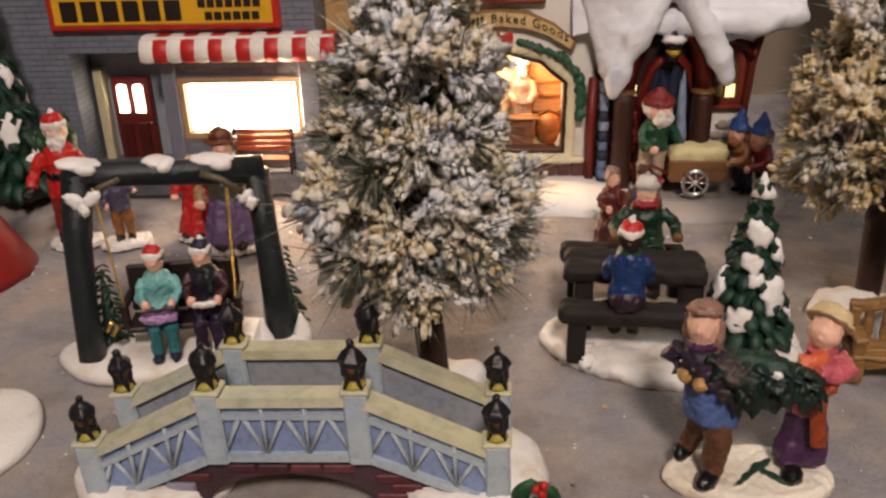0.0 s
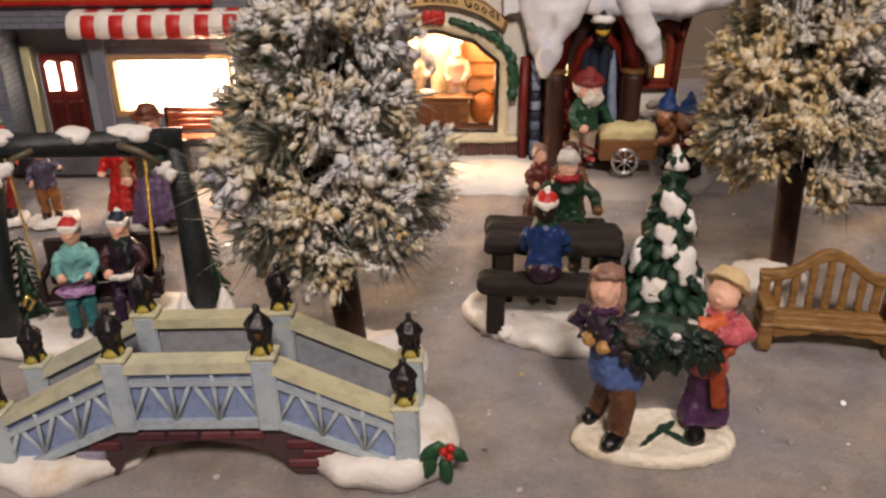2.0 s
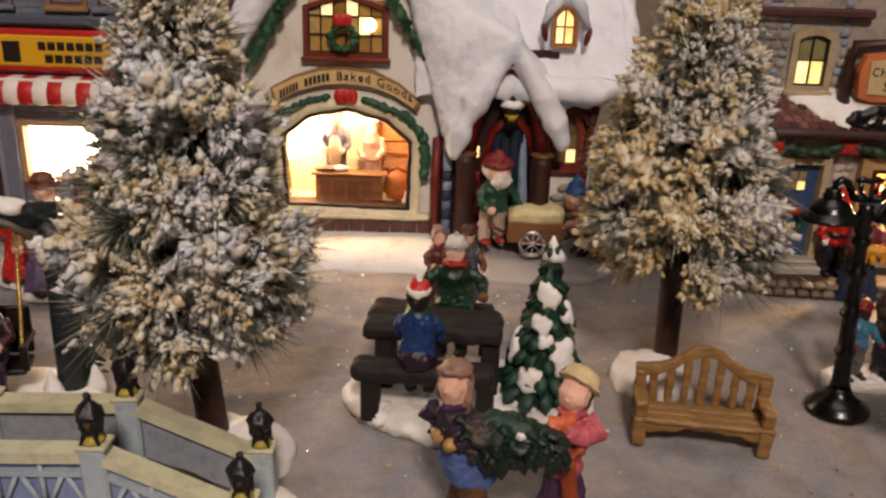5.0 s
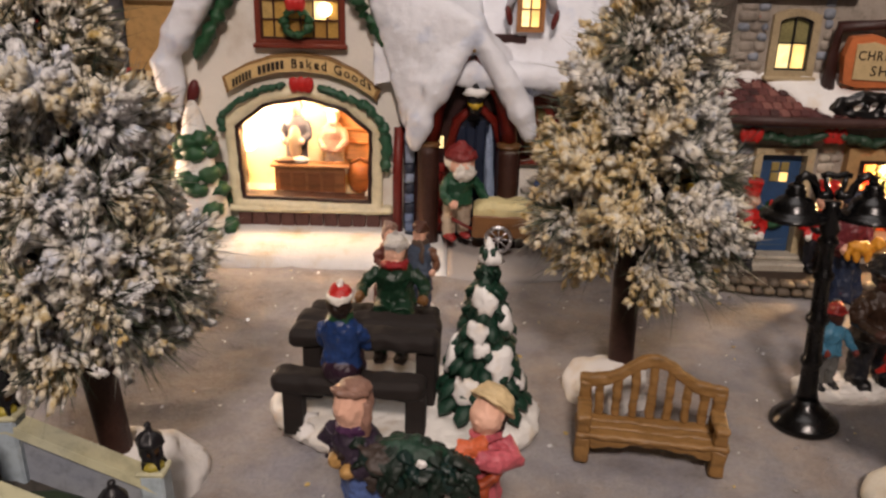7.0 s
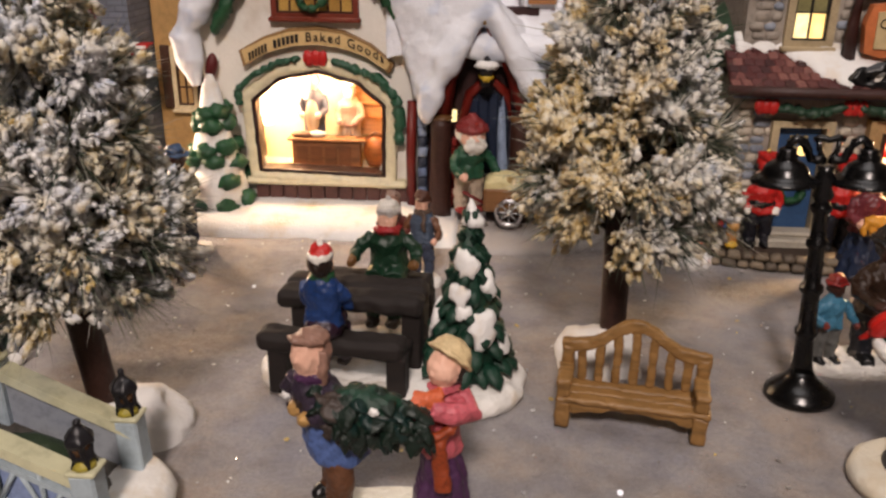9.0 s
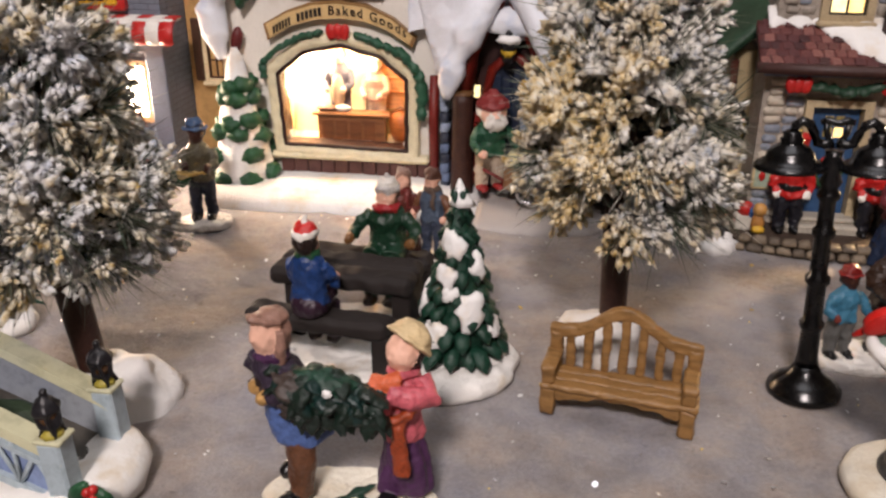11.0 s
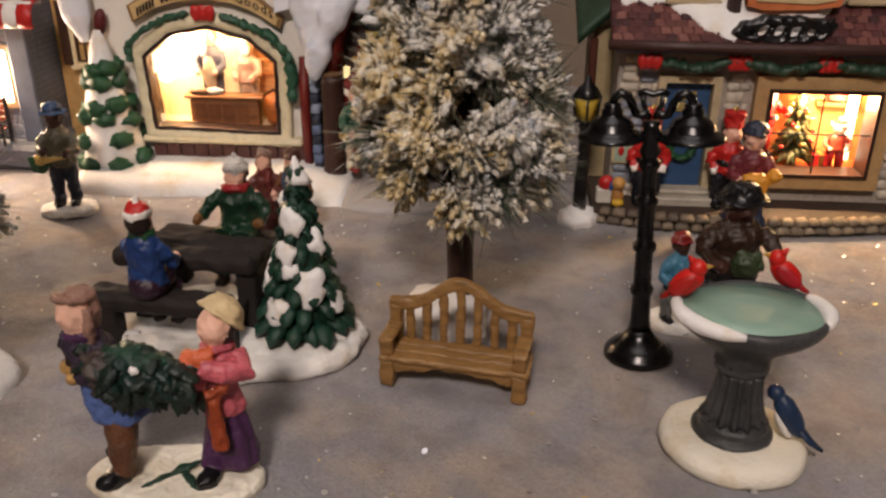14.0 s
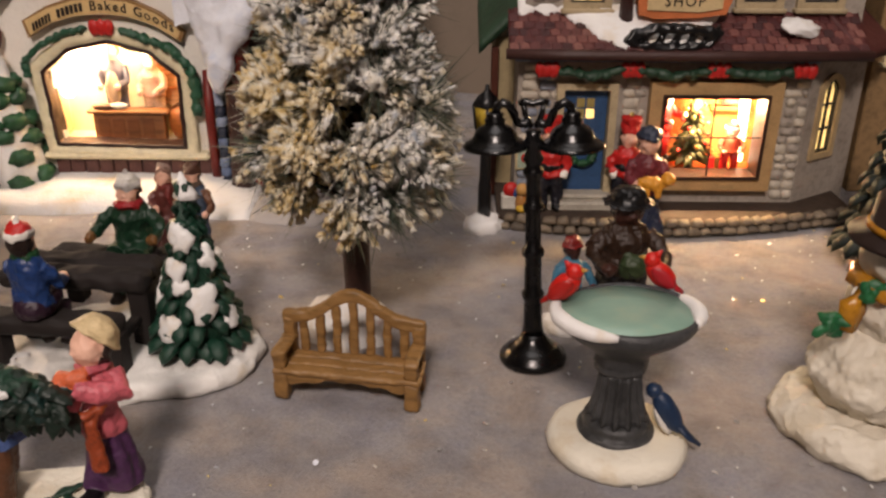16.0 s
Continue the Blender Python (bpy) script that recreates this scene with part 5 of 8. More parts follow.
# ---- flocked trees ----
def flocked_tree(at, crown, trunk_r, trunk_top, mound, seed, label, tufts=60, crown_at=(0.0, 0.0), flock=FLOCK, breadth=1.0, sparse=0.0):
    """crown: (z, radius) outline from bottom to top. Bottle-brush twigs carry stiff needles; popcorn-like flocking clings to their ends."""
    rn = np.random.RandomState(seed)
    tree = thing("flocked_tree", at, label, "tree", "flocked trees", rz=0.001)
    zs, rs_ = [c[0] for c in crown], [c[1] for c in crown]
    top = zs[-1]
    shift = np.array([crown_at[0], crown_at[1], 0.0])
    tr = Shape().lathe([(trunk_r * 0.95, 0.004), (trunk_r * 1.0, 0.02), (trunk_r * 1.05, trunk_top), (trunk_r * 0.6, (trunk_top + top) / 2), (0.001, top - 0.01)], paint("3a221a", 0.55, 0.4, 500, .6), (0, 0, 0), 14, wob=0.15)
    for p in tr.v:
        k = min(1.0, p.z / trunk_top)
        p.x += crown_at[0] * k
        p.y += crown_at[1] * k
    part("trunk", tr, tree, "dark brown turned trunk")
    part("base", Shape().ball((mound[0], mound[1], 0.0), (mound[2], mound[3], mound[4]), SNOW, seg=36, rings=22, lump=0.22).rough(0.0012, 110), tree, "white snow mound base")
    limbs, nv, nf, fv, ff = Shape(), [], [], [], []
    centres, tries = [], 0
    while len(centres) < tufts and tries < 30000:
        tries += 1
        z = rn.uniform(zs[0] + 0.004, top - 0.008)
        R = np.interp(z, zs, rs_)
        a = rn.uniform(0, 2 * np.pi)
        rad = max(0.0, R - rn.uniform(0.011, 0.020))
        c = np.array([rad * np.cos(a), rad * np.sin(a), z])
        gap = 0.0215 if tries < 12000 else 0.0185 if tries < 24000 else 0.0160
        if any(np.linalg.norm(c - q[0]) < gap for q in centres):
            continue
        centres.append((c, a))
        limbs.tube([tuple(shift + np.array([0, 0, max(trunk_top, z - 0.018)])), tuple(shift + c * np.array([0.5, 0.5, 1]) - np.array([0, 0, 0.005])), tuple(shift + c)], [0.0018, 0.0013, 0.0009], paint("2a1c14", .7), 5)
    for i in range(15):
        z = zs[0] + 0.012 + (top - zs[0] - 0.03) * i / 14
        centres.append((np.array([0.006 * np.cos(i * 2.4), 0.006 * np.sin(i * 2.4), z]), i * 2.4))
    tagged(part("branchwork", limbs, tree), kind="stuff")
    ico = np.array([(0, 0, 1), (0.894, 0, 0.447), (0.276, 0.851, 0.447), (-0.724, 0.526, 0.447), (-0.724, -0.526, 0.447), (0.276, -0.851, 0.447), (0.724, 0.526, -0.447), (-0.276, 0.851, -0.447), (-0.894, 0, -0.447), (-0.276, -0.851, -0.447), (0.724, -0.526, -0.447), (0, 0, -1)])
    itri = [(0, i, i % 5 + 1) for i in range(1, 6)] + [(i, (i - 2) % 5 + 6, i % 5 + 1) for i in range(1, 6)] + [(i, (i - 3) % 5 + 6, (i - 2) % 5 + 6) for i in range(1, 6)] + [(11, i % 5 + 6, i + 5) for i in range(1, 6)]
    for ci, (c, a) in enumerate(centres):
        low = 1 - (c[2] - zs[0]) / (top - zs[0])
        axis = np.array([np.cos(a), np.sin(a), 0.75 - 1.15 * low])
        axis += rn.normal(0, 0.15, 3)
        axis /= np.linalg.norm(axis)
        state = rn.uniform()
        bare, laden = state < 0.10 + sparse, state > 0.86
        thin = rn.uniform(0.0, 0.12 + sparse)
        size = rn.uniform(0.95, 1.20) * (1.12 if laden else 1.0)
        for k in range(46):
            d = axis * 0.80 + rn.normal(0, 0.52, 3)
            d /= np.linalg.norm(d)
            L = rn.uniform(0.012, 0.0215) * (1.0 if d @ axis > 0.3 else 0.75) * (1 + 0.25 * max(0.0, low - 0.75) * 4 * (d @ axis > 0.6))
            u = np.cross(d, (0.3, 0.5, 0.8))
            u /= np.linalg.norm(u)
            w = np.cross(d, u)
            for q in range(10):
                e = d + rn.normal(0, 0.22, 3)
                o = shift + c + d * L * rn.uniform(0.0, 0.5)
                n, r = len(nv), 0.00030 if q else 0.00045
                nv += [o + u * r, o - u * r * 0.5 + w * r * 0.87, o - u * r * 0.5 - w * r * 0.87, o + e * L * (rn.uniform(0.40, 0.60) if q > 3 else rn.uniform(0.60, 1.0) if q else rn.uniform(0.9, 1.15))]
                nf += [(n, n + 1, n + 3), (n + 1, n + 2, n + 3), (n + 2, n, n + 3)]
            if rn.uniform() < (0.72 if bare else thin):
                continue
            side = rn.normal(0, 0.0012, 3)
            for q in range(15 if not laden else 19):
                s = rn.choice((0.0005, 0.0008, 0.0011, 0.0015)) * rn.uniform(0.8, 1.2) * size * (1.25 if laden else 1.0)
                p = shift + c + d * L * (0.22 + 0.78 * rn.uniform(0, 1) ** 0.8) + side + rn.normal(0, 0.0011, 3)
                B = np.stack([d * s * rn.uniform(1.0, 2.3), u * s * rn.uniform(0.65, 1.1), w * s * rn.uniform(0.65, 1.1)])
                n = len(fv)
                fv += list((ico * rn.uniform(0.4, 1.65, (12, 1))) @ B + p)
                ff += [tuple(n + t for t in f) for f in itri]
    for nm, vs, fs, mat, lab in (("needles", nv, nf, NEEDLE, "dark green needles"), ("flocking", fv, ff, flock, "white and cream flocking on the needle tips")):
        me = bpy.data.meshes.new(nm)
        me.from_pydata([(crown_at[0] + (p[0] - crown_at[0]) * breadth, p[1], p[2]) for p in vs], [], fs)
        me.materials.append(mat)
        me.polygons.foreach_set("use_smooth", [nm == "flocking"] * len(fs))
        ob = new(nm, me)
        ob.parent = tree
        tagged(ob, lab, "", "", "stuff")
    return tree


flocked_tree((0.0085, 0.3265, 0), [(0.068, 0.022), (0.075, 0.038), (0.088, 0.046), (0.104, 0.0465), (0.120, 0.042), (0.140, 0.035), (0.165, 0.027), (0.190, 0.017), (0.208, 0.007)], 0.0062, 0.066, (0.004, 0.004, 0.026, 0.021, 0.020), 3, "artificial tree thick with white and blue-grey flocking", 62, (-0.0065, -0.001), FLOCK, 0.93, 0.16)
flocked_tree((0.2235, 0.409, 0), [(0.070, 0.024), (0.076, 0.040), (0.088, 0.0465), (0.104, 0.0485), (0.122, 0.0435), (0.145, 0.0345), (0.168, 0.0265), (0.192, 0.0165), (0.212, 0.0065)], 0.0062, 0.066, (-0.006, -0.001, 0.022, 0.019, 0.0175), 11, "artificial tree thick with cream and white flocking", 68, (-0.0015, 0.002), FLOCK_CREAM, 0.94, 0.06)


# ---- figurines ----
def snow_base(rx, ry, h=0.005, seed=0, c=(0, 0)):
    sh = Shape()
    n = 40
    vs, fs = [], []
    rows = [(1.0, -0.001), (1.03, h * 0.35), (1.0, h * 0.75), (0.93, h), (0.6, h * 1.08), (0.25, h * 1.05)]
    for q, z in rows:
        for j in range(n):
            a = 6.2832 * j / n
            k = q * (1 + 0.10 * noise.noise(Vector((math.cos(a) * 1.2 + seed, math.sin(a) * 1.2, seed * 3.1))))
            vs.append((c[0] + rx * k * math.cos(a), c[1] + ry * k * math.sin(a), z + (0.0006 * noise.noise(Vector((a * 3, q * 5, seed))) if z > h * 0.5 else 0)))
    for i in range(len(rows) - 1):
        for j in range(n):
            fs.append((i * n + j, i * n + (j + 1) % n, (i + 1) * n + (j + 1) % n, (i + 1) * n + j))
    fs.append(tuple(range((len(rows) - 1) * n, len(rows) * n)))
    fs.append(tuple(range(n))[::-1])
    return sh.add(vs, fs, BASE_SNOW)


def person_shape(h, coat, lower, skirt=False, hat="beanie", hat_c=RED, trim=WHITE, hair=BROWN, scarf=None, arms=((-0.16, -0.2, 0.5), (0.16, -0.2, 0.5)), gloves=None, boots=DARK_BROWN, seated=False, wide=1.0, beard=None, skin=SKIN, sleeves=None, belt=None, longcoat=0.0, head=0.80, nod=0.0, slim=0.84):
    """A plain moulded figure, h high, facing -y, standing on z = 0 (or sitting with its seat at z = 0.32 h)."""
    s = Shape()
    sleeves = sleeves or coat
    if seated:
        for sx in (-1, 1):
            s.tube([(sx * 0.07, 0.02, 0.40), (sx * 0.08, -0.17, 0.40), (sx * 0.08, -0.20, 0.33), (sx * 0.08, -0.19, 0.08)], [0.085, 0.08, 0.075, 0.06], lower, 10)
            s.ball((sx * 0.08, -0.23, 0.045), (0.058, 0.095, 0.045), boots)
        s.ball((0, 0.03, 0.40), (0.16 * wide, 0.14, 0.10), lower)
    elif skirt:
        s.lathe([(0.215, 0.015), (0.235, 0.03), (0.205, 0.16), (0.155, 0.36), (0.11, 0.50)], lower, (0, 0, 0), 40, 0.85, 0.07, 9, 0.14)
        for sx in (-1, 1):
            s.ball((sx * 0.08, -0.15, 0.025), (0.05, 0.085, 0.035), boots)
    else:
        for sx in (-1, 1):
            s.tube([(sx * 0.085, 0.0, 0.03), (sx * 0.085, 0.005, 0.2), (sx * 0.07, 0.0, 0.44)], [0.062, 0.072, 0.085], lower, 10)
            s.ball((sx * 0.09, -0.045, 0.035), (0.058, 0.10, 0.042), boots)
    lo = 0.40 - longcoat
    s.lathe([(0.10, lo), (0.168 + longcoat * 0.1, lo + 0.015), (0.150, 0.47), (0.135, 0.56), (0.150, 0.66), (0.125, 0.73), (0.07, 0.78)], coat, (0, 0.01, 0), 20, 0.78, 0.02, 7, 0.12)
    if belt:
        s.lathe([(0.148, 0.50), (0.152, 0.51), (0.152, 0.54), (0.146, 0.55)], belt, (0, 0.01, 0), 20, 0.8)
    for sx, tgt in zip((-1, 1), arms):
        sh_ = Vector((sx * 0.135 * wide, 0.01, 0.69))
        t = Vector(tgt)
        el = (sh_ + t) / 2 + Vector((sx * 0.055, 0.03, -0.06))
        s.tube([sh_, sh_.lerp(el, 0.5) + Vector((sx * 0.012, 0, 0)), el, el.lerp(t, 0.6), t], [0.05, 0.054, 0.05, 0.046, 0.04], sleeves, 10)
        s.ball(t + (t - el).normalized() * 0.025, 0.045, gloves or skin, seg=10, rings=7)
    if scarf:
        s.ball((0, 0.0, 0.765), (0.105, 0.10, 0.042), scarf, lump=.2)
        s.tube([(0.05, -0.09, 0.75), (0.06, -0.13, 0.66), (0.06, -0.13, 0.56)], [0.03, 0.028, 0.03], scarf, 8, 0.5)
    neck = len(s.v)
    s.ball((0, -0.005, 0.865), (0.10, 0.105, 0.115), skin)
    s.ball((0, -0.107, 0.855), (0.017, 0.018, 0.018), skin, seg=8, rings=6)
    s.ball((0, 0.03, 0.875), (0.112, 0.098, 0.118), hair, lump=.25)
    if beard:
        s.ball((0, -0.075, 0.80), (0.085, 0.055, 0.10), beard, lump=.3)
        s.ball((0, 0.03, 0.86), (0.118, 0.10, 0.115), beard, lump=.3)
    if hat == "beanie":
        s.lathe([(0.118, 0.0), (0.127, 0.012), (0.126, 0.04), (0.114, 0.05)], trim, (0, 0.012, 0.905), 18, 1, 0, 1, 0.1)
        s.ball((0, 0.015, 0.945), (0.108, 0.108, 0.085), hat_c, lump=.15)
        s.ball((0.0, 0.02, 1.03), 0.034, trim, seg=9, rings=7, lump=.2)
    elif hat == "brim":
        s.lathe([(0.04, -0.012), (0.165, -0.004), (0.172, 0.006), (0.115, 0.022), (0.108, 0.06), (0.085, 0.10), (0.03, 0.115)], hat_c, (0, 0.012, 0.925), 22, 1, 0, 1, 0.06)
        s.lathe([(0.114, 0.018), (0.117, 0.022), (0.114, 0.042)], trim, (0, 0.012, 0.925), 20)
    elif hat == "tophat":
        s.lathe([(0.03, -0.008), (0.155, -0.004), (0.158, 0.006), (0.105, 0.014), (0.098, 0.07), (0.104, 0.13), (0.09, 0.137)], hat_c, (0, 0.012, 0.935), 20)
    elif hat == "cap":
        s.ball((0, 0.01, 0.93), (0.118, 0.122, 0.075), hat_c, lump=.1)
        s.ball((0, -0.105, 0.915), (0.075, 0.055, 0.016), hat_c)
    elif hat == "hood":
        s.ball((0, 0.05, 0.892), (0.120, 0.098, 0.132), hat_c, lump=.22)
        s.tube([(-0.105, -0.02, 0.80), (-0.116, -0.035, 0.88), (-0.085, -0.06, 0.955), (0, -0.075, 0.985), (0.085, -0.06, 0.955), (0.116, -0.035, 0.88), (0.105, -0.02, 0.80)], [0.014, 0.017, 0.019, 0.021, 0.019, 0.017, 0.014], trim, 8)
    elif hat == "bonnet":
        s.ball((0, 0.035, 0.91), (0.135, 0.125, 0.12), hat_c, lump=.12)
        s.lathe([(0.10, -0.01), (0.155, 0.0), (0.158, 0.012), (0.10, 0.03)], hat_c, (0, 0.0, 0.915), 20, 1, 0, 1, .08)
    elif hat == "sunhat":
        t = Shape().lathe([(0.05, -0.008), (0.175, -0.004), (0.182, 0.006), (0.125, 0.020), (0.112, 0.06), (0.075, 0.095), (0.02, 0.105)], hat_c, (0, 0, 0), 24, 1, 0, 1, 0.10)
        s.join(t, pose(0, 0.045, 0.925, -34, 0, 0))
    elif hat == "cone":
        s.tube([(0, 0.01, 0.92), (0, 0.025, 1.0), (0.01, 0.05, 1.10), (0.02, 0.06, 1.17)], [0.118, 0.085, 0.045, 0.01], hat_c, 12)
    elif hat == "shako":
        s.lathe([(0.105, 0), (0.11, 0.01), (0.10, 0.08), (0.118, 0.16), (0.108, 0.17)], hat_c, (0, 0, 0.93), 16)
        s.ball((0, 0, 1.12), (0.022, 0.022, 0.04), GOLD, seg=8, rings=6)
    for p in s.v[neck:]:
        q = Matrix.Rotation(radians(-nod), 3, "X") @ Vector((p.x * head, p.y * head, (p.z - 0.795) * (head * 0.5 + 0.5)))
        p.x, p.y, p.z = q.x, q.y, q.z + 0.795
    for p in s.v[:neck]:
        fold = noise.noise(Vector((p.x * 14, p.y * 14, p.z * 4.5))) * 0.016 + noise.noise(p * 26) * 0.008
        out = Vector((p.x, p.y, 0))
        if out.length > 0.02:
            p += out.normalized() * fold
    s.v = [Vector((p.x * (slim if i < neck else 0.5 + slim / 2), p.y * (slim if i < neck else 0.5 + slim / 2), p.z)) * h for i, p in enumerate(s.v)]
    return s


def figurine(at, h, rz, label, base=None, extra=None, group="", lean=0.0, **kw):
    """One painted figurine as a single mesh, with its snow base and what it holds."""
    s = Shape()
    z = 0.0
    if base:
        s.join(snow_base(*base))
        z = base[2] if len(base) > 2 else 0.005
    s.join(person_shape(h, **kw), pose(0, 0, z, lean, 0, 0))
    if extra:
        e = Shape()
        extra(e, h)
        s.join(e, pose(0, 0, z))
    s = cast(s, 0.00075, 1).rough(0.0010, 240).rough(0.0005, 520)
    return solo("figurine", s, at, label, "figurine", group, rz)


PURPLE = paint("4a2a4e", 0.4, 0.5, 700, .35)
PLUM = paint("2a1626", 0.4, 0.4)
TEAL = paint("2d6a70", 0.4, 0.3)
AQUA = paint("6fa9a6", 0.42, 0.4, 700, .35, "3f7d86")
PINK = paint("bd5c66", 0.42, 0.35, 700, .35, "8a3a4c")
RUST = paint("94401f", 0.45, 0.5)
DENIM = paint("4c6296", 0.45, 0.45, 700, .35, "2b3a62")
TROUSER = paint("62402a", 0.45, 0.5, 600, .35, "33201a")
STRAW = paint("cdb78c", 0.5, 0.2)
TAUPE = paint("8a6a5c", 0.45, 0.3)
NAVY = paint("1c2438", 0.4, 0.3)
DARKSKIN = paint("3a2018", 0.4, 0.2)
GREY_HAIR = paint("b0a8a0", 0.5, 0.2)


# boy and girl carrying a cut fir, on one base: a single moulded piece
def bough(s, c, d, length, wide, mat, droop=0.0):
    """One pointed moulded bough from c along d."""
    c, d = Vector(c), Vector(d).normalized()
    s.tube([c, c + d * length * 0.35, c + d * length * 0.7 - Vector((0, 0, droop * 0.4)), c + d * length - Vector((0, 0, droop))], [wide * 0.55, wide, wide * 0.75, wide * 0.08], mat, 7, 0.5)


PAIR_FIR = (paint("0d2017", .42, .5, 800, .6, "050f0a"), paint("0d2017", .42, .5, 800, .6, "050f0a"), paint("142a27", .35, .5), paint("1a2620", .4, .5))
JACKET = paint("2e2434", .42, .5, 600, .5, "17131f")
GLOVE = paint("b08a52", .5, .3)


def pair_shape():
    """A boy and a girl carrying a cut fir on one snow base."""
    p = snow_base(0.0335, 0.0175, 0.0050, 2)
    p.mats = [CREAM_SNOW]
    # boy: striding legs, long blue coat under a dark jacket, peaked cap with ear flaps
    p.tube([(-0.0165, 0.001, 0.036), (-0.0205, 0.006, 0.022), (-0.0235, 0.010, 0.009)], [0.0054, 0.0048, 0.0040], TROUSER, 12)
    p.ball((-0.0255, 0.0085, 0.0078), (0.0040, 0.0066, 0.0034), BLACK, (0, 0, -35))
    p.tube([(-0.0175, -0.003, 0.037), (-0.0160, -0.0065, 0.023), (-0.0168, -0.0062, 0.009)], [0.0058, 0.0053, 0.0044], TROUSER, 14)
    p.ball((-0.0192, -0.0100, 0.0078), (0.0042, 0.0074, 0.0035), BLACK, (0, 0, -35))
    coat = Shape().lathe([(0.0060, 0.0310), (0.0104, 0.0305), (0.0110, 0.0325), (0.0098, 0.0390), (0.0086, 0.0465), (0.0088, 0.050)], DENIM, (0, 0, 0), 30, 0.86, 0.035, 6, 0.2)
    coat.lathe([(0.0080, 0.0465), (0.0095, 0.0475), (0.0096, 0.0540), (0.0086, 0.0600), (0.0062, 0.0635), (0.0046, 0.0660)], JACKET, (0, 0, 0), 30, 0.86, 0.03, 7, 0.2)
    for q in coat.v:
        q.x += -0.0172 - (q.z - 0.031) * 0.24
        q.y += -0.0010 - (q.z - 0.031) * 0.06
    p.join(coat)
    p.tube([(-0.0320, 0.001, 0.0605), (-0.0355, 0.003, 0.0555), (-0.0325, -0.002, 0.0520)], [0.0042, 0.0040, 0.0034], JACKET, 10)
    p.ball((-0.0310, -0.0055, 0.0525), (0.0030, 0.0032, 0.0030), GLOVE, seg=10, rings=8)
    p.tube([(-0.0180, -0.0060, 0.0600), (-0.0185, -0.0110, 0.0545), (-0.0240, -0.0115, 0.0520)], [0.0042, 0.0040, 0.0034], JACKET, 10)
    p.ball((-0.0262, -0.0112, 0.0515), (0.0032, 0.0030, 0.0028), GLOVE, seg=10, rings=8)
    p.ball((-0.0250, -0.0030, 0.0655), (0.0066, 0.0062, 0.0028), PURPLE, lump=.2)
    head = Shape().ball((0, 0, -0.0004), (0.0060, 0.0064, 0.0080), SKIN, seg=16, rings=12)
    head.ball((0, -0.0060, -0.0010), (0.0010, 0.0012, 0.0014), SKIN, seg=8, rings=6)
    head.ball((0, 0.0032, -0.0012), (0.0062, 0.0056, 0.0092), TAUPE, lump=.2).ball((0, 0.0018, 0.0052), (0.0062, 0.0060, 0.0036), TAUPE, lump=.12)
    head.tube([(-0.0064, 0.0010, 0.0046), (-0.0046, -0.0046, 0.0058), (0, -0.0068, 0.0064), (0.0046, -0.0046, 0.0058), (0.0064, 0.0010, 0.0046)], [0.0008, 0.0011, 0.0013, 0.0011, 0.0008], TAUPE, 8)
    for sx in (-1, 1):
        head.tube([(sx * 0.0060, 0.0008, 0.0020), (sx * 0.0059, 0.0010, -0.0045), (sx * 0.0050, 0.0020, -0.0102)], [0.0017, 0.0021, 0.0018], TAUPE, 8)
    p.join(head, pose(-0.0258, -0.0038, 0.0738, -6, -2, -30))
    g = Shape()
    # girl: plum skirt, pink coat with a flared hem, orange scarf, straw hat tipped back
    skirt = Shape().lathe([(0.0100, 0.0085), (0.0122, 0.0090), (0.0124, 0.0110), (0.0102, 0.0220), (0.0080, 0.0340), (0.0066, 0.0420)], PURPLE, (0, 0, 0), 44, 0.85, 0.055, 8, 0.22)
    for q in skirt.v:
        q.x *= 0.82
        q.y *= 0.86
        q.x += 0.0185 + (0.04 - q.z) * 0.10 * (1 if q.x > 0 else 0.2)
        q.y += 0.001
    g.join(skirt)
    g.ball((0.0140, -0.0100, 0.0075), (0.0042, 0.0058, 0.0032), BLACK, (0, 0, -30))
    body = Shape().lathe([(0.0062, 0.0330), (0.0094, 0.0325), (0.0098, 0.0345), (0.0076, 0.0420), (0.0074, 0.0470), (0.0084, 0.0540), (0.0070, 0.0590), (0.0044, 0.0625)], PINK, (0, 0, 0), 30, 0.84, 0.035, 6, 0.2)
    for q in body.v:
        q.x *= 0.86
        q.y *= 0.86
        q.x += 0.0188 + (q.z - 0.033) * 0.06
    g.join(body)
    g.tube([(0.0155, -0.0050, 0.0570), (0.0125, -0.0105, 0.0500), (0.0085, -0.0110, 0.0510)], [0.0044, 0.0050, 0.0042], PINK, 12)
    g.ball((0.0055, -0.0112, 0.0512), (0.0030, 0.0028, 0.0028), GLOVE, seg=10, rings=8)
    g.tube([(0.0260, 0.0000, 0.0580), (0.0300, -0.0040, 0.0530), (0.0240, -0.0085, 0.0545), (0.0165, -0.0098, 0.0565)], [0.0042, 0.0050, 0.0046, 0.0034], PINK, 12)
    g.tube([(0.0100, -0.0080, 0.0590), (0.0150, -0.0085, 0.0595), (0.0200, -0.0060, 0.0610)], [0.0036, 0.0032, 0.0026], paint("c4603a", .45, .35), 10)
    g.ball((0.0200, -0.0010, 0.0620), (0.0064, 0.0058, 0.0026), PINK, lump=.25)
    g.tube([(0.0245, -0.0085, 0.0480), (0.0195, -0.0100, 0.0430), (0.0200, -0.0105, 0.0340), (0.0215, -0.0115, 0.0230)], [0.0024, 0.0028, 0.0032, 0.0036], RUST, 9, 0.6)
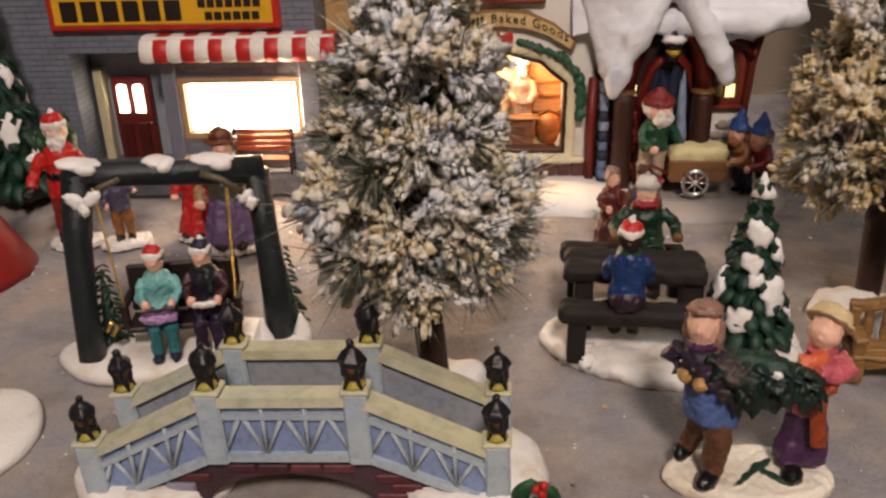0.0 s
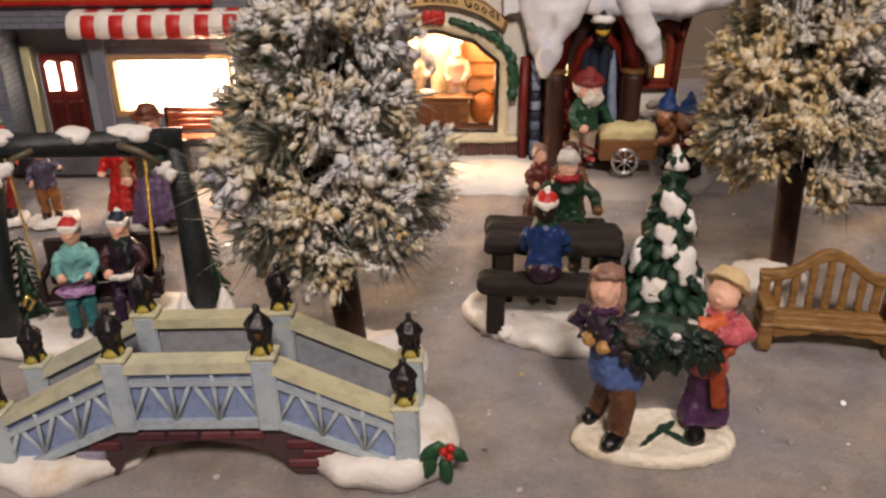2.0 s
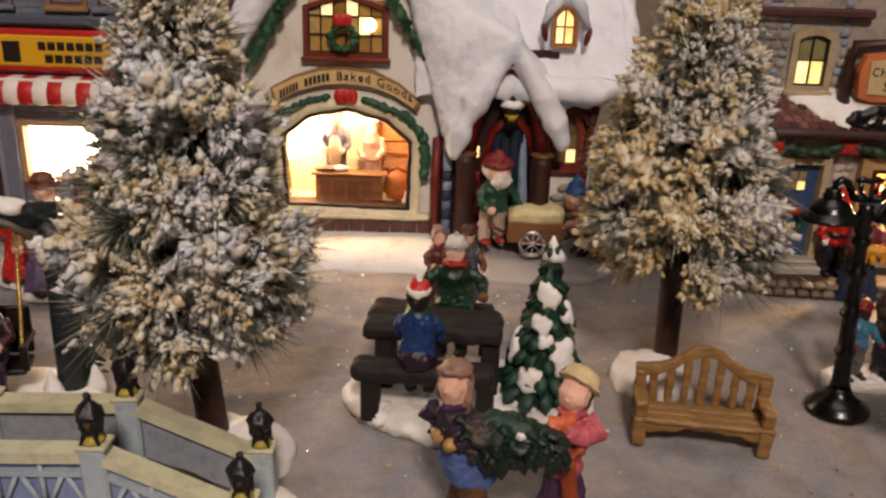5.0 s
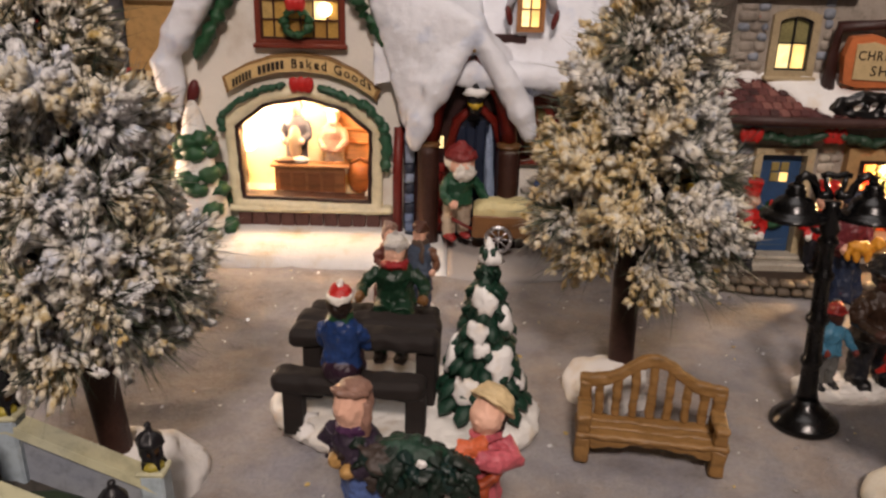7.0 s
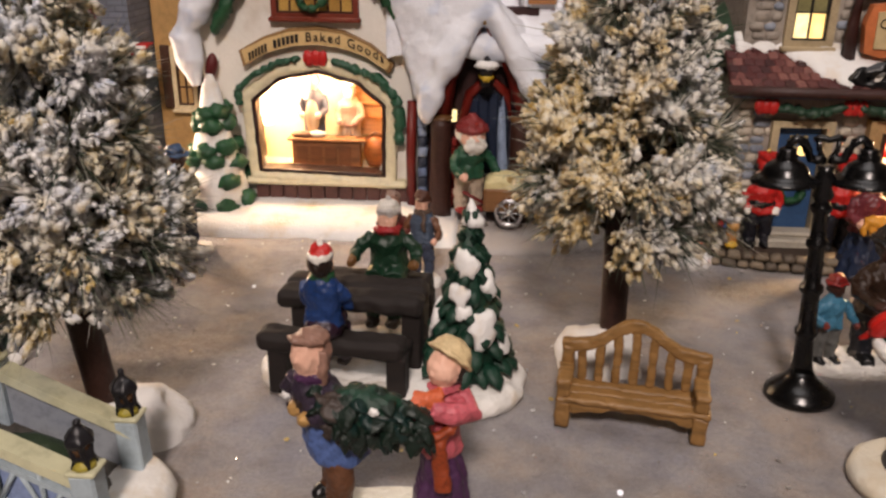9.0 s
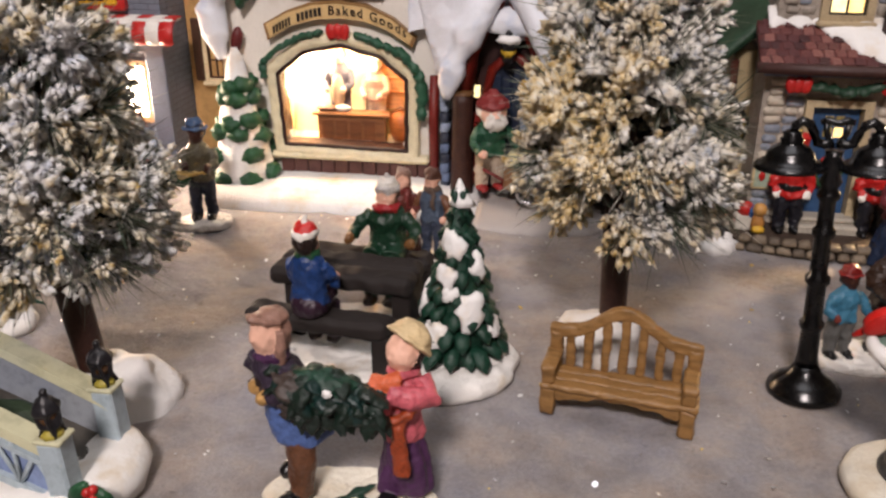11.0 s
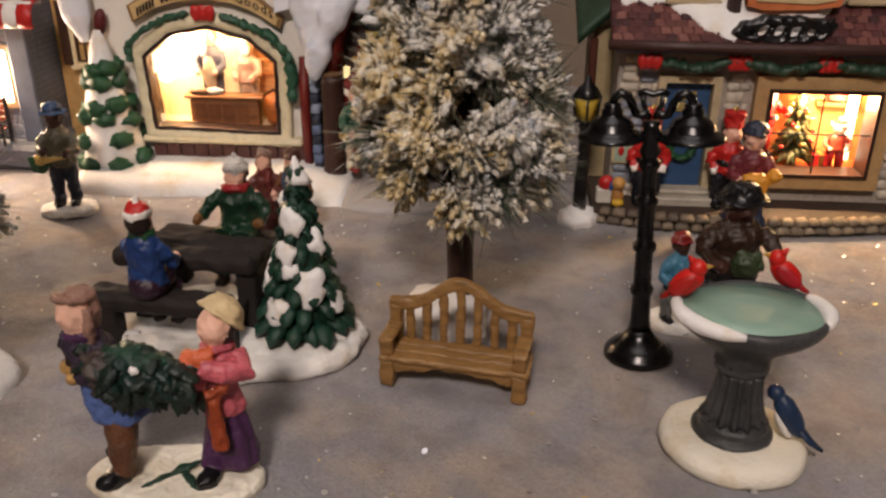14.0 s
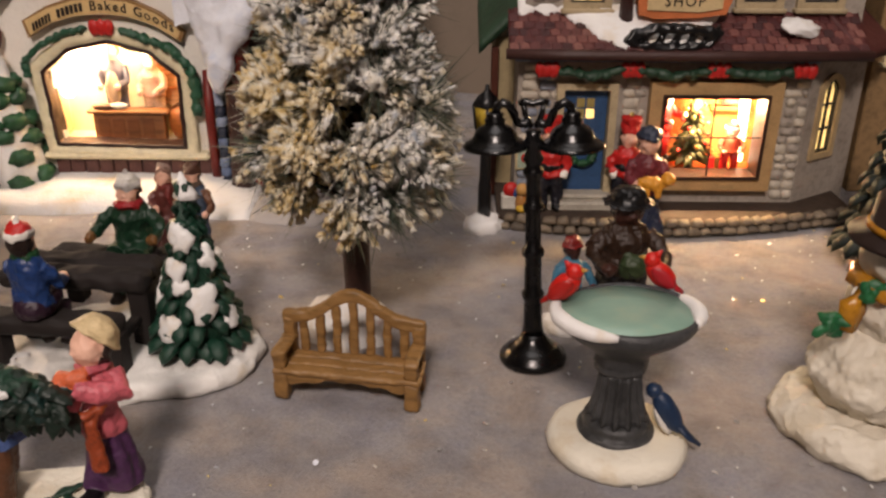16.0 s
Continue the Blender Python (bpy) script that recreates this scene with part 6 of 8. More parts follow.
    g.tube([(0.0120, -0.0100, 0.0455), (0.0190, -0.0105, 0.0460), (0.0260, -0.0080, 0.0500)], [0.0020, 0.0026, 0.0018], RUST, 9, 0.7)
    head = Shape().ball((0, 0, 0), (0.0062, 0.0062, 0.0070), SKIN, seg=16, rings=12)
    head.ball((0, -0.0058, -0.0008), (0.0009, 0.0012, 0.0013), SKIN, seg=8, rings=6)
    head.ball((0, 0.0030, -0.0016), (0.0066, 0.0050, 0.0070), DARK_BROWN, lump=.3)
    hat = Shape().lathe([(0.0030, -0.0010), (0.0102, -0.0012), (0.0108, -0.0004), (0.0088, 0.0012), (0.0078, 0.0040), (0.0060, 0.0062), (0.0030, 0.0074), (0.0006, 0.0077)], STRAW, (0, 0, 0), 28, 1, 0, 1, 0.10)
    head.join(hat, pose(0, 0.0030, 0.0040, -40, 0, 0) @ Matrix.Scale(0.92, 4))
    g.join(head, pose(0.0200, -0.0020, 0.0695, -6, 4, -38))
    p.join(g, pose(0.0010, 0.0042, 0.0004) @ Matrix.Scale(0.965, 4))
    # the cut fir between them, its butt under the boy's arm
    p.tube([(-0.0300, -0.0080, 0.0560), (-0.005, -0.0075, 0.0555), (0.0110, -0.0090, 0.0540)], [0.0016, 0.0020, 0.0010], DARK_BROWN, 8)
    p.ball((-0.0050, -0.0085, 0.0555), (0.0150, 0.0078, 0.0085), PINE, lump=.3)
    rp = random.Random(6)
    for i in range(170):
        u = rp.random()
        r = 0.0050 + 0.0062 * max(0.0, 1 - abs(u - 0.38) * 1.5)
        a = rp.uniform(0, 6.283)
        c = Vector((-0.0225 + 0.0370 * u, -0.0088 + 0.60 * r * math.cos(a), 0.0568 - 0.0042 * u + 0.68 * r * math.sin(a)))
        d = Vector((0.35 + rp.uniform(-.9, .9), math.cos(a) * 0.5 + rp.uniform(-.5, .3), math.sin(a) * 0.35 - 0.55 + rp.uniform(-.6, .4)))
        dull = u < 0.22 and rp.random() < 0.6
        bough(p, c, d, rp.uniform(0.0042, 0.0092), rp.uniform(0.0018, 0.0038), paint("3c332e", .5, .5) if dull else rp.choice(PAIR_FIR), 0.0022)
    p.ball((-0.0010, -0.0170, 0.0600), (0.0021, 0.0014, 0.0018), SNOW, lump=.5)
    for c, d, w in (((-0.001, -0.003, 0.0065), (0.75, 0.55, 0.12), 0.0024), ((0.000, -0.003, 0.0065), (-0.75, -0.75, 0.02), 0.0014), ((0.003, -0.001, 0.0065), (0.75, -0.75, 0.02), 0.0020)):
        bough(p, c, d, 0.0130, w, PINE, 0.0004)
    return p


solo("figurine", cast(pair_shape().moved(Matrix.Scale(0.955, 4)), 0.00048).rough(0.0005, 240).rough(0.0003, 520), (0.1300, 0.2805, 0), "painted boy and girl figurine carrying a cut fir tree", "figurine", "", -2)

# picnic table group
picnic = thing("picnic_table", (0.119, 0.386, 0), "dark brown wooden picnic table on a snowy base", "table", rz=-5)
part("base", cast(snow_base(0.0600, 0.0400, 0.0080, 5, (0.0005, -0.003)), 0.0012, 2).rough(0.0016, 90).rough(0.0006, 260), picnic, "white snow base")
DW_ = wood("160d09", 0.8)
top = Shape()
for i in range(2):
    top.box((-0.0525, -0.0105 + i * 0.0132, 0.0352 + 0.0004 * i), (0.0150, 0.0026 + i * 0.0132, 0.0442 + 0.0004 * i), DW_, 0.0022, smooth=True)
part("tabletop", cast(top, 0.0008, 2).rough(0.0009, 150), picnic, "thick rough-hewn dark tabletop")
for x in (-0.047, 0.005):
    part("trestle", Shape().box((x, -0.007, 0.005), (x + 0.009, 0.015, 0.0363), DW_, 0.0008).box((x + 0.0005, -0.031, 0.0195), (x + 0.0055, 0.042, 0.0235), DW_, 0.0006), picnic)
for k, y in enumerate((-0.0345, 0.034)):
    bn = part("bench", cast(Shape().box((-0.0545, y, 0.0250), (0.0115, y + 0.0140, 0.0340), DW_, 0.0022, smooth=True), 0.0008, 2).rough(0.0009, 150), picnic, "dark plank bench")
    for x in (-0.050, 0.0035):
        part("leg", Shape().box((x, y + 0.002, 0.004), (x + 0.0085, y + 0.0115, 0.0267), DW_, 0.0008), bn)
part("snow_patch", Shape().ball((-0.046, -0.024, 0.0055), (0.0085, 0.0055, 0.0065), SNOW, lump=.6).ball((-0.040, -0.030, 0.005), (0.006, 0.005, 0.004), SNOW, lump=.6), picnic)
sit = person_shape(0.0635, BLUE, PLUM, hat="beanie", hat_c=RED, hair=DARK_BROWN, scarf=GREEN, arms=((-0.1, -0.26, 0.5), (0.1, -0.26, 0.5)), seated=True)
solo("figurine", cast(sit, 0.0006).rough(0.0009, 220).rough(0.0004, 520), (0.0925, 0.3590, 0.0135), "painted child figurine in a blue coat and red cap", "figurine", "", 172)
sit = person_shape(0.062, paint("12301f", .4, .35), paint("12301f", .4, .35), hat="beanie", hat_c=paint("c8c4bc", .5, .25), trim=paint("a8a4a0", .5, .3), hair=BROWN, arms=((-0.24, -0.18, 0.55), (0.24, -0.18, 0.55)), gloves=paint("6a4a28"), seated=True, slim=1.04)
sit.ball((0, -0.001, 0.0475), (0.0072, 0.0072, 0.0026), paint("8a1d22"), lump=.2)
solo("figurine", cast(sit, 0.0006).rough(0.0009, 220).rough(0.0004, 520), (0.1115, 0.4270, 0.0115), "painted child figurine in a dark green coat and white hat", "figurine", "", -6)


def cone_patch(h, r, ang, u, wide, tall, seed, lift=0.0016):
    """An irregular plate of snow lying on the boughs of a cone-shaped tree."""
    n = 18
    sh, rings = Shape(), ((0.0, lift * 1.4), (0.5, lift * 1.3), (0.85, lift), (1.0, lift * 0.1), (0.95, -lift * 0.9))
    vs, fs = [], []
    for q, up in rings:
        for j in range(n):
            a = 6.2832 * j / n
            k = q * (1 + 0.8 * noise.noise(Vector((math.cos(a) * 1.5 + seed, math.sin(a) * 1.5, seed * 2.3))) + 0.07 * math.sin(a * 7 + seed))
            da, dz = wide * k * math.cos(a), tall * k * math.sin(a)
            z = h * (0.10 + 0.84 * u) + dz
            rr = max(0.0015, r * (1.02 - 0.93 * (z / h)))
            t = ang + da / max(rr, 0.004)
            rr += up + 0.0006 * noise.noise(Vector((da, dz, seed)) * 300) + abs(da) * 0.04
            vs.append((rr * math.cos(t), rr * math.sin(t), z))
    for i in range(len(rings) - 1):
        for j in range(n):
            fs.append((i * n + j, i * n + (j + 1) % n, (i + 1) * n + (j + 1) % n, (i + 1) * n + j))
    return sh.add(vs, fs, SNOW)


def moulded_pine(at, h, r, label, seed, name="snowy_pine", snowy=True, PINE=PINE):
    rn = random.Random(seed)
    tree = thing(name, at, label, "tree", rz=0.001)
    part("trunk", Shape().lathe([(0.004, 0), (0.0035, h * 0.3), (0.001, h * 0.95)], BROWN, (0, 0, 0.0), 8), tree)
    fol = Shape().lathe([(r * 0.72, h * 0.06), (r * 0.66, h * 0.2), (r * 0.40, h * 0.55), (0.0015, h * 0.97)], PINE, (0, 0, 0), 14)
    tiers = 9
    for i in range(tiers):
        u = i / (tiers - 1)
        z, rr = h * (0.12 + 0.83 * u), r * (1.02 - 0.90 * u)
        n = max(5, int(15 * (1 - 0.6 * u)))
        for j in range(n):
            a = 6.283 * (j + 0.5 * (i % 2)) / n + rn.uniform(-.14, .14)
            c, sn = math.cos(a), math.sin(a)
            q = rr * rn.uniform(0.88, 1.10)
            w = 0.0034 * (1 - 0.48 * u) * r / 0.0215
            zz = z + rn.uniform(-.0008, .0008)
            fol.tube([(q * 0.45 * c, q * 0.45 * sn, zz + h * 0.035), (q * 0.78 * c, q * 0.78 * sn, zz + h * 0.018), (q * 0.98 * c, q * 0.98 * sn, zz - h * 0.014), (q * 1.06 * c, q * 1.06 * sn, zz - h * 0.052)], [w * 0.8, w * 1.2, w * 1.0, w * 0.08], PINE, 8, 0.62)
    part("foliage", fol.rough(0.0005, 260), tree, "glossy dark green moulded boughs")
    if snowy:
        k = r / 0.0215
        spots = ((-118, 0.16, 6.2, 4.6), (-62, 0.33, 6.6, 5.4), (-112, 0.54, 5.0, 4.0), (-98, 0.43, 3.4, 2.6), (-96, 0.73, 4.0, 4.6), (-18, 0.18, 5.0, 3.5), (-30, 0.58, 3.6, 3.0), (178, 0.33, 5.6, 4.2), (95, 0.2, 6, 4.5), (60, 0.48, 5, 4), (140, 0.66, 4, 3.4))
        for i, (ang, u, w, t) in enumerate(spots):
            part("snow_clump", cone_patch(h, r, radians(ang), u, w * rn.uniform(0.00092, 0.00112) * k, t * rn.uniform(0.0013, 0.0017) * h / 0.0845, seed + i * 1.7), tree)
        part("snow_tip", Shape().lathe([(r * 0.25, h * 0.895), (r * 0.21, h * 0.925), (r * 0.11, h * 0.975), (0.0006, h * 1.03)], SNOW, (0, 0, 0), 12, 1, 0.14, 4, .5), tree)
    return tree


moulded_pine((0.1540, 0.380, 0.004), 0.0845, 0.0215, "small dark green moulded pine with snow on its boughs", 3)

# two carolers behind the table
figurine((0.1045, 0.4975, 0), 0.052, 12, "painted girl caroler figurine in a brown coat", (0.011, 0.009, 0.003, 3), group="carolers", coat=paint("5a2c26", .4, .35), lower=paint("4a2420"), skirt=True, hat="hood", hat_c=paint("8a7266"), trim=TAUPE, scarf=paint("6a2a26"), arms=((-0.12, -0.2, 0.55), (0.12, -0.2, 0.55)))
figurine((0.122, 0.494, 0), 0.055, -12, "painted boy caroler figurine in a grey-blue vest", (0.012, 0.009, 0.003, 4), group="carolers", coat=paint("4a5668", .4, .35), lower=paint("3c4456"), hat="cap", hat_c=paint("4a2c20"), scarf=paint("5a4a40"), sleeves=paint("6a4630"), arms=((-0.2, -0.12, 0.48), (0.2, -0.12, 0.48)))

# musician near the bakery
def horn(e, h):
    e.tube([(-0.010, -0.008, 0.033), (-0.006, -0.013, 0.034), (0.006, -0.014, 0.036)], [0.0036, 0.0016, 0.0012], paint("c9a85c"), 8)
    e.ball((-0.011, -0.006, 0.030), (0.006, 0.004, 0.006), GREEN, lump=.4)


figurine((-0.0335, 0.5275, 0), 0.066, 14, "painted musician figurine in a drab jacket and blue hat", (0.0165, 0.0125, 0.004, 6), horn, coat=paint("5c5644", .4, .5, 500, .4, "1c2420"), lower=NAVY, hat="brim", hat_c=paint("3a5070"), trim=NAVY, hair=DARK_BROWN, skin=DARKSKIN, arms=((-0.12, -0.22, 0.6), (0.14, -0.22, 0.58)), boots=BLACK)

# dwarf with a hand cart, and two more dwarfs pushing, in front of the bakery porch
figurine((0.1440, 0.590, 0.013), 0.0625, 24, "painted white-bearded dwarf figurine in a green tunic", None, group="dwarfs", lean=6, coat=paint("1f4a34", .4, .3), lower=paint("b8a894", .5, .3), hat="beanie", hat_c=paint("7a2a28"), trim=paint("7a2a28"), beard=WHITE, hair=WHITE, arms=((-0.16, -0.2, 0.5), (0.26, -0.20, 0.42)), boots=paint("8a1f1c"), head=1.36, slim=1.05)
cart = thing("hand_cart", (0.1755, 0.5865, 0.0085), "small brown hand cart with a cream load", "cart", rz=-4)
CW = wood("7a5430", 0.5)
part("body", Shape().box((-0.017, -0.0095, 0.0085), (0.017, 0.0095, 0.0110), CW, .0006).box((-0.0190, -0.0112, 0.0085), (0.0190, -0.0088, 0.0245), CW, .0009).box((-0.0190, 0.0088, 0.0085), (0.0190, 0.0112, 0.0245), CW, .0009).box((-0.0200, -0.0105, 0.0090), (-0.0180, 0.0105, 0.024), CW, .0009).box((0.0180, -0.0105, 0.0090), (0.0200, 0.0105, 0.024), CW, .0009).rough(0.0006, 180), cart)
part("load", cast(Shape().box((-0.0195, -0.0108, 0.0205), (0.0195, 0.0108, 0.0325), paint("cbbf8e", .6, .2), 0.003, (0, -3, 0), True).ball((-0.007, -0.002, 0.0310), (0.010, 0.007, 0.0035), paint("cbbf8e", .6, .2)), 0.0008, 2).rough(0.0012, 150), cart, "cream-coloured load")
for y in (-0.0135, 0.0135):
    wh = part("wheel", Shape().tube([(-0.002 + 0.0085 * math.cos(a), y, 0.0090 + 0.0085 * math.sin(a)) for a in [6.2832 * i / 20 for i in range(21)]], 0.0014, CHROME, 7), cart, "chrome spoked wheel")
    part("hub", Shape().tube([(-0.002, y - 0.002, 0.0090), (-0.002, y + 0.002, 0.0090)], 0.0018, CHROME, 10), wh)
    for i in range(8):
        a = 6.2832 * i / 8
        part("spoke", Shape().tube([(-0.002, y, 0.0090), (-0.002 + 0.0082 * math.cos(a), y, 0.0090 + 0.0082 * math.sin(a))], 0.0006, CHROME, 5), wh)
    part("handle", Shape().tube([(-0.02, y * 0.7, 0.014), (-0.034, y * 0.7, 0.021)], 0.0012, paint("6a1f1c"), 7), cart)
figurine((0.2125, 0.593, 0.004), 0.052, -66, "painted dwarf figurine with a blue cone hat pushing the cart", None, group="dwarfs", lean=13, coat=paint("9a6a44", .42, .4), lower=NAVY, hat="cone", hat_c=paint("2c4a84", .4, .3), beard=paint("a8704a"), arms=((-0.14, -0.34, 0.62), (0.14, -0.34, 0.58)), head=1.25, slim=1.0)
figurine((0.2245, 0.5830, 0.004), 0.052, -66, "painted dwarf figurine in a red coat pushing the cart", None, group="dwarfs", lean=13, coat=paint("7a1a26", .4, .3), lower=paint("1c1c26"), hat="cone", hat_c=paint("2c4a84", .4, .3), beard=paint("c08a6a"), arms=((-0.14, -0.34, 0.62), (0.14, -0.34, 0.58)), boots=BLACK, head=1.25, slim=1.0)

# bakers in the display window
fig = person_shape(0.053, paint("5a5660"), paint("5a5660"), hat="none", hair=paint("a86a3c"), arms=((-0.12, -0.22, 0.5), (0.12, -0.22, 0.5)), sleeves=paint("4a4a56"))
fig.ball((0, -0.0052, 0.024), (0.0042, 0.0025, 0.011), paint("bfa98c", .5, .2))
part("baker_figure", cast(fig, 0.0007).moved(pose(0.028, 0.6415, 0.0365) @ Matrix.Scale(1.16, 4)), bakery, "moulded baker in a white apron")
fig = person_shape(0.052, paint("c09a84", .5, .3), paint("c8ae94"), hat="tophat", hat_c=paint("efe8da"), hair=paint("a87a58"), beard=paint("e0d2bc"), arms=((-0.12, -0.22, 0.5), (0.12, -0.22, 0.5)))
part("baker_figure", cast(fig, 0.0007).moved(pose(0.055, 0.6395, 0.0345) @ Matrix.Scale(1.12, 4)), bakery, "moulded baker in a white chef hat")

# toys in the gift shop window
fig = person_shape(0.052, RED, RED, hat="beanie", hat_c=RED, beard=WHITE, arms=((-0.14, -0.2, 0.55), (0.2, -0.2, 0.6)))
part("window_figure", fig.moved(pose(0.4075, 0.590, 0.030, 0, 0, 40)), shop, "moulded red-suited figure")
fig = person_shape(0.031, paint("a8442e", .45, .3), RED, hat="beanie", hat_c=RED, head=1.3, slim=1.2, arms=((-0.14, -0.2, 0.5), (0.14, -0.2, 0.5)))
part("window_figure", fig.moved(pose(0.4525, 0.585, 0.0245, 0, 0, -10)), shop, "moulded elf figure in red")

# nutcrackers at the gift shop door
for x, y in ((0.3305, 0.5555), (0.379, 0.5555)):
    figurine((x, y, 0.0075), 0.0555, 0, "painted nutcracker soldier in a red tunic and shako", None, group="nutcrackers", coat=paint("b01f1c", .35, .2), lower=paint("1a1a22"), hat="shako", hat_c=RED, beard=None, hair=BLACK, boots=BLACK, belt=BLACK, arms=((-0.17, -0.05, 0.46), (0.17, -0.05, 0.46)), gloves=WHITE, head=1.02, slim=0.98)
toys = Shape().ball((0, 0, 0.007), (0.004, 0.0035, 0.007), paint("a8763c"), lump=.2).ball((0, -0.001, 0.016), 0.0042, paint("b98a4a")).ball((0.0, -0.003, 0.004), (0.004, 0.003, 0.0025), paint("c8a02c"))
solo("toy_bear", toys, (0.3125, 0.5475, 0.0075), "small brown toy bear on the shop forecourt", "toy")
toys = Shape().box((-0.006, -0.004, 0), (0.006, 0.004, 0.010), paint("c9c4b8"), .001).ball((0, -0.001, 0.013), (0.005, 0.004, 0.005), RED).ball((0.004, -0.003, 0.012), (0.003, 0.003, 0.004), paint("3a5a94"))
solo("toy_crate", toys, (0.306, 0.556, 0.0075), "white crate heaped with red and blue toys", "toys")
solo("framed_picture", Shape().box((-0.0055, -0.001, 0), (0.0055, 0.001, 0.016), paint("c7b489"), .0006).box((-0.0042, -0.0016, 0.0015), (0.0042, -0.0008, 0.0145), paint("9fae9a"), .0003).ball((0, -0.0018, 0.0085), (0.002, 0.0006, 0.003), RED), (0.3145, 0.5665, 0.030), "small framed red and green picture on the shop wall", "picture")

# lady with a teddy in front of the shop
def teddy(e, h):
    g = paint("c98a26", .5, .25)
    e.ball((0.001, -0.0155, 0.040), (0.0085, 0.0045, 0.0045), g, lump=.2).ball((0.010, -0.0165, 0.043), 0.0042, g)
    for x in (-0.007, -0.002, 0.005):
        e.ball((x, -0.018, 0.0355), (0.002, 0.002, 0.004), g)


figurine((0.3850, 0.5290, 0), 0.070, -4, "painted girl figurine in a blue skirt holding a golden toy", None, teddy, coat=paint("6a2a30", .4, .5, 500, .4, "2a1a24"), lower=paint("1a2740", .4, .4), skirt=True, hat="cap", hat_c=paint("2a3040"), hair=BROWN, head=0.98, arms=((-0.13, -0.2, 0.54), (0.13, -0.2, 0.54)))

# man and child beside the street lamp
duo = snow_base(0.0255, 0.0135, 0.0045, 9)
duo.join(person_shape(0.066, paint("2b1a0e", .42, .55, 500, .5), paint("17181f"), hat="brim", hat_c=BLACK, trim=BLACK, skin=DARKSKIN, hair=BLACK, arms=((-0.17, -0.24, 0.56), (0.17, -0.24, 0.54)), gloves=DARKSKIN, boots=BLACK, longcoat=0.02, slim=1.22, head=1.0), pose(0.0125, 0.002, 0.004, 0, 0, 6))
duo.ball((0.0135, -0.0165, 0.041), (0.0075, 0.004, 0.0065), paint("2c3a20", .45, .4), lump=.4)
duo.join(person_shape(0.045, paint("3c6f8a", .4, .3), paint("5a5a58"), hat="brim", hat_c=paint("7a1c18"), trim=paint("5a1210"), skin=DARKSKIN, hair=BLACK, arms=((-0.16, -0.12, 0.5), (0.18, -0.2, 0.5)), gloves=paint("6a2a20"), boots=BLACK, slim=0.95), pose(-0.0130, -0.003, 0.004, 0, 0, 18))
solo("figurine", cast(duo, 0.0007).rough(0.0010, 240).rough(0.0005, 520), (0.3385, 0.4145, 0), "painted man in brown and child in blue on a snowy base", "figurine")

# strollers before the general store
figurine((-0.1345, 0.5085, 0), 0.074, 10, "painted lady figurine in a purple skirt and brown hat", (0.0225, 0.015, 0.0035, 12), None, group="strollers", coat=paint("3a3c34", .4, .3), lower=paint("5c4a6a", .42, .3), skirt=True, hat="brim", hat_c=paint("6a3a26"), trim=paint("4a2418"), hair=BROWN, scarf=paint("1c4a3c"), sleeves=paint("8a6a4a"), arms=((-0.2, -0.12, 0.42), (0.16, -0.2, 0.5)), slim=1.08)
figurine((-0.1615, 0.525, 0), 0.055, -10, "painted girl figurine in a red dress", (0.0155, 0.011, 0.0035, 13), None, group="strollers", coat=paint("b0211e", .38, .2), lower=paint("b0211e", .38, .2), skirt=True, hat="none", hair=paint("4a2a1c"), arms=((-0.13, -0.2, 0.52), (0.18, -0.12, 0.48)), slim=1.12)
figurine((-0.2075, 0.5135, 0), 0.051, 25, "painted boy figurine in a grey-violet coat and tan trousers", (0.016, 0.011, 0.0035, 14), None, group="strollers", coat=paint("4a4458", .4, .3), lower=paint("8a5a30"), hat="cap", hat_c=paint("3a3444"), arms=((-0.2, -0.14, 0.5), (0.22, -0.18, 0.66)), hair=BROWN)


def sack(e, h):
    e.ball((-0.002, 0.014, 0.058), (0.012, 0.009, 0.016), GREEN, lump=.4)
    e.ball((0.002, 0.012, 0.075), (0.006, 0.005, 0.006), GREEN, lump=.4)
    e.ball((-0.021, -0.011, 0.036), (0.004, 0.004, 0.005), BLACK, lump=.2)


figurine((-0.2415, 0.515, 0), 0.084, 18, "painted red-suited figurine with a white beard and a green sack", (0.016, 0.012, 0.0035, 15), sack, coat=paint("b8231f", .38, .2), lower=paint("7a1a18"), hat="beanie", hat_c=paint("b8231f", .38, .2), beard=WHITE, hair=WHITE, arms=((-0.26, -0.14, 0.46), (0.2, -0.1, 0.42)), gloves=BLACK, boots=BLACK, belt=BLACK, longcoat=0.05)
red_robe = Shape().lathe([(0.030, 0), (0.0295, 0.006), (0.022, 0.022), (0.014, 0.040), (0.010, 0.046)], paint("8a1f1c", .4, .25), (0, 0, 0), 24, 1, .03, 9, .1).ball((0, 0, 0.053), (0.014, 0.013, 0.014), paint("8a847c", .6, .3), lump=.35).ball((0, 0, 0.069), (0.009, 0.009, 0.011), paint("6a6460", .6, .3), lump=.35)
solo("figurine", red_robe, (-0.2755, 0.463, 0), "painted figurine in a flared red robe with a grey fur collar", "figurine")

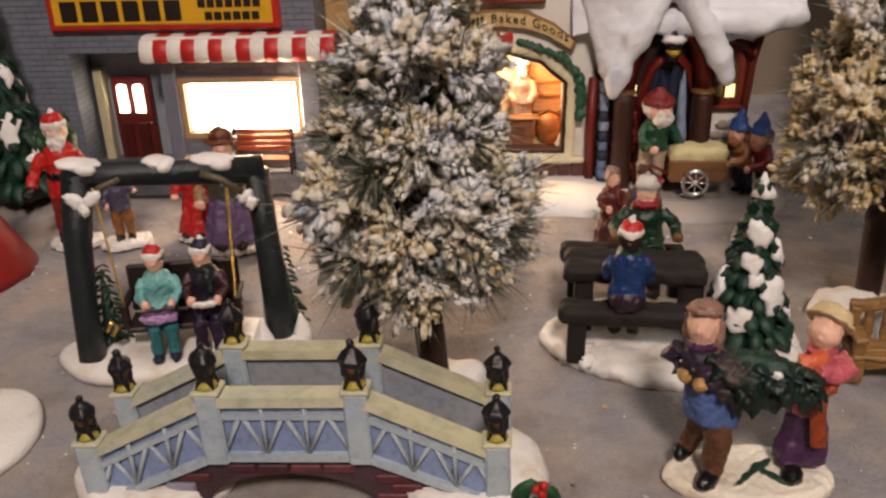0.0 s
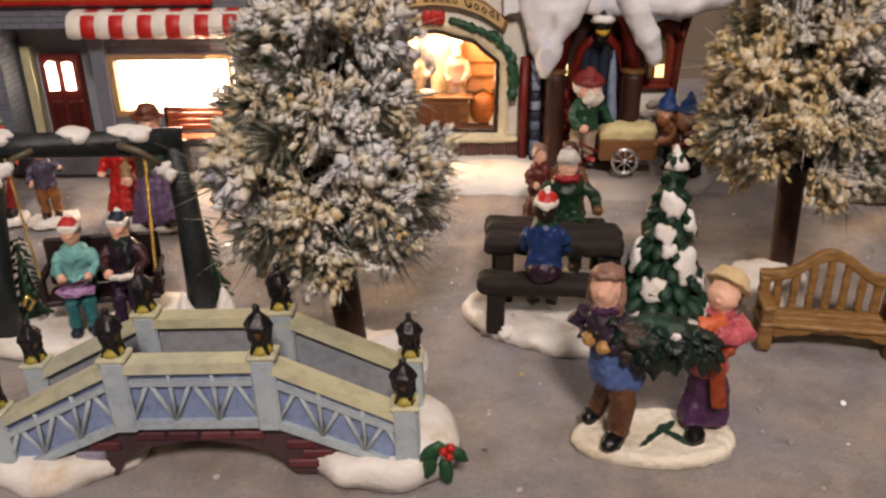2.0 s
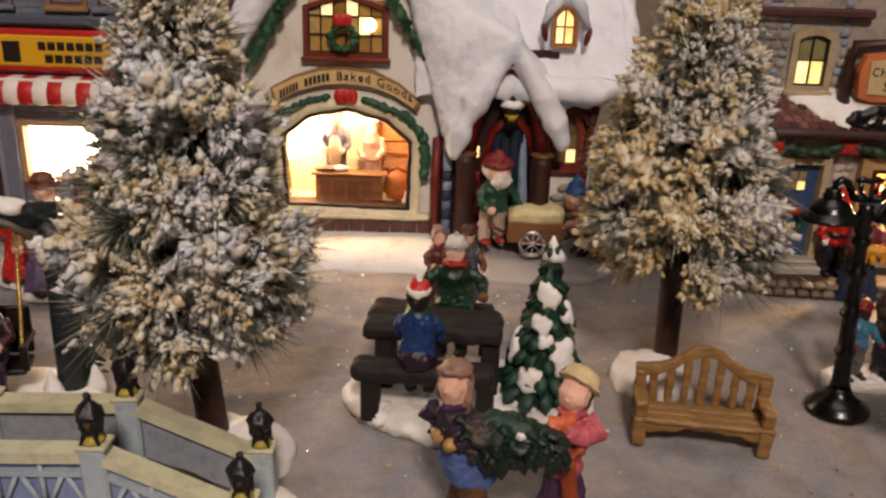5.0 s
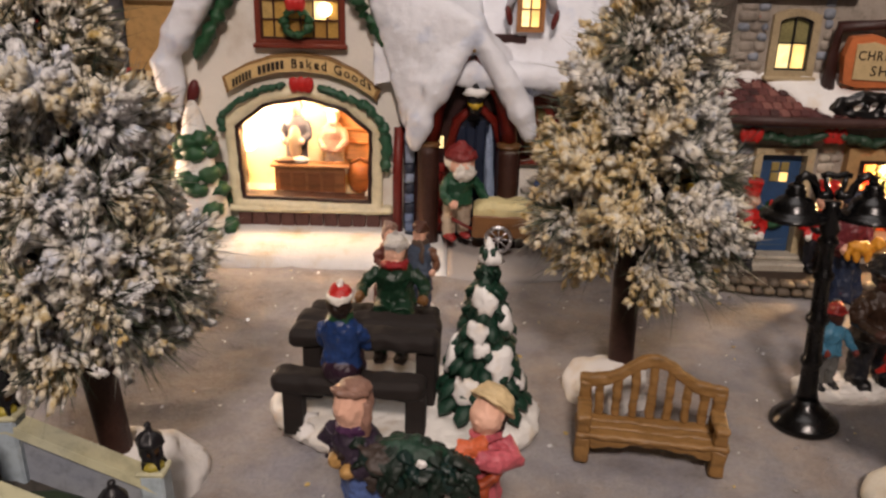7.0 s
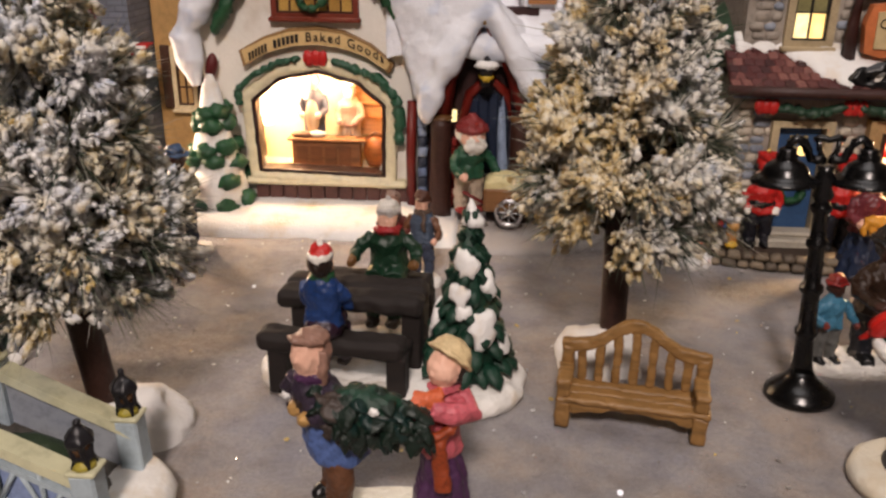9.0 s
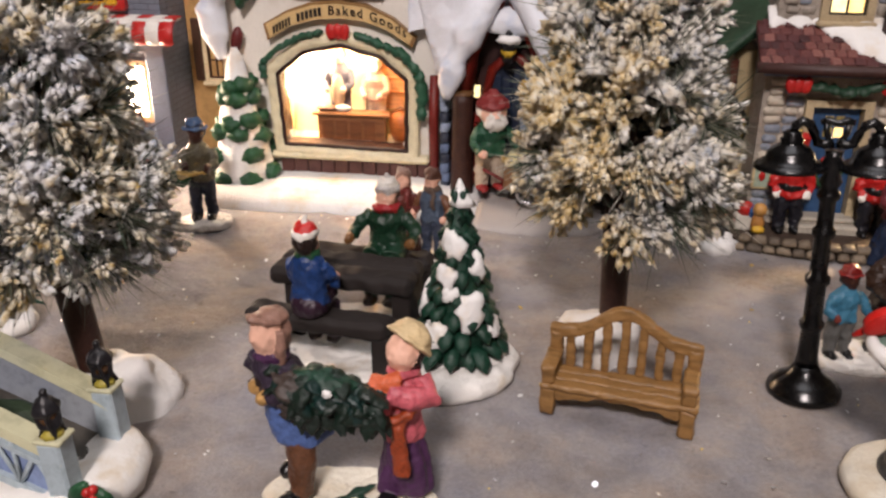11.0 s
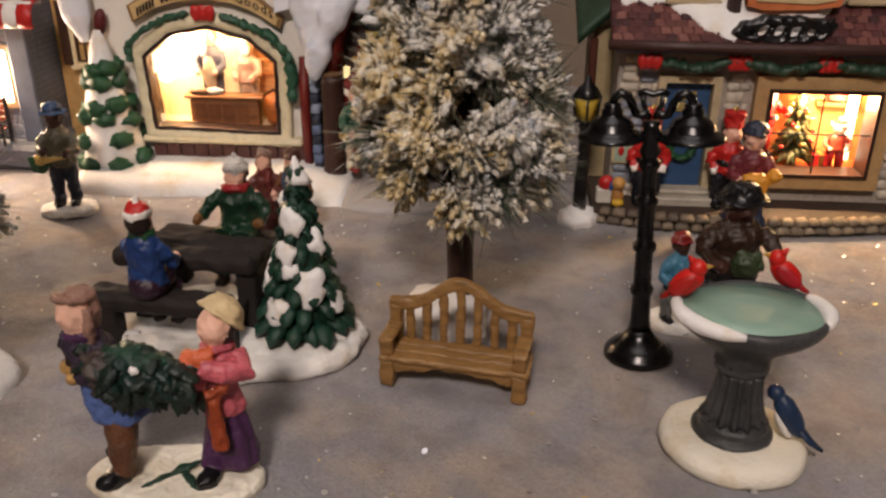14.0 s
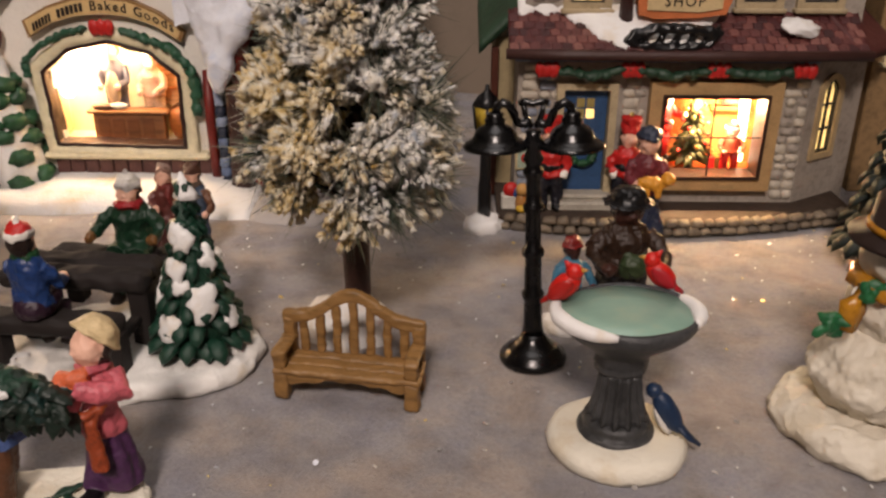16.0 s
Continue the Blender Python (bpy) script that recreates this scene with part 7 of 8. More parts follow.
# ---- swing ----
swing = thing("porch_swing", (-0.121, 0.376, 0), "dark log swing frame with a hanging bench on a snowy base", "swing", rz=10)
part("base", snow_base(0.060, 0.028, 0.0065, 8, (-0.002, -0.002)), swing, "white snow base")
LOG = paint("1c2326", 0.36, 0.5, 420, 0.8, "0b0e10")
part("log_post", Shape().tube([(-0.0440, -0.0095, 0.003), (-0.0435, -0.007, 0.03), (-0.0415, -0.002, 0.065), (-0.0375, 0.0023, 0.096)], [0.0068, 0.0064, 0.0062, 0.0064], LOG, 16).rough(.0016, 130).rough(.0007, 420), swing, "dark log post")
part("log_post", Shape().tube([(0.0459, -0.002, 0.003), (0.0458, 0.002, 0.03), (0.0440, 0.007, 0.062), (0.0420, 0.0105, 0.090)], [0.0074, 0.0066, 0.0062, 0.0062], LOG, 16).rough(.0016, 130).rough(.0007, 420), swing, "dark log post")
part("log_beam", Shape().tube([(-0.0425, 0.002, 0.0965), (-0.02, 0.004, 0.0952), (0.01, 0.007, 0.0936), (0.0455, 0.0105, 0.0915)], [0.0068, 0.0062, 0.0062, 0.0068], LOG, 16).rough(.0016, 130).rough(.0007, 420).moved(Matrix.Translation((0, 0, -0.0015))), swing, "dark log cross beam")
for x, w in ((-0.036, 0.0105), (-0.001, 0.0075), (0.023, 0.011)):
    part("snow_patch", Shape().ball((x, 0.0055 + x * 0.1, 0.0985 - x * 0.055), (w, 0.0054, 0.0026), SNOW, (8, 5, 0), 24, 14, .18).ball((x + w * 0.35, 0.002 + x * 0.1, 0.0968 - x * 0.055), (w * 0.5, 0.0032, 0.0030), SNOW, (20, 8, 0), 14, 9, .2), swing)
part("snow_tuft", Shape().ball((-0.0375, -0.006, 0.0850), (0.0056, 0.0018, 0.0034), SNOW, (0, 40, 0), 14, 9, .5).ball((-0.0305, -0.006, 0.0862), (0.0050, 0.0018, 0.0030), SNOW, (0, -38, 0), 14, 9, .5).ball((-0.0345, -0.0065, 0.0810), (0.0026, 0.0018, 0.0030), SNOW, lump=.5), swing)
part("snow_tuft", Shape().ball((0.0370, 0.000, 0.0805), (0.0040, 0.0022, 0.0032), SNOW, (0, -25, 0), 14, 9, .6).ball((0.0398, -0.0005, 0.0775), (0.0030, 0.0020, 0.0034), SNOW, (0, 20, 0), 14, 9, .6), swing)
for sx in (-1, 1):
    part("twig_brace", Shape().tube([(sx * 0.036, -0.001, 0.083), (sx * 0.027, -0.001, 0.090), (sx * 0.018, -0.001, 0.0935)], 0.0017, paint("5a5240"), 7), swing)
DKB = wood("201614", 0.4)
bench = part("hanging_bench", Shape().box((-0.0250, -0.012, 0.0185), (0.0285, 0.006, 0.0215), DKB, 0.0008), swing, "dark hanging bench")
part("backrest", Shape().box((-0.0250, 0.005, 0.022), (0.0285, 0.008, 0.047), DKB, 0.001), bench)
for x in (-0.0262, 0.0265):
    part("armrest", Shape().box((x, -0.012, 0.031), (x + 0.0035, 0.007, 0.034), DKB, .0006).box((x, -0.0115, 0.02), (x + 0.0035, -0.0085, 0.0335), DKB, .0006), bench)


def chain(p, q, n, r):
    sh = Shape()
    p, q = Vector(p), Vector(q)
    for i in range(n):
        c = p.lerp(q, (i + 0.5) / n)
        sh.ball(c, (r, r * (0.6 if i % 2 else 1), (q - p).length / n * 0.62), GOLD, seg=6, rings=5)
    return sh


part("chain", chain((-0.030, -0.004, 0.091), (-0.0245, -0.010, 0.033), 34, 0.0007), swing, "thin gold chain")
part("chain", chain((0.0285, 0.004, 0.087), (0.0275, -0.010, 0.030), 36, 0.0011), swing, "thin gold chain")
part("gold_bow", Shape().tube([(-0.0335, -0.0135, 0.022), (-0.0305, -0.0145, 0.0275), (-0.028, -0.0135, 0.024), (-0.0315, -0.0145, 0.020)], 0.0012, GOLD, 6), swing)
rb = random.Random(2)
for cx, hh, rr in ((0.050, 0.042, 0.010), (-0.037, 0.040, 0.0085)):
    sh = Shape().lathe([(rr * 0.6, 0.005), (rr * 0.45, hh * 0.5), (0.0006, hh + 0.004)], PINE, (cx, 0.006, 0), 10, 0.8)
    for i in range(56):
        u, a = (i + rb.random()) / 56, i * 2.4 + rb.uniform(-.3, .3)
        q = rr * (0.62 - 0.5 * u)
        bough(sh, (cx + q * math.cos(a), 0.006 + 0.8 * q * math.sin(a), 0.009 + hh * u), (math.cos(a), math.sin(a), -0.35), 0.0062 - 0.0026 * u, 0.0019 - 0.0007 * u, PINE, 0.0012)
    part("moulded_shrub", sh, swing, "dark green moulded evergreen shrub")
part("snow_tuft", Shape().lathe([(0.0052, 0), (0.0048, 0.004), (0.0030, 0.009), (0.0012, 0.0135), (0.0003, 0.015)], SNOW, (0.038, -0.008, 0.004), 14, 0.7, .06, 5, .5).lathe([(0.0050, 0), (0.0046, 0.005), (0.0032, 0.010), (0.0014, 0.014), (0.0003, 0.0155)], SNOW, (0.057, -0.004, 0.003), 14, 0.8, .06, 5, .5).rough(.0012, 180), swing)
sit = person_shape(0.0565, AQUA, TEAL, hat="beanie", hat_c=RED, hair=GREY_HAIR, arms=((-0.12, -0.22, 0.55), (0.14, -0.24, 0.55)), seated=True, boots=NAVY)
sit.ball((0.0, -0.0115, 0.0245), (0.009, 0.004, 0.0035), paint("a884b4"), lump=.3).tube([(-0.007, -0.0165, 0.0295), (0.0075, -0.0165, 0.031)], 0.0012, paint("3a1c28"), 6)
solo("figurine", cast(sit, 0.0006).rough(0.0009, 220).rough(0.0004, 520), (-0.1270, 0.3660, 0.0065), "painted child figurine in an aqua coat on the swing", "figurine", "swing riders", 16)
sit = person_shape(0.0575, paint("241c28", .34, .55), paint("2a1a34"), hat="beanie", hat_c=NAVY, hair=GREY_HAIR, scarf=paint("1c2c2a"), arms=((-0.12, -0.24, 0.55), (0.14, -0.24, 0.55)), seated=True, boots=NAVY, sleeves=paint("3c2024", .4, .3))
sit.box((-0.005, -0.018, 0.030), (0.006, -0.0155, 0.033), WHITE, .0006, (30, 0, 0))
solo("figurine", cast(sit, 0.0006).rough(0.0009, 220).rough(0.0004, 520), (-0.1055, 0.3700, 0.0065), "painted child figurine in a dark coat reading on the swing", "figurine", "swing riders", 12)

# ---- bridge ----
bridge = thing("footbridge", (-0.046, 0.280, 0), "pale blue and yellow footbridge with black lanterns and brick arch", "bridge", rz=-1.5)
bridge.matrix_world = pose(-0.0445, 0.279, 0.0, 0, -1.6, -1.5) @ Matrix.Scale(1.04, 4)
PALE = paint("a8b6bd", 0.5, 0.25, 260, .5, "8797b0")
PANEL = paint("8090b4", 0.55, 0.35, 300, .4, "6a7aa4")
INNER = paint("8f949a", 0.55, 0.3, 220, .4, "747e96")
TRIM_Y = paint("bdbb9b", 0.5, 0.3, 150, .4, "95a4ae")
XS = (-0.0695, -0.0225, 0.0285, 0.0755)


def deck(x):
    a = abs(x - 0.003)
    return 0.0255 if a < 0.027 else 0.0255 - (a - 0.027) * 0.45


def rail(x):
    a = abs(x - 0.003)
    return 0.0485 if a < 0.0275 else 0.0485 - (a - 0.0275) * 0.50


def lantern_body(x, y, top):
    """A six-sided cast lantern on splayed legs, roughly painted black."""
    b = Shape().lathe([(0.0042, 0.0042), (0.0046, 0.0050), (0.0040, 0.0056)], IRON, (x, y, top + 0.0005), 6)
    b.lathe([(0.0046, 0.0098), (0.0060, 0.0104), (0.0058, 0.0116), (0.0036, 0.0142), (0.0022, 0.0150), (0.0014, 0.0162), (0.0019, 0.0174), (0.0006, 0.0186)], IRON, (x, y, top + 0.0005), 6)
    for i in range(6):
        a = 6.2832 * i / 6
        c, s = math.cos(a), math.sin(a)
        b.tube([(x + 0.0040 * c, y + 0.0040 * s, top + 0.0055), (x + 0.0047 * c, y + 0.0047 * s, top + 0.0106)], 0.0008, IRON, 5)
    for i in range(4):
        a = 6.2832 * (i + 0.5) / 4
        c, s = math.cos(a), math.sin(a)
        b.tube([(x + 0.0030 * c, y + 0.0030 * s, top + 0.0052), (x + 0.0050 * c, y + 0.0040 * s, top + 0.0012)], [0.0014, 0.0009], IRON, 5)
    b.lathe([(0.0034, 0.0050), (0.0042, 0.0104)], IRON, (x, y, top + 0.0005), 8)
    for q in b.v:
        q.x, q.y = x + (q.x - x) * 0.86, y + (q.y - y) * 0.86
    return cast(b, 0.0005, 1).rough(.0006, 240)


for y0 in (-0.0185, 0.0125):
    face = y0 - 0.0006 if y0 < 0 else y0
    for a, b in zip((-0.073, -0.0235, 0.0295), (-0.0235, 0.0295, 0.079)):
        sidep = part("side_panel", Shape().columns([a + 0.0015, b - 0.0015], y0 + 0.0008, y0 + 0.0038, lambda x: [(deck(x) - 0.002, rail(x) - 0.002)], PANEL if y0 < 0 else INNER), bridge, "recessed blue-grey parapet panel")
        v = []
        for x in (a, b):
            v += [(x, y0 - 0.0022, rail(x) - 0.0028), (x, y0 + 0.0062, rail(x) - 0.0028), (x, y0 + 0.0058, rail(x) + 0.001), (x, y0 - 0.0018, rail(x) + 0.001)]
        part("handrail", Shape().add(v, [(0, 4, 5, 1), (1, 5, 6, 2), (2, 6, 7, 3), (3, 7, 4, 0), (0, 1, 2, 3), (7, 6, 5, 4)], TRIM_Y, False).rough(.0003, 200), bridge, "pale yellow-washed handrail")
    out = y0 - 0.0012 if y0 < 0 else y0 + 0.0030
    for a, b in zip((-0.072, -0.0235, 0.0295), (-0.0235, 0.0295, 0.078)):
        for za, zb, hgt in ((deck(a) - 0.003, deck(b) - 0.003, 0.0034), (rail(a) - 0.0085, rail(b) - 0.0085, 0.0022)):
            v = []
            for x, z in ((a, za), (b, zb)):
                v += [(x, out, z), (x, out + 0.0028, z), (x, out + 0.0028, z + hgt), (x, out, z + hgt)]
            part("rail_bar", Shape().add(v, [(0, 4, 5, 1), (1, 5, 6, 2), (2, 6, 7, 3), (3, 7, 4, 0), (0, 1, 2, 3), (7, 6, 5, 4)], PALE, False).rough(.0002, 200), bridge)
    for xa, xb, sub in ((-0.069, -0.0255, 3), (-0.0195, 0.0255, 3), (0.0315, 0.0755, 3)):
        for i in range(sub):
            p, q = xa + (xb - xa) * i / sub, xa + (xb - xa) * (i + 1) / sub
            m = (p + q) / 2
            for u0, u1, w0, w1 in ((p, m, 0, 1), (q, m, 0, 1), (p, p, 0, 1)):
                za, zb = deck(u0) + 0.0002, rail(u1) - 0.0068
                if u0 == p and u1 == p:
                    zb = rail(p) - 0.002
                part("lattice_strip", Shape().tube([(u0, out + 0.001, za), (u1, out + 0.001, zb)], 0.0010, PALE, 4), sidep)
    for k, x in enumerate(XS):
        top = rail(x) + (0.002 if 0 < k < 3 else 0.0035)
        lowz = 0.004 if k in (0, 3) else deck(x) - 0.004
        yy = y0 + 0.002
        ps = part("post", Shape().box((x - 0.0043, yy - 0.0042, lowz), (x + 0.0043, yy + 0.0042, top), PALE, .0009).box((x - 0.0050, yy - 0.0047, top - 0.0005), (x + 0.0050, yy + 0.0047, top + 0.0014), TRIM_Y, .0006).rough(.0004, 200), bridge, "square parapet post")
        lt = part("lantern", lantern_body(x, yy, top), ps, "black post lantern")
        part("lantern_foot", Shape().lathe([(0.0040, 0), (0.0036, 0.0016), (0.0014, 0.0034)], paint("a79a3c", .45, .4), (x, yy, top + 0.0012), 8), lt)
        part("lantern_glass", Shape().lathe([(0.0034, 0), (0.0040, 0.0050)], paint("5a4028", .22, .5), (x, yy, top + 0.0062), 6), lt)
part("deck", Shape().columns([-0.073, -0.0235, 0.0295, 0.0795], -0.017, 0.017, lambda x: [(deck(x) - 0.004, deck(x) + 0.0015)], paint("4c4842", 0.65, .4, 300, .6)), bridge, "dark mossy bridge deck")
part("moss", Shape().ball((0.048, 0.006, 0.020), (0.011, 0.006, 0.0025), paint("2c3a26"), (0, 25, 0), lump=.5), bridge)


def arch_span(x):
    a = (x - 0.001) / 0.031
    under = 0.0005 + (0.0145 * math.sqrt(max(0, 1 - a * a)) if abs(a) < 1 else 0)
    return [(under if abs(a) < 1 else 0.0, deck(x) - 0.003)]


part("arch_wall", Shape().columns([-0.062 + 0.124 * i / 40 for i in range(41)], -0.0165, 0.0165, arch_span, paint("473439", 0.6, .4, 240, .5)), bridge, "dull maroon brick arch wall")
bk, rb = [], random.Random(9)
for row in range(5):
    z = 0.0035 + row * 0.0042
    x = -0.062 + (row % 2) * 0.0055
    while x < 0.058:
        w = 0.0118
        sp = arch_span(x + w / 2)[0]
        ok = all(arch_span(q)[0][0] < z - 0.0002 and z + 0.0038 < arch_span(q)[0][1] + 0.0006 for q in (x, x + w))
        if ok:
            col = rb.choice(("5a2a30", "63343a", "b4a98c", "8f8ea0")) if rb.random() < 0.45 else rb.choice(("5a2a30", "4c2530"))
            bk.append(Shape().box((x, -0.0178, z), (x + w - 0.0008, -0.0160, z + 0.0034), paint(col, 0.5, .35, 400, .4), .0005))
        x += w
pieces("brick", bk, bridge)
for cx, rx in ((-0.056, 0.030), (0.065, 0.027)):
    part("snow_foot", snow_base(rx, 0.0255, 0.0088, 20 + cx * 100, (cx, -0.001)).rough(0.0026, 90).rough(0.0010, 260), bridge, "white snow foot of the bridge")
hl = Shape()
for i, (dx, dz, r_) in enumerate(((-0.004, 0.001, -40), (0.004, 0.0, 35), (0.0005, -0.0075, 85), (-0.005, -0.005, -80))):
    hl.ball((0.0885 + dx, -0.022, 0.0125 + dz), (0.0055, 0.0018, 0.0026), GREEN, (0, r_, 0), 10, 6, .35)
for dx, dz in ((0, 0.0005), (0.0025, 0.002), (0.002, -0.0015)):
    hl.ball((0.0885 + dx, -0.0235, 0.014 + dz), 0.0017, RED, seg=8, rings=6)
part("holly_sprig", hl, bridge, "green holly sprig with red berries")

# ---- snow base with evergreen at the village edge ----
edge = thing("evergreen_ornament", (-0.194, 0.300, 0), "dark green evergreen ornament on a white snow base", "ornament", rz=0.001)
part("base", snow_base(0.031, 0.036, 0.0055, 33), edge, "white snow base")
sh, rb = Shape(), random.Random(14)
for i in range(60):
    u, a = rb.random(), rb.uniform(0, 6.283)
    q = 0.019 * (1 - 0.85 * u) * rb.uniform(.6, 1)
    sh.ball((-0.006 + q * math.cos(a), q * math.sin(a), 0.008 + 0.040 * u), (0.006, 0.004, 0.0045), PINE, (0, 40, math.degrees(a)), 8, 5, .4)
part("foliage", sh, edge, "glossy dark green boughs")

# ---- wooden garden bench ----
gb = thing("garden_bench", (0.2252, 0.3530, 0), "small honey-brown wooden garden bench with arched slat back", "bench", rz=-9)
HON = wood("8b683a", 0.5, 0.38)


def carved(sh):
    """Softens edges as if whittled and worn."""
    return cast(sh, 0.0006, 2).rough(0.0006, 170).rough(0.0003, 520)



def bench_top(x):
    a = abs(x)
    return 0.0350 + 0.0115 * (0.5 + 0.5 * math.cos(min(1, a / 0.0225) * math.pi)) - 0.0012 * max(0, (a - 0.0225) / 0.008)


for x in (-0.0315, 0.0250):
    part("leg", carved(Shape().box((x, -0.0098, 0.0), (x + 0.0065, -0.0045, 0.0125), HON, .0007)), gb)
    part("leg", carved(Shape().box((x + 0.0004, 0.0055, 0.0), (x + 0.0060, 0.0102, bench_top(0.03) - 0.002), HON, .0007)), gb)
    part("armrest", carved(Shape().box((x - 0.0003, -0.0102, 0.0205), (x + 0.0066, 0.0075, 0.0236), HON, .0008).box((x + 0.0003, -0.0096, 0.0150), (x + 0.0060, -0.0048, 0.021), HON, .0006)), gb)
for i in range(3):
    part("seat_plank", carved(Shape().box((-0.0318, -0.0104 + i * 0.0064, 0.0124), (0.0318, -0.0039 + i * 0.0064, 0.0153 - 0.0002 * (i % 2)), HON, .0007)), gb)
pts = [(-0.0252, 0.0126), (-0.0252, 0.0080)] + [(-0.0236 + i * 0.00295, 0.0074 + 0.0030 * math.sin(math.pi * i / 16) + (0.0007 if i % 4 in (1, 2) else -0.0002)) for i in range(17)] + [(0.0252, 0.0080), (0.0252, 0.0126)]
part("apron", carved(Shape().slab(pts, -0.0092, -0.0066, HON)), gb, "scalloped front apron")
xs = [-0.0312 + 0.0624 * i / 28 for i in range(29)]
ring_pts = [(x, y, z) for x in xs for y, z in ((0.0058, bench_top(x) - 0.0056), (0.0058, bench_top(x) - 0.0006), (0.0066, bench_top(x)), (0.0094, bench_top(x)), (0.0101, bench_top(x) - 0.0006), (0.0101, bench_top(x) - 0.0056))]
part("top_rail", carved(Shape().add(ring_pts, [(i * 6 + k, i * 6 + 6 + k, i * 6 + 6 + (k + 1) % 6, i * 6 + (k + 1) % 6) for i in range(28) for k in range(6)] + [tuple(range(6)), tuple(range(28 * 6, 29 * 6))], HON, False)), gb, "arched top rail")
for i in range(7):
    x = -0.0222 + i * 0.0444 / 6
    part("slat", carved(Shape().box((x - 0.0019, 0.0064, 0.0150), (x + 0.0019, 0.0094, bench_top(x) - 0.0045), HON, .0006)), gb)

# ---- bench before the general store ----
sb2 = thing("slatted_bench", (-0.1355, 0.606, 0.018), "small reddish-brown slatted bench with dark ends", "bench", rz=0.001)
RW = wood("8a4526", 0.4, 0.5)
for i in range(4):
    part("slat", Shape().box((-0.021, 0.001 + i * 0.0005, 0.0155 + i * 0.0042), (0.021, 0.003 + i * 0.0005, 0.0192 + i * 0.0042), RW, .0005), sb2)
for i in range(3):
    part("slat", Shape().box((-0.021, -0.0085 + i * 0.0036, 0.0105), (0.021, -0.0054 + i * 0.0036, 0.0122), RW, .0005), sb2)
for x in (-0.0225, 0.0205):
    part("end", Shape().box((x, -0.0085, 0), (x + 0.002, -0.0065, 0.0165), IRON, .0005).box((x, 0.001, 0), (x + 0.002, 0.0045, 0.033), IRON, .0006).box((x, -0.0085, 0.015), (x + 0.002, 0.003, 0.017), IRON, .0005), sb2, "black cast end")

# ---- street lamps ----
JET = paint("060607", 0.24, 0.2, 700, 0.10)
lampost = thing("street_lamp", (0.3045, 0.3835, 0), "glossy black twin-arm street lamp with bell shades", "street lamp", rz=-6)
lampost.matrix_world = pose(0.3062, 0.3835, 0, -2.5, -2.6, -6)
part("base", Shape().lathe([(0.0150, 0), (0.0155, 0.0012), (0.0152, 0.003), (0.0135, 0.0042), (0.0132, 0.0052), (0.0105, 0.0068), (0.0085, 0.0085), (0.0062, 0.011), (0.005, 0.0135)], JET, (0, 0, 0), 32), lampost, "stepped round base")
part("post", Shape().lathe([(0.0052, 0.0125), (0.0043, 0.018), (0.0040, 0.030), (0.0050, 0.0315), (0.0051, 0.0335), (0.0039, 0.0352), (0.0037, 0.0505), (0.0050, 0.0520), (0.0050, 0.0542), (0.0036, 0.056), (0.0034, 0.0715), (0.0046, 0.0730), (0.0046, 0.0748), (0.0033, 0.0765), (0.0031, 0.087), (0.0045, 0.0890), (0.0044, 0.0908), (0.0030, 0.0925), (0.0045, 0.0955), (0.0031, 0.099), (0.0048, 0.102), (0.0030, 0.1055), (0.0036, 0.108)], JET, (0, 0, 0), 20), lampost, "slender turned post")
part("finial", Shape().tube([(-0.0062, 0, 0.1192), (-0.0035, 0, 0.1200), (0, 0, 0.1190), (0.0035, 0, 0.1200), (0.0062, 0, 0.1192)], [0.0012, 0.0016, 0.0014, 0.0016, 0.0012], JET, 8).tube([(-0.0042, 0, 0.1195), (-0.0036, 0, 0.1150), (-0.0010, 0, 0.1090)], 0.0012, JET, 8).tube([(0.0042, 0, 0.1195), (0.0036, 0, 0.1150), (0.0010, 0, 0.1090)], 0.0012, JET, 8), lampost, "cast iron finial with a flat crest")
for sx in (-1, 1):
    arm = part("arm", Shape().tube([(sx * 0.001, 0, 0.1120), (sx * 0.0038, 0, 0.1104), (sx * 0.0064, 0, 0.1110), (sx * 0.0080, 0, 0.1145), (sx * 0.0098, 0, 0.1182), (sx * 0.0128, 0, 0.1196), (sx * 0.0152, 0, 0.1178), (sx * 0.0160, 0, 0.114)], 0.0020, JET, 9), lampost, "swan-neck arm")
    part("shade", Shape().lathe([(0.0026, 0.0152), (0.0038, 0.0144), (0.0034, 0.0130), (0.0046, 0.0120), (0.0042, 0.0106), (0.0048, 0.0098), (0.0072, 0.0085), (0.0088, 0.0066), (0.0095, 0.0046), (0.0101, 0.0036), (0.0118, 0.0027), (0.0133, 0.0017), (0.0139, 0.0008), (0.0137, 0.0), (0.0108, 0.0012), (0.006, 0.0050)], JET, (sx * 0.0160, 0, 0.1005), 32), arm, "glossy black bell shade")
    part("lamp_bulb", Shape().ball((sx * 0.0160, 0, 0.1030), (0.0035, 0.0035, 0.003), WHITE, seg=10, rings=7), arm)

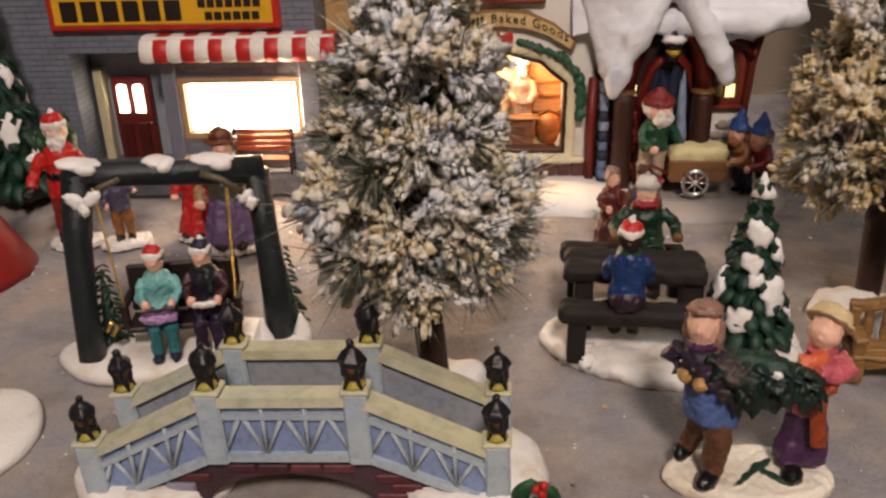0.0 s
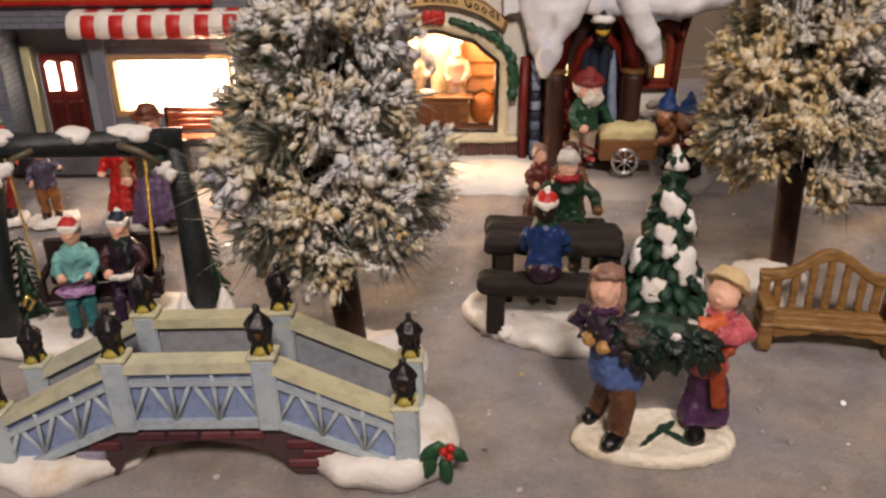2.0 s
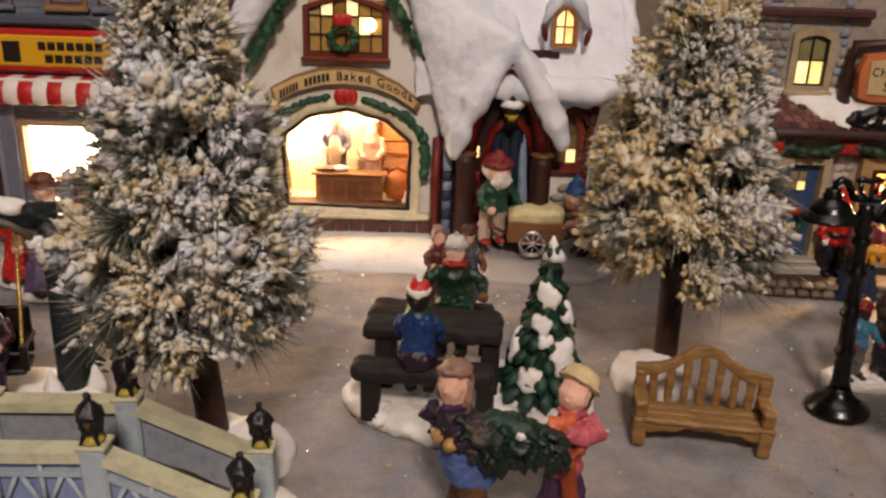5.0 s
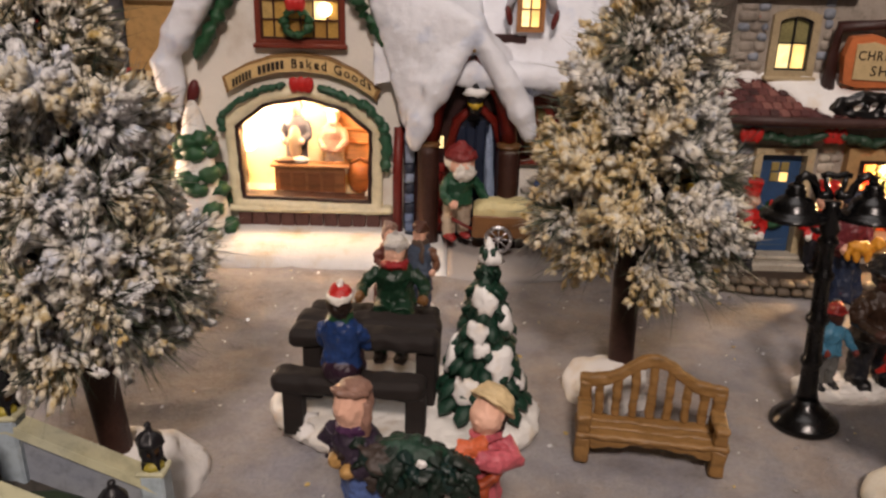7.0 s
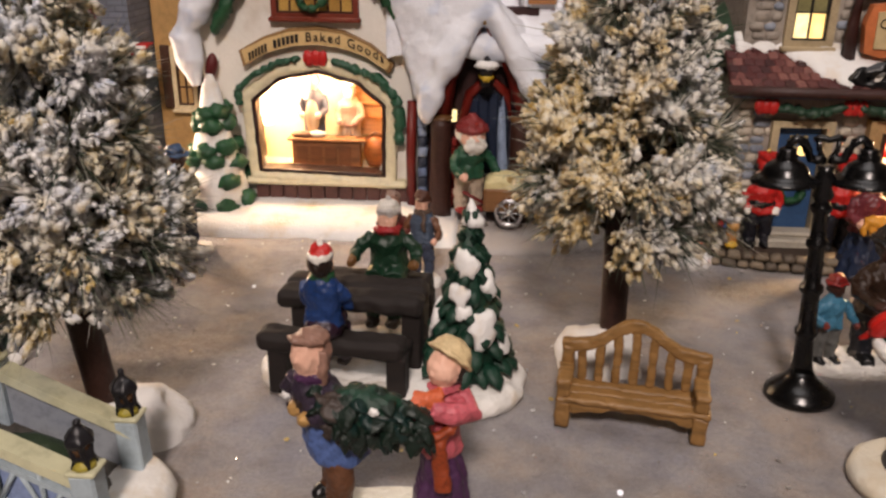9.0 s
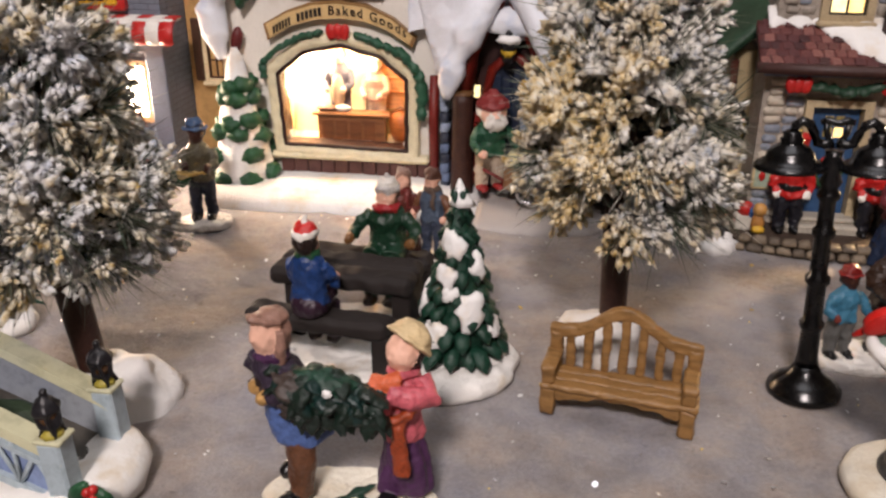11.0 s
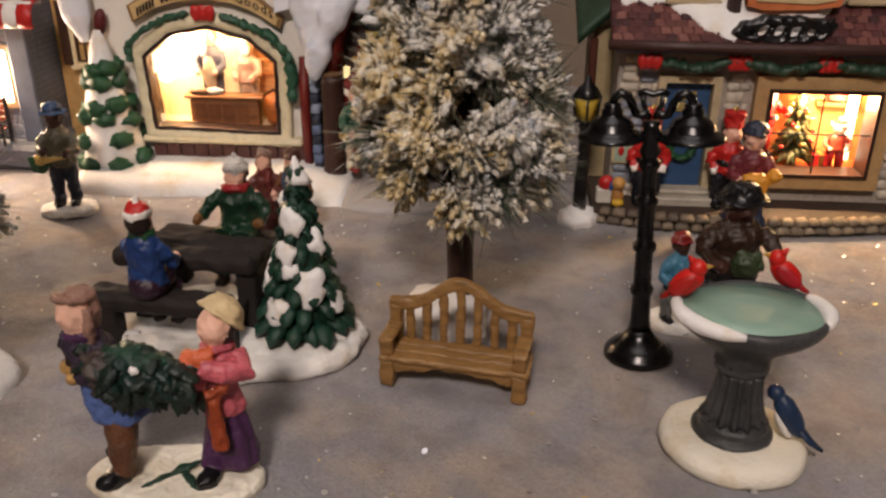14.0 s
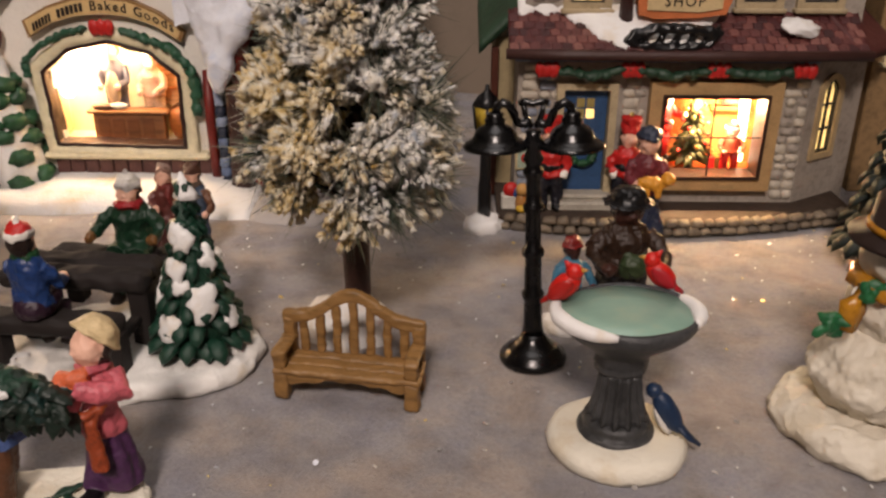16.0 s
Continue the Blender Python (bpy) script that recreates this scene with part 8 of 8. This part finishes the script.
far = thing("lantern_post", (0.2885, 0.5385, 0), "black lantern post with yellow glass on a snowy base", "street lamp", rz=0.001)
part("base", Shape().ball((0, 0, 0.002), (0.0125, 0.0115, 0.0085), SNOW, seg=18, rings=12, lump=.3), far, "white snow base")
part("post", Shape().lathe([(0.0042, 0.004), (0.0040, 0.03), (0.0034, 0.0325), (0.0030, 0.06), (0.0042, 0.062), (0.0028, 0.064)], BLACK, (0, 0, 0), 12), far)
lh = part("lantern_frame", Shape().lathe([(0.0034, 0.0635), (0.0060, 0.0645), (0.0062, 0.0655)], BLACK, (0, 0, 0), 4).lathe([(0.0082, 0.079), (0.0086, 0.080), (0.0055, 0.085), (0.0016, 0.0885), (0.0012, 0.092)], BLACK, (0, 0, 0), 4), far, "black four-sided lantern head")
for i in range(4):
    a = 6.2832 * i / 4
    part("corner_bar", Shape().tube([(0.0062 * math.cos(a), 0.0062 * math.sin(a), 0.065), (0.0080 * math.cos(a), 0.0080 * math.sin(a), 0.0795)], 0.0008, BLACK, 5), lh)
part("lantern_glass", Shape().lathe([(0.0056, 0.0655), (0.0073, 0.079)], paint("b59a34", .3, .25), (0, 0, 0), 4), lh, "dull yellow glass")

# ---- bird bath ----
bath = thing("bird_bath", (0.3325, 0.3195, 0), "grey fluted bird bath with green water on a snow base", "bird bath", rz=0.001)
part("base", Shape().lathe([(0.0265, -0.001), (0.0278, 0.002), (0.0268, 0.0055), (0.024, 0.0075), (0.012, 0.0082)], CREAM_SNOW, (0.0015, -0.0005, 0), 36, 0.93, wob=.07).rough(.0008, 130), bath, "round white snow base")
STN = paint("3e3f40", 0.36, 0.6, 420, .8, "131312")
part("plinth", Shape().lathe([(0.0142, 0.0055), (0.0150, 0.0068), (0.0150, 0.0090), (0.0140, 0.0100), (0.0126, 0.0104), (0.0132, 0.0118), (0.0128, 0.0136), (0.0108, 0.0148)], STN, (0, 0, 0), 28), bath)
part("pedestal", Shape().lathe([(0.0112, 0.014), (0.0102, 0.017), (0.0088, 0.023), (0.0080, 0.029), (0.0077, 0.0325), (0.0080, 0.0345)], STN, (0, 0, 0), 98, 1, 0.085, 14), bath, "fluted grey pedestal")
part("bowl", Shape().lathe([(0.0086, 0.0312), (0.0104, 0.0325), (0.0106, 0.0340), (0.0094, 0.0352), (0.0108, 0.0362), (0.0100, 0.0385), (0.0120, 0.041), (0.0180, 0.0455), (0.0240, 0.0495), (0.0275, 0.0525), (0.0288, 0.0545), (0.0286, 0.0570), (0.0268, 0.0580), (0.0262, 0.0565), (0.02, 0.054)], STN, (0, 0, 0.0028), 64, 0.82, 0.012, 8, .06).moved(Matrix.Diagonal((0.95, 0.95, 1, 1))), bath, "weathered grey stone bowl")
WATER, wt, wb, wc = node_kit("pale_green_water")
wb.inputs["Base Color"].default_value = (0.2, 0.33, 0.27, 1)
wt.links.new(ramp_of(wt, noise_of(wt, wc.outputs["Object"], 60, 3), ((0.3, (0.19, 0.31, 0.25)), (0.55, (0.23, 0.36, 0.29)), (0.75, (0.30, 0.38, 0.28)))), wb.inputs["Base Color"])
wb.inputs["Roughness"].default_value = 0.3
part("water", Shape().lathe([(0.0266, 0.0548), (0.0266, 0.0568), (0.012, 0.0569), (0.002, 0.0569)], WATER, (0, 0, 0.0028), 48, 0.82).moved(Matrix.Diagonal((0.95, 0.95, 1, 1))), bath, "pale green painted water")


def rim_snow(a0, a1, seed):
    sh, n = Shape(), 14
    pts, rad = [], []
    for i in range(n + 1):
        a = a0 + (a1 - a0) * i / n
        pts.append((0.0262 * math.cos(a), 0.0215 * math.sin(a), 0.0594))
        rad.append(0.0031 * math.sin(math.pi * (0.08 + 0.84 * i / n)) ** 0.6 * (1 + 0.25 * noise.noise(Vector((a * 3, seed, 0)))))
    return sh.tube(pts, rad, SNOW, 10)


part("rim_snow", rim_snow(2.75, 4.45, 1), bath, "snow lying on the rim")
part("rim_snow", rim_snow(-0.5, 0.55, 2), bath, "snow lying on the rim")


def bird(c, rz, s, mat, wing_m, belly=None):
    b = Shape().ball((0, 0, 0.0045), (0.0075, 0.0042, 0.0045), mat, (0, 22, 0), lump=.08).ball((-0.0058, 0, 0.009), (0.0034, 0.0032, 0.0034), mat)
    b.tube([(-0.0052, 0, 0.011), (-0.0040, 0, 0.0145)], [0.0022, 0.0004], mat, 7).tube([(-0.0085, 0, 0.0088), (-0.0112, 0, 0.0082)], [0.0014, 0.0002], paint("a87a2c"), 6)
    b.tube([(0.005, 0, 0.003), (0.008, 0, 0.0016), (0.0108, 0, 0.001)], [0.0026, 0.0022, 0.0014], wing_m, 7, .5)
    for sy in (-1, 1):
        b.ball((0.001, sy * 0.0034, 0.0048), (0.0062, 0.0012, 0.0030), wing_m, (0, 20, 0))
    if belly:
        b.ball((-0.001, 0, 0.0028), (0.0058, 0.0038, 0.0034), belly, (0, 20, 0))
    return b.moved(pose(*c, 0, 0, rz) @ Matrix.Scale(s, 4))


SCARLET = paint("c02018", .35, .2)
solo("cardinal_bird", bird((0, 0, 0), 0, 0.98, SCARLET, paint("a01a14", .35, .2)), (0.3115, 0.3265, 0.0585), "painted red bird perched on the bird bath rim", "bird", "red birds", 165).matrix_world = pose(0.3115, 0.3255, 0.0620, 0, 24, 165)
solo("cardinal_bird", bird((0, 0, 0), 0, 0.95, SCARLET, paint("a01a24", .35, .2)), (0.3495, 0.3425, 0.0565), "painted red bird perched on the bird bath rim", "bird", "red birds", -20).matrix_world = pose(0.3475, 0.3395, 0.0608, 0, 18, -15)
bj = Shape()
bj.ball((0, 0, 0.0135), (0.0045, 0.0038, 0.0105), paint("1f3350", .38, .35), (0, -18, 0), lump=.08).ball((-0.004, 0, 0.0235), (0.0034, 0.0032, 0.0034), paint("1f3350", .38, .35))
bj.tube([(0.003, 0, 0.008), (0.0065, 0, 0.002), (0.0105, 0, -0.002)], [0.003, 0.0024, 0.0012], paint("182a44", .38, .35), 8, .5)
bj.ball((-0.0025, 0, 0.010), (0.0026, 0.0034, 0.0070), WHITE, (0, -18, 0))
solo("blue_bird", bj.moved(Matrix.Rotation(radians(-14), 4, "Y") @ Matrix.Scale(0.95, 4)), (0.3535, 0.3125, 0.007), "painted dark blue bird with white belly on the snow base", "bird", "", -20)

# ---- snowman ----
sm = thing("snowman", (0.4385, 0.335, 0), "cream-white snowman with a dark hat and gold-green garland", "snowman", rz=0.001)
SMW = snow_paint("snowman_white", (0.62, 0.57, 0.47), (0.42, 0.36, 0.26), 300)
FOIL = paint("a8741c", .22, .5, 260, .5, "5a3a10")
LEAF = paint("1d5a34", .28, .5, 420, .6, "0d3a20")
part("base", cast(Shape().lathe([(0.0375, -0.001), (0.0390, 0.002), (0.0378, 0.0060), (0.0345, 0.0100), (0.029, 0.0122), (0.01, 0.0128)], SMW, (0.002, -0.002, 0), 44, 0.95, 0, 1, .12), 0.0011, 2).rough(.0016, 110).rough(.0009, 380), sm, "lumpy snow base")
part("lower_body", cast(Shape().ball((0.0040, 0, 0.0245), (0.0305, 0.029, 0.0180), SMW, seg=30, rings=18, lump=.1).ball((0.0040, 0, 0.0340), (0.0285, 0.027, 0.0140), SMW, seg=30, rings=18, lump=.1), 0.0011, 2).rough(.0013, 120).rough(.0009, 400), sm)
part("upper_body", cast(Shape().ball((0.0045, 0, 0.0535), (0.0215, 0.021, 0.0150), SMW, seg=26, rings=16, lump=.12), 0.0011, 2).rough(.0006, 150).rough(.0006, 420), sm)
part("head", Shape().ball((0.003, 0, 0.0735), (0.0180, 0.017, 0.0125), SMW, seg=26, rings=16, lump=.12).rough(.0010, 200), sm)
hat = part("hat", Shape().lathe([(0.004, -0.001), (0.0240, 0.0), (0.0246, 0.0018), (0.0178, 0.0035), (0.0168, 0.0160), (0.0150, 0.0180), (0.004, 0.0185)], paint("24150f", .6, .4), (0.003, 0, 0.0815), 30, 1, 0, 1, .04), sm, "dark brown brimmed hat")
part("hat_band", Shape().lathe([(0.0170, 0.0), (0.0186, 0.0008), (0.0186, 0.0030), (0.0170, 0.0036)], FOIL, (0.003, 0, 0.0850), 30), hat, "shiny gold band")
scarf = part("garland", Shape().lathe([(0.0188, 0), (0.0214, 0.002), (0.0208, 0.0058), (0.0178, 0.007)], FOIL, (0.003, 0, 0.0612), 34, 1, .05, 13).rough(.0010, 240), sm, "gold foil garland")
part("garland_tail", Shape().tube([(-0.0165, -0.008, 0.0660), (-0.0215, -0.011, 0.0600), (-0.0225, -0.012, 0.0510)], [0.0034, 0.0044, 0.0036], FOIL, 9).rough(.0012, 260), scarf)
for c, k in (((-0.0150, -0.010, 0.0660), 9), ((-0.0290, -0.011, 0.0520), 15)):
    lf, rl = Shape(), random.Random(int(k))
    for i in range(k):
        lf.ball((c[0] + rl.uniform(-.0042, .0042), c[1] + rl.uniform(-.002, .002), c[2] + rl.uniform(-.0034, .0034)), (0.0034, 0.0014, 0.0022), LEAF, (rl.uniform(-40, 40), rl.uniform(0, 180), rl.uniform(-40, 40)), 9, 6, .4)
    part("green_leaf", cast(lf, 0.0006), scarf, "glossy green foil leaf")
part("snow_tuft", Shape().ball((-0.0185, -0.007, 0.0620), (0.0030, 0.0026, 0.0036), SMW, lump=.4).rough(.0008, 300), sm)

# ---- trees at the edges ----
moulded_pine((0.514, 0.492, 0), 0.116, 0.024, "very dark green moulded pine near the gift shop", 12, "dark_pine", False, paint("08160f", 0.55, 0.5, 800, 0.6, "030a06"))
moulded_pine((-0.309, 0.580, 0), 0.165, 0.026, "dark green moulded pine dotted with snow", 17, "snowy_pine", True)
